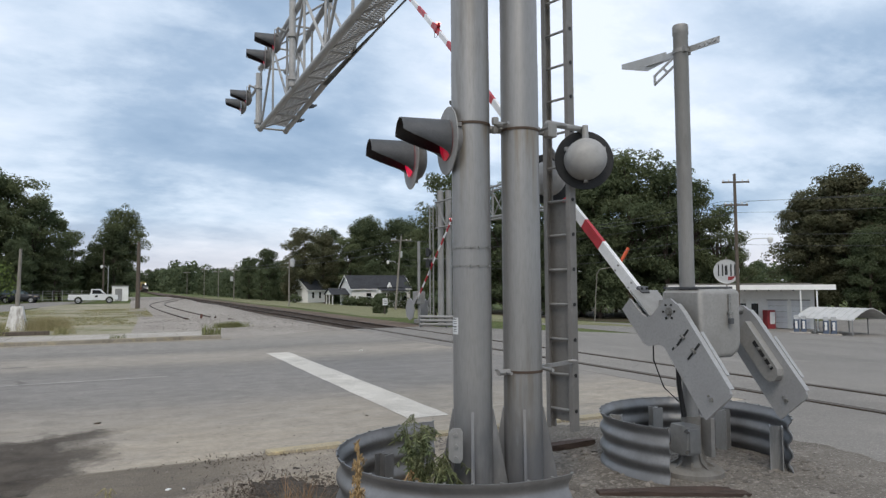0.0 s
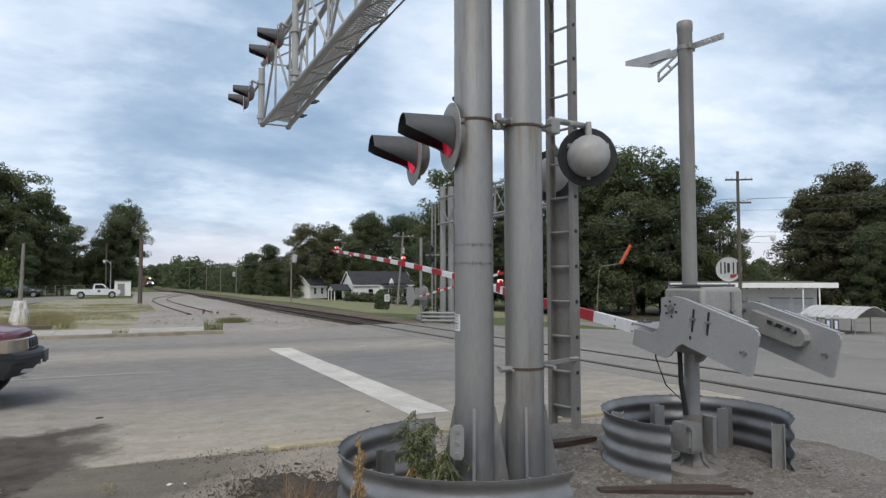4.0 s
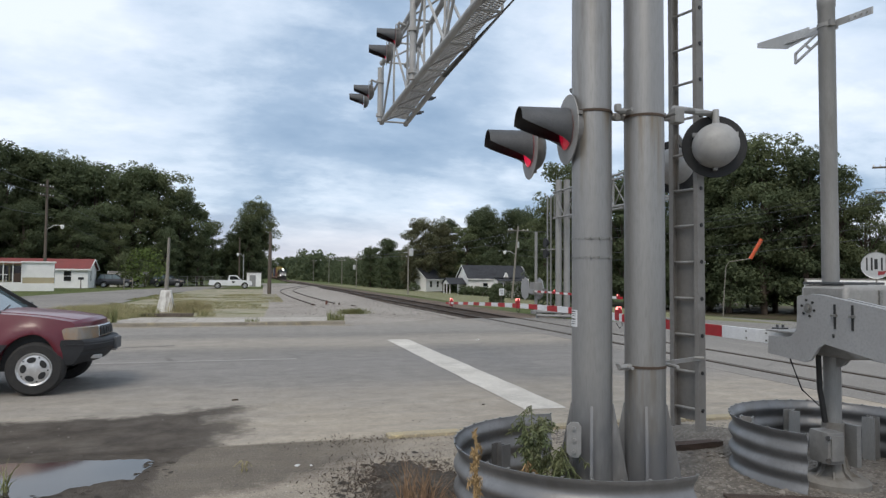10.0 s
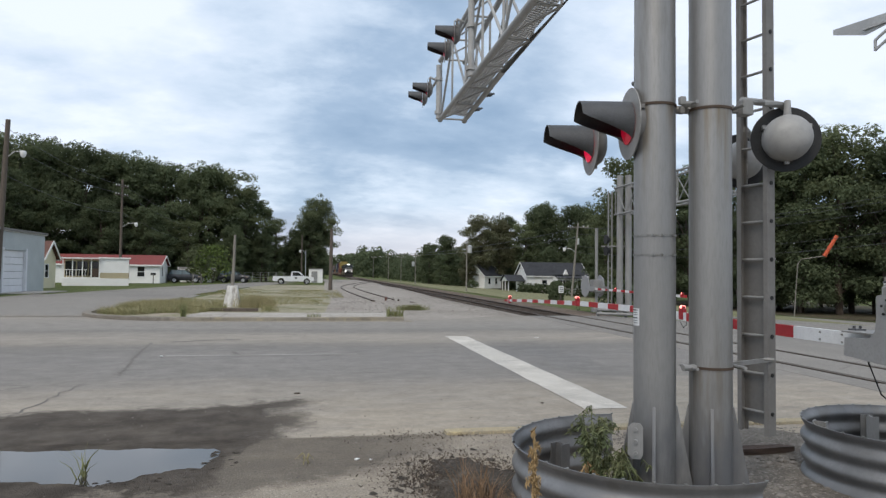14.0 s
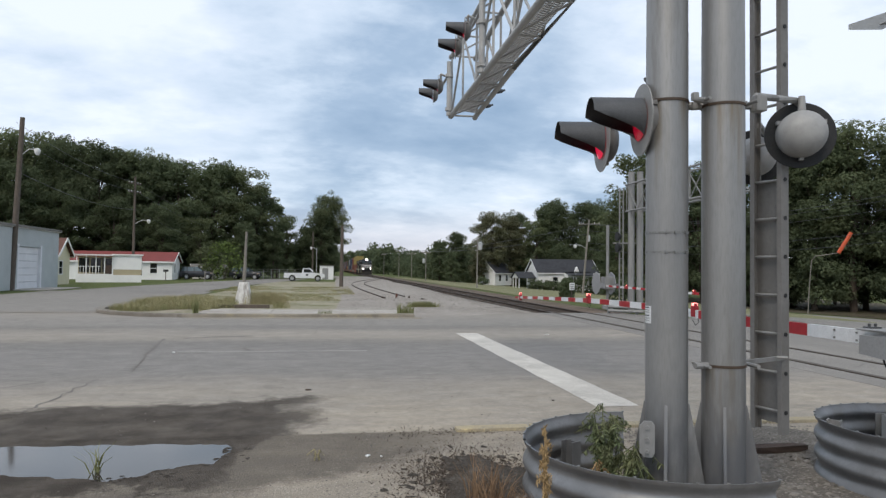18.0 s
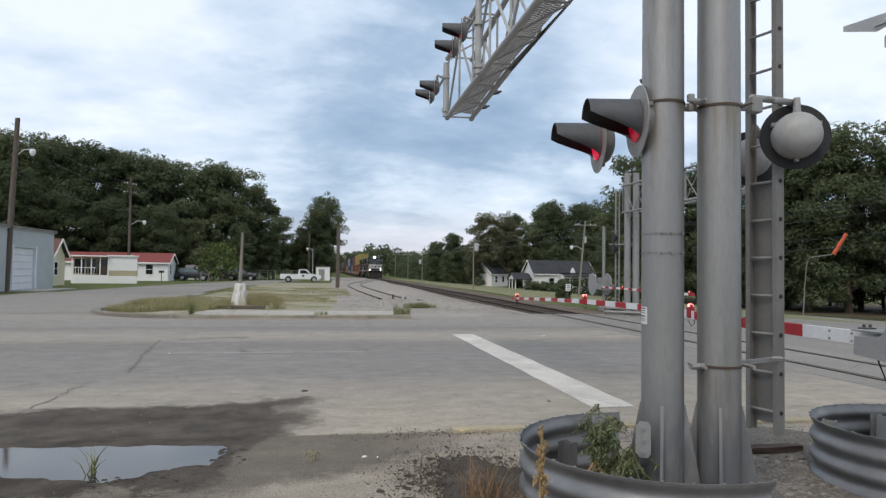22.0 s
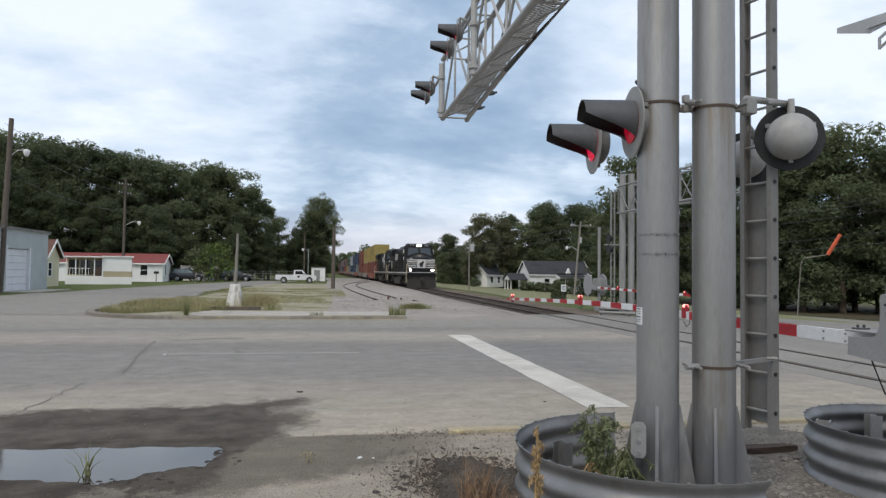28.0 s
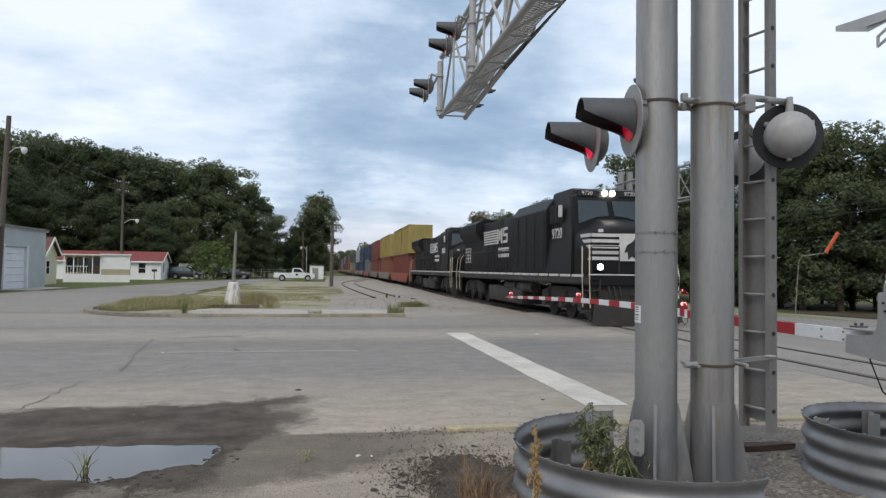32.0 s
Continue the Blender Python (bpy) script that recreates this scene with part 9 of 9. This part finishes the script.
# ---------------------------------------------------------------- poles and wires
def pole(x, y, h, r=0.14, mat_="wood_pole", label="weathered wooden utility pole", arms=(), lamp=None, can=None, lean=(0, 0), name="utility_pole"):
    ob = thing(name, (x, y, land(x)), label, "pole", "utility poles")
    bm = B()
    tube(bm, [(0, 0, -0.2), (lean[0] * 0.5, lean[1] * 0.5, h / 2), (lean[0], lean[1], h)], [r, r * 0.85, r * 0.7], 12)
    part("shaft", bm, M[mat_], ob, "", True)
    for z, L, a in arms:
        c, s = math.cos(radians(a)), math.sin(radians(a))
        f = z / h
        bm = B()
        bar(bm, (lean[0] * f - L * c, lean[1] * f - L * s - 0.1, z), (lean[0] * f + L * c, lean[1] * f + L * s - 0.1, z), 0.10, 0.12)
        ca = part("cross_arm", bm, M[mat_], ob)
        for u in (-0.92, -0.5, 0.5, 0.92):
            bm = B()
            lathe(bm, [(0.04, 0), (0.05, 0.05), (0.035, 0.07), (0.05, 0.12), (0, 0.15)], 8, Matrix.Translation((lean[0] * f + u * L * c, lean[1] * f + u * L * s - 0.1, z + 0.06)))
            part("insulator", bm, M["white"], ca)
    if lamp:
        z, L, a = lamp
        c, s = math.cos(radians(a)), math.sin(radians(a))
        f = z / h
        bm = B()
        tube(bm, [(lean[0] * f, lean[1] * f, z - 0.4), (lean[0] * f + 0.5 * L * c, lean[1] * f + 0.5 * L * s, z + 0.1), (lean[0] * f + L * c, lean[1] * f + L * s, z + 0.12)], 0.035, 6)
        la = part("lamp_arm", bm, M["alu"], ob)
        bm = B()
        lathe(bm, [(0, 0.12), (0.16, 0.08), (0.20, -0.02), (0.17, -0.22), (0.08, -0.36), (0, -0.38)], 14, Matrix.Translation((lean[0] * f + L * c, lean[1] * f + L * s, z + 0.08)))
        part("lamp_head", bm, M["white"], la, "pale glass lamp head", True)
    if can:
        z, dx = can
        bm = B()
        lathe(bm, [(0, -0.4), (0.24, -0.38), (0.24, 0.36), (0.16, 0.42), (0, 0.44)], 14, Matrix.Translation((dx, -0.1, z)))
        part("transformer", bm, M["alu"], ob, "grey transformer can", True)
    return ob


pole(-21.0, 48.4, 11.6, 0.21, lamp=(9.4, 1.0, 10), lean=(0.25, 0.3), label="tall dark wooden pole with a street lamp")
pole(-22.6, 81.5, 12.0, 0.17, arms=((11.2, 0.9, 60), (10.2, 0.9, 60)), lamp=(6.9, 1.6, -2), label="tall wooden utility pole with a street lamp")
pole(-17.4, 118.5, 9.2, 0.16, arms=((7.8, 1.2, 5),), can=(6.6, -0.5), label="wooden utility pole with a transformer")
pole(0.85, 63.3, 5.75, 0.19, label="plain dark wooden post beside the line", lean=(0.03, 0))
pole(-3.3, 115, 7.9, 0.14, label="plain wooden pole beside the trees")
pole(-2.6, 113, 5.2, 0.06, "alu", "thin pale lamp post", lamp=(5.1, -0.9, 0), name="lamp_post")
pole(15.6, 71.3, 5.5, 0.08, mat_="grey_pole", label="plain wooden pole beside the line", can=(4.6, 0.3))
pole(16.6, 119, 5.6, 0.08, mat_="grey_pole", label="wooden pole beside the line", arms=((5.1, 0.9, 0),), can=(3.6, -0.4))
pole(15.8, 160, 6.6, 0.08, mat_="grey_pole", label="distant wooden pole beside the line", arms=((6.2, 0.9, 0),))
pole(15.6, 205, 7.0, 0.08, mat_="grey_pole", label="distant wooden pole beside the line", arms=((6.5, 0.9, 0),))
pole(16.5, 140, 5.8, 0.08, mat_="grey_pole", label="distant wooden pole beside the line", arms=((5.3, 0.9, 0),))
pole(32.6, 83.9, 9.9, 0.15, mat_="grey_pole", lean=(0.75, -0.3), arms=((9.3, 1.4, -25),), lamp=(6.4, -1.5, -25), can=(7.4, 0.75), label="leaning wooden utility pole with a lamp and transformer")
pole(41.6, 36.0, 12.0, 0.15, "wood_pole", arms=((11.35, 1.0, 150), (9.6, 0.85, 150)), lamp=(6.9, 2.3, -53), label="weathered utility pole with a street lamp before the filling station")
wires = thing("overhead_wires", (0, 0, 0), "thin sagging overhead wires between the poles", "wires")


def wire(a, b, sag, r=0.016):
    bm = B()
    a, b = Vector(a), Vector(b)
    tube(bm, [a.lerp(b, k / 14) - Vector((0, 0, sag * 4 * (k / 14) * (1 - k / 14))) for k in range(15)], r, 4)
    part("wire", bm, M["hood_grey"], wires)


for dz, dx in ((9.5, -0.9), (9.4, 0.9), (8.6, 0.0), (7.0, 0.0), (6.2, 0.0)):
    wire((33.3 + dx, 83.5, land(33) + dz - 0.2), (41.6 + 0.6 * dx, 36.0 - dx, land(41) + dz + 0.4), 1.1, 0.015)
    wire((41.6 + 0.6 * dx, 36.0 - dx, land(41) + dz + 0.4), (48 + 0.6 * dx, -10 - dx, land(48) + dz + 1.5), 1.2, 0.012)
for dz in (9.4, 8.2):
    wire((33.2, 83.6, land(33) + dz - 0.2), (15.6, 160, 6.2), 1.0, 0.025)
for dz in (11.2, 10.2, 8.0):
    wire((-21, 48.4, dz), (-22.6, 81.5, dz + 0.2), 0.6)
    wire((-22.6, 81.5, dz + 0.2), (-17.4, 118.5, dz - 2.6), 0.7)

# ---------------------------------------------------------------- small things beyond the road
M["plinth_white"] = mat("flaking whitewash", (0.66, 0.65, 0.62), 0.8, 0, (0.52, 0.50, 0.47), 5, bump=0.3, fine=25, stain=(0.24, 0.22, 0.195), stain_scale=2.2, stain_cover=0.50, stretch=(2.2, 2.2, 0.5))
cone = thing("concrete_plinth", (-4.1, 32.72, 0), "white painted concrete plinth with a stub of rusty pole", "plinth")
bm = B()
lathe(bm, [(0.52, 0), (0.50, 0.12), (0.29, 0.98), (0.27, 1.0), (0, 1.0)], 4, Matrix.Rotation(radians(45), 4, "Z"))
part("plinth", bm, M["plinth_white"], cone, "flaking white tapered concrete block")
bm = B()
tube(bm, [(0.0, 0, 0.95), (0.02, 0, 1.6), (0.06, 0, 3.4)], [0.085, 0.075, 0.055], 10)
part("pole_stub", bm, M["grey_pole"], cone, "dull grey pole", True)
mk = thing("marker_pole", (44.4, 56.7, land(44)), "crooked pole with an orange tube at its end", "marker")
bm = B()
tube(bm, [(0, 0, 0), (0.1, -0.1, 2.6), (0.25, -0.2, 5.0), (0.5, -0.4, 5.45), (1.95, -1.6, 5.75)], [0.05, 0.045, 0.045, 0.045, 0.04], 8)
part("bent_pole", bm, M["grey_pole"], mk, "pale mottled bent pole", True)
bm = B()
rod(bm, (1.95, -1.6, 5.75), (2.75, -2.25, 7.65), 0.17, 0.17, 12)
part("orange_tube", bm, M["orange"], mk, "orange plastic tube")
sgn = thing("road_sign", (18.27, 49.3, land(18)), "small white square road sign on a dark post", "sign")
bm = B()
rod(bm, (0, 0, 0), (0, 0, 1.2), 0.04, n=8)
part("post", bm, M["wood_pole"], sgn)
bm = B()
box(bm, (0, -0.05, 0.95), (0.44, 0.02, 0.54), pose(0, 0, 0, 0, 0, 10), bevel=0.006)
part("panel", bm, M["arm_white"], sgn, "white sign panel")
bm = B()
for k in range(3):
    box(bm, (0, -0.064, 1.09 - 0.14 * k), (0.28, 0.008, 0.05), pose(0, 0, 0, 0, 0, 10))
part("sign_bars", bm, M["black"], sgn, "dark bars of lettering")["kind"] = "stuff"
mb = thing("mailbox", (-19.7, 84.5, 0), "dark mailbox on a short post", "mailbox")
bm = B()
rod(bm, (0, 0, 0), (0, 0, 1.1), 0.05, n=6)
part("post", bm, M["wood_pole"], mb)
bm = B()
box(bm, (0, 0, 1.2), (0.6, 0.25, 0.28), bevel=0.08)
part("box", bm, M["black"], mb)
for x, y in ((-13.5, 80), (-11.2, 88), (-14.2, 79)):
    s_ = thing("marker_stake", (x, y, 0), "thin pale stake at the roadside", "stake", "stakes")
    bm = B()
    rod(bm, (0, 0, 0), (0, 0, 1.3), 0.05, n=6)
    part("stake", bm, M["grey_pole"], s_)
sh = thing("shed", (-0.85, 106, 0), "small pale metal shed with a door", "shed")
for nm, c, s, m_ in (("body", (0, 0, 1.05), (2.1, 2.0, 2.1), "wall_white"), ("roof", (0, 0, 2.15), (2.3, 2.2, 0.12), "roof_grey"), ("door", (-0.2, -1.02, 0.9), (0.9, 0.05, 1.7), "galv")):
    bm = B()
    box(bm, c, s, bevel=0.01)
    part(nm, bm, M[m_], sh)
fence = thing("low_fence", (-9.0, 108, 0), "grey wire fence behind the pickup", "fence")
for k in range(8):
    bm = B()
    rod(bm, (k * 1.2 - 4, 0, 0), (k * 1.2 - 4, 0, 1.5), 0.04, n=6)
    part("post", bm, M["galv"], fence)
for z in (0.3, 0.7, 1.1, 1.45):
    bm = B()
    bar(bm, (-4, 0, z), (4.4, 0, z), 0.03, 0.03)
    part("wire", bm, M["galv"], fence)

# white pickup
M["car_white"] = mat("white car paint", (0.70, 0.71, 0.72), 0.3, 0, (0.62, 0.63, 0.64), 2, bump=0, coat=0.4)
M["car_dark"] = mat("dark car paint", (0.02, 0.022, 0.026), 0.3, 0, (0.03, 0.03, 0.035), 2, bump=0, coat=0.4)
pk = thing("pickup_truck", (-0.95, 90, 0), "white single-cab pickup truck parked on the verge", "truck")


def arch_poly(top, x_back, x_front, zb, wheels, R):
    pts = list(top)
    pts.append((x_back, zb))
    for cx in sorted(wheels):
        for k in range(11):
            a = radians(180 - 18 * k)
            pts.append((cx + R * math.cos(a), 0.40 + R * math.sin(a)))
    pts.append((x_front, zb))
    return pts


bm = B()
slab(bm, arch_poly([(0.0, 0.55), (-0.02, 0.92), (-0.3, 1.02), (-1.35, 1.08), (-1.40, 1.05), (-5.2, 1.08), (-5.25, 0.6)], -5.2, -0.05, 0.45, (-0.9, -4.2), 0.44), -0.92, 0.92, "y")
part("body", bm, M["car_white"], pk)
bm = B()
slab(bm, [(-1.25, 1.05), (-1.85, 1.66), (-2.05, 1.72), (-2.85, 1.70), (-2.98, 1.05)], -0.78, 0.78, "y")
part("cab", bm, M["car_white"], pk)
for s in (-1, 1):
    bm = B()
    slab(bm, [(-1.55, 1.14), (-1.95, 1.58), (-2.70, 1.60), (-2.75, 1.14)], s * 0.785 - 0.01, s * 0.785 + 0.01, "y")
    part("side_window", bm, M["glass"], pk)
    for cx in (-0.9, -4.2):
        wheel(pk, cx, s * 0.80, 0.38, 0.38, s)
    bm = B()
    box(bm, (-0.02, s * 0.68, 0.85), (0.08, 0.3, 0.16), bevel=0.02)
    part("headlamp", bm, M["lamp_amber"], pk)
    bm = B()
    box(bm, (-1.5, s * 0.98, 1.2), (0.1, 0.18, 0.16), bevel=0.02)
    part("mirror", bm, M["black"], pk)
bm = B()
box(bm, (-4.05, 0, 1.02), (2.0, 1.5, 0.16))
part("load_bed", bm, M["black"], pk, "dark load bed")
for x in (0.03, -5.28):
    bm = B()
    box(bm, (x, 0, 0.58), (0.14, 1.8, 0.2), bevel=0.03)
    part("bumper", bm, M["chrome"], pk)
bm = B()
box(bm, (-2.3, 0, 0.5), (3.0, 1.2, 0.2))
part("chassis", bm, M["black"], pk)
bm = B()
box(bm, (-2.3, -0.93, 0.85), (0.3, 0.012, 0.22))
part("door_mark", bm, M["black"], pk, "small dark door emblem")

# dark cars under the bushes
d1 = estate_car("parked_car", (-13.2, 96.2, 0), "car_dark", "dark estate car parked under the bushes", "car")
d1.matrix_basis = pose(-15.9, 95.6, 0, 0, 0, 4)
d2 = copy_thing(d1, pose(-9.9, 98.5, 0, 0, 0, -6))
tagged(d2, "dark off-road car parked by the lane")
d3 = copy_thing(d1, pose(-20.2, 96.8, 0, 0, 0, 10))
tagged(d3, "dark car half hidden behind a bush")


# ---------------------------------------------------------------- what moves
def motions():
    # gate arm comes down while the camera still looks at it
    swing = ((0, 42.6), (1, 35.6), (2, 28.4), (3, 19.0), (3.5, 12.9), (4.0, 7.2), (4.5, 2.6), (5.0, 1.0), (5.5, 0.6), (6, 1.6), (6.6, 0.6), (7.2, 0.0), (32, 0.0))
    walk(arm, [(t, Matrix.Translation(PIV) @ Matrix.Rotation(radians(a), 4, "X")) for t, a in swing])
    walk(farm, [(t, Matrix.Translation(FPIV) @ Matrix.Rotation(radians(-a), 4, "X")) for t, a in ((0, 42.5), (1, 36.2), (2, 28.8), (3, 19.3), (3.5, 13), (4.5, 3), (5.3, 0), (6, -0.5), (32, -0.5))])
    # the train: distance of its front along the line
    run = ((0, 427.5), (6, 349.0), (9, 309.5), (13, 257.4), (19, 179.2), (23, 128.2), (25, 103.5), (28, 66.5), (30, 42.8), (31, 31.0), (32, 19.2))
    for ob, off in TRAIN:
        z = ob.location.z
        walk(ob, [(t, pose(TRACK_X, y + off, z)) for t, y in run])
    # the car rolls up, waits, then backs away with its nose towards the crossing
    drive = ((0, -2.2, 11.45, 0), (0.25, -1.45, 11.45, 0), (0.5, -1.14, 11.45, 0), (1.0, -1.11, 11.45, 0), (8.0, -1.11, 11.45, 0), (8.5, -1.22, 11.45, 0), (9, -1.42, 11.44, 0), (9.5, -1.75, 11.41, 0), (10, -2.14, 11.37, 0), (10.5, -2.57, 11.33, -0.5),
             (11, -3.03, 11.30, -1), (11.5, -3.60, 11.26, -1.5), (12, -4.25, 11.22, -2), (13, -5.6, 11.2, -3), (14, -6.9, 11.2, -4), (16, -10.0, 11.3, -5), (18, -13.0, 11.6, -6), (21, -16.0, 11.9, -6), (32, -16.1, 11.9, -6))
    walk(jeep, [(t, pose(x, y, 0, 0, 0, a)) for t, x, y, a in drive])
    # its wheels roll with it: one turn for each circumference covered
    ts, xs_ = [d[0] for d in drive], [d[1] for d in drive]
    steps = sorted({*ts, *np.arange(8.0, 21.01, 0.25).tolist()})
    for wh_ in [c for c in jeep.children if c.name.startswith("wheel") and not c.name.startswith("wheel_")]:
        at = tuple(wh_.location)
        walk(wh_, [(t, pose(*at, 0, math.degrees((float(np.interp(t, ts, xs_)) + 1.11) / 0.372), 0)) for t in steps])


motions()
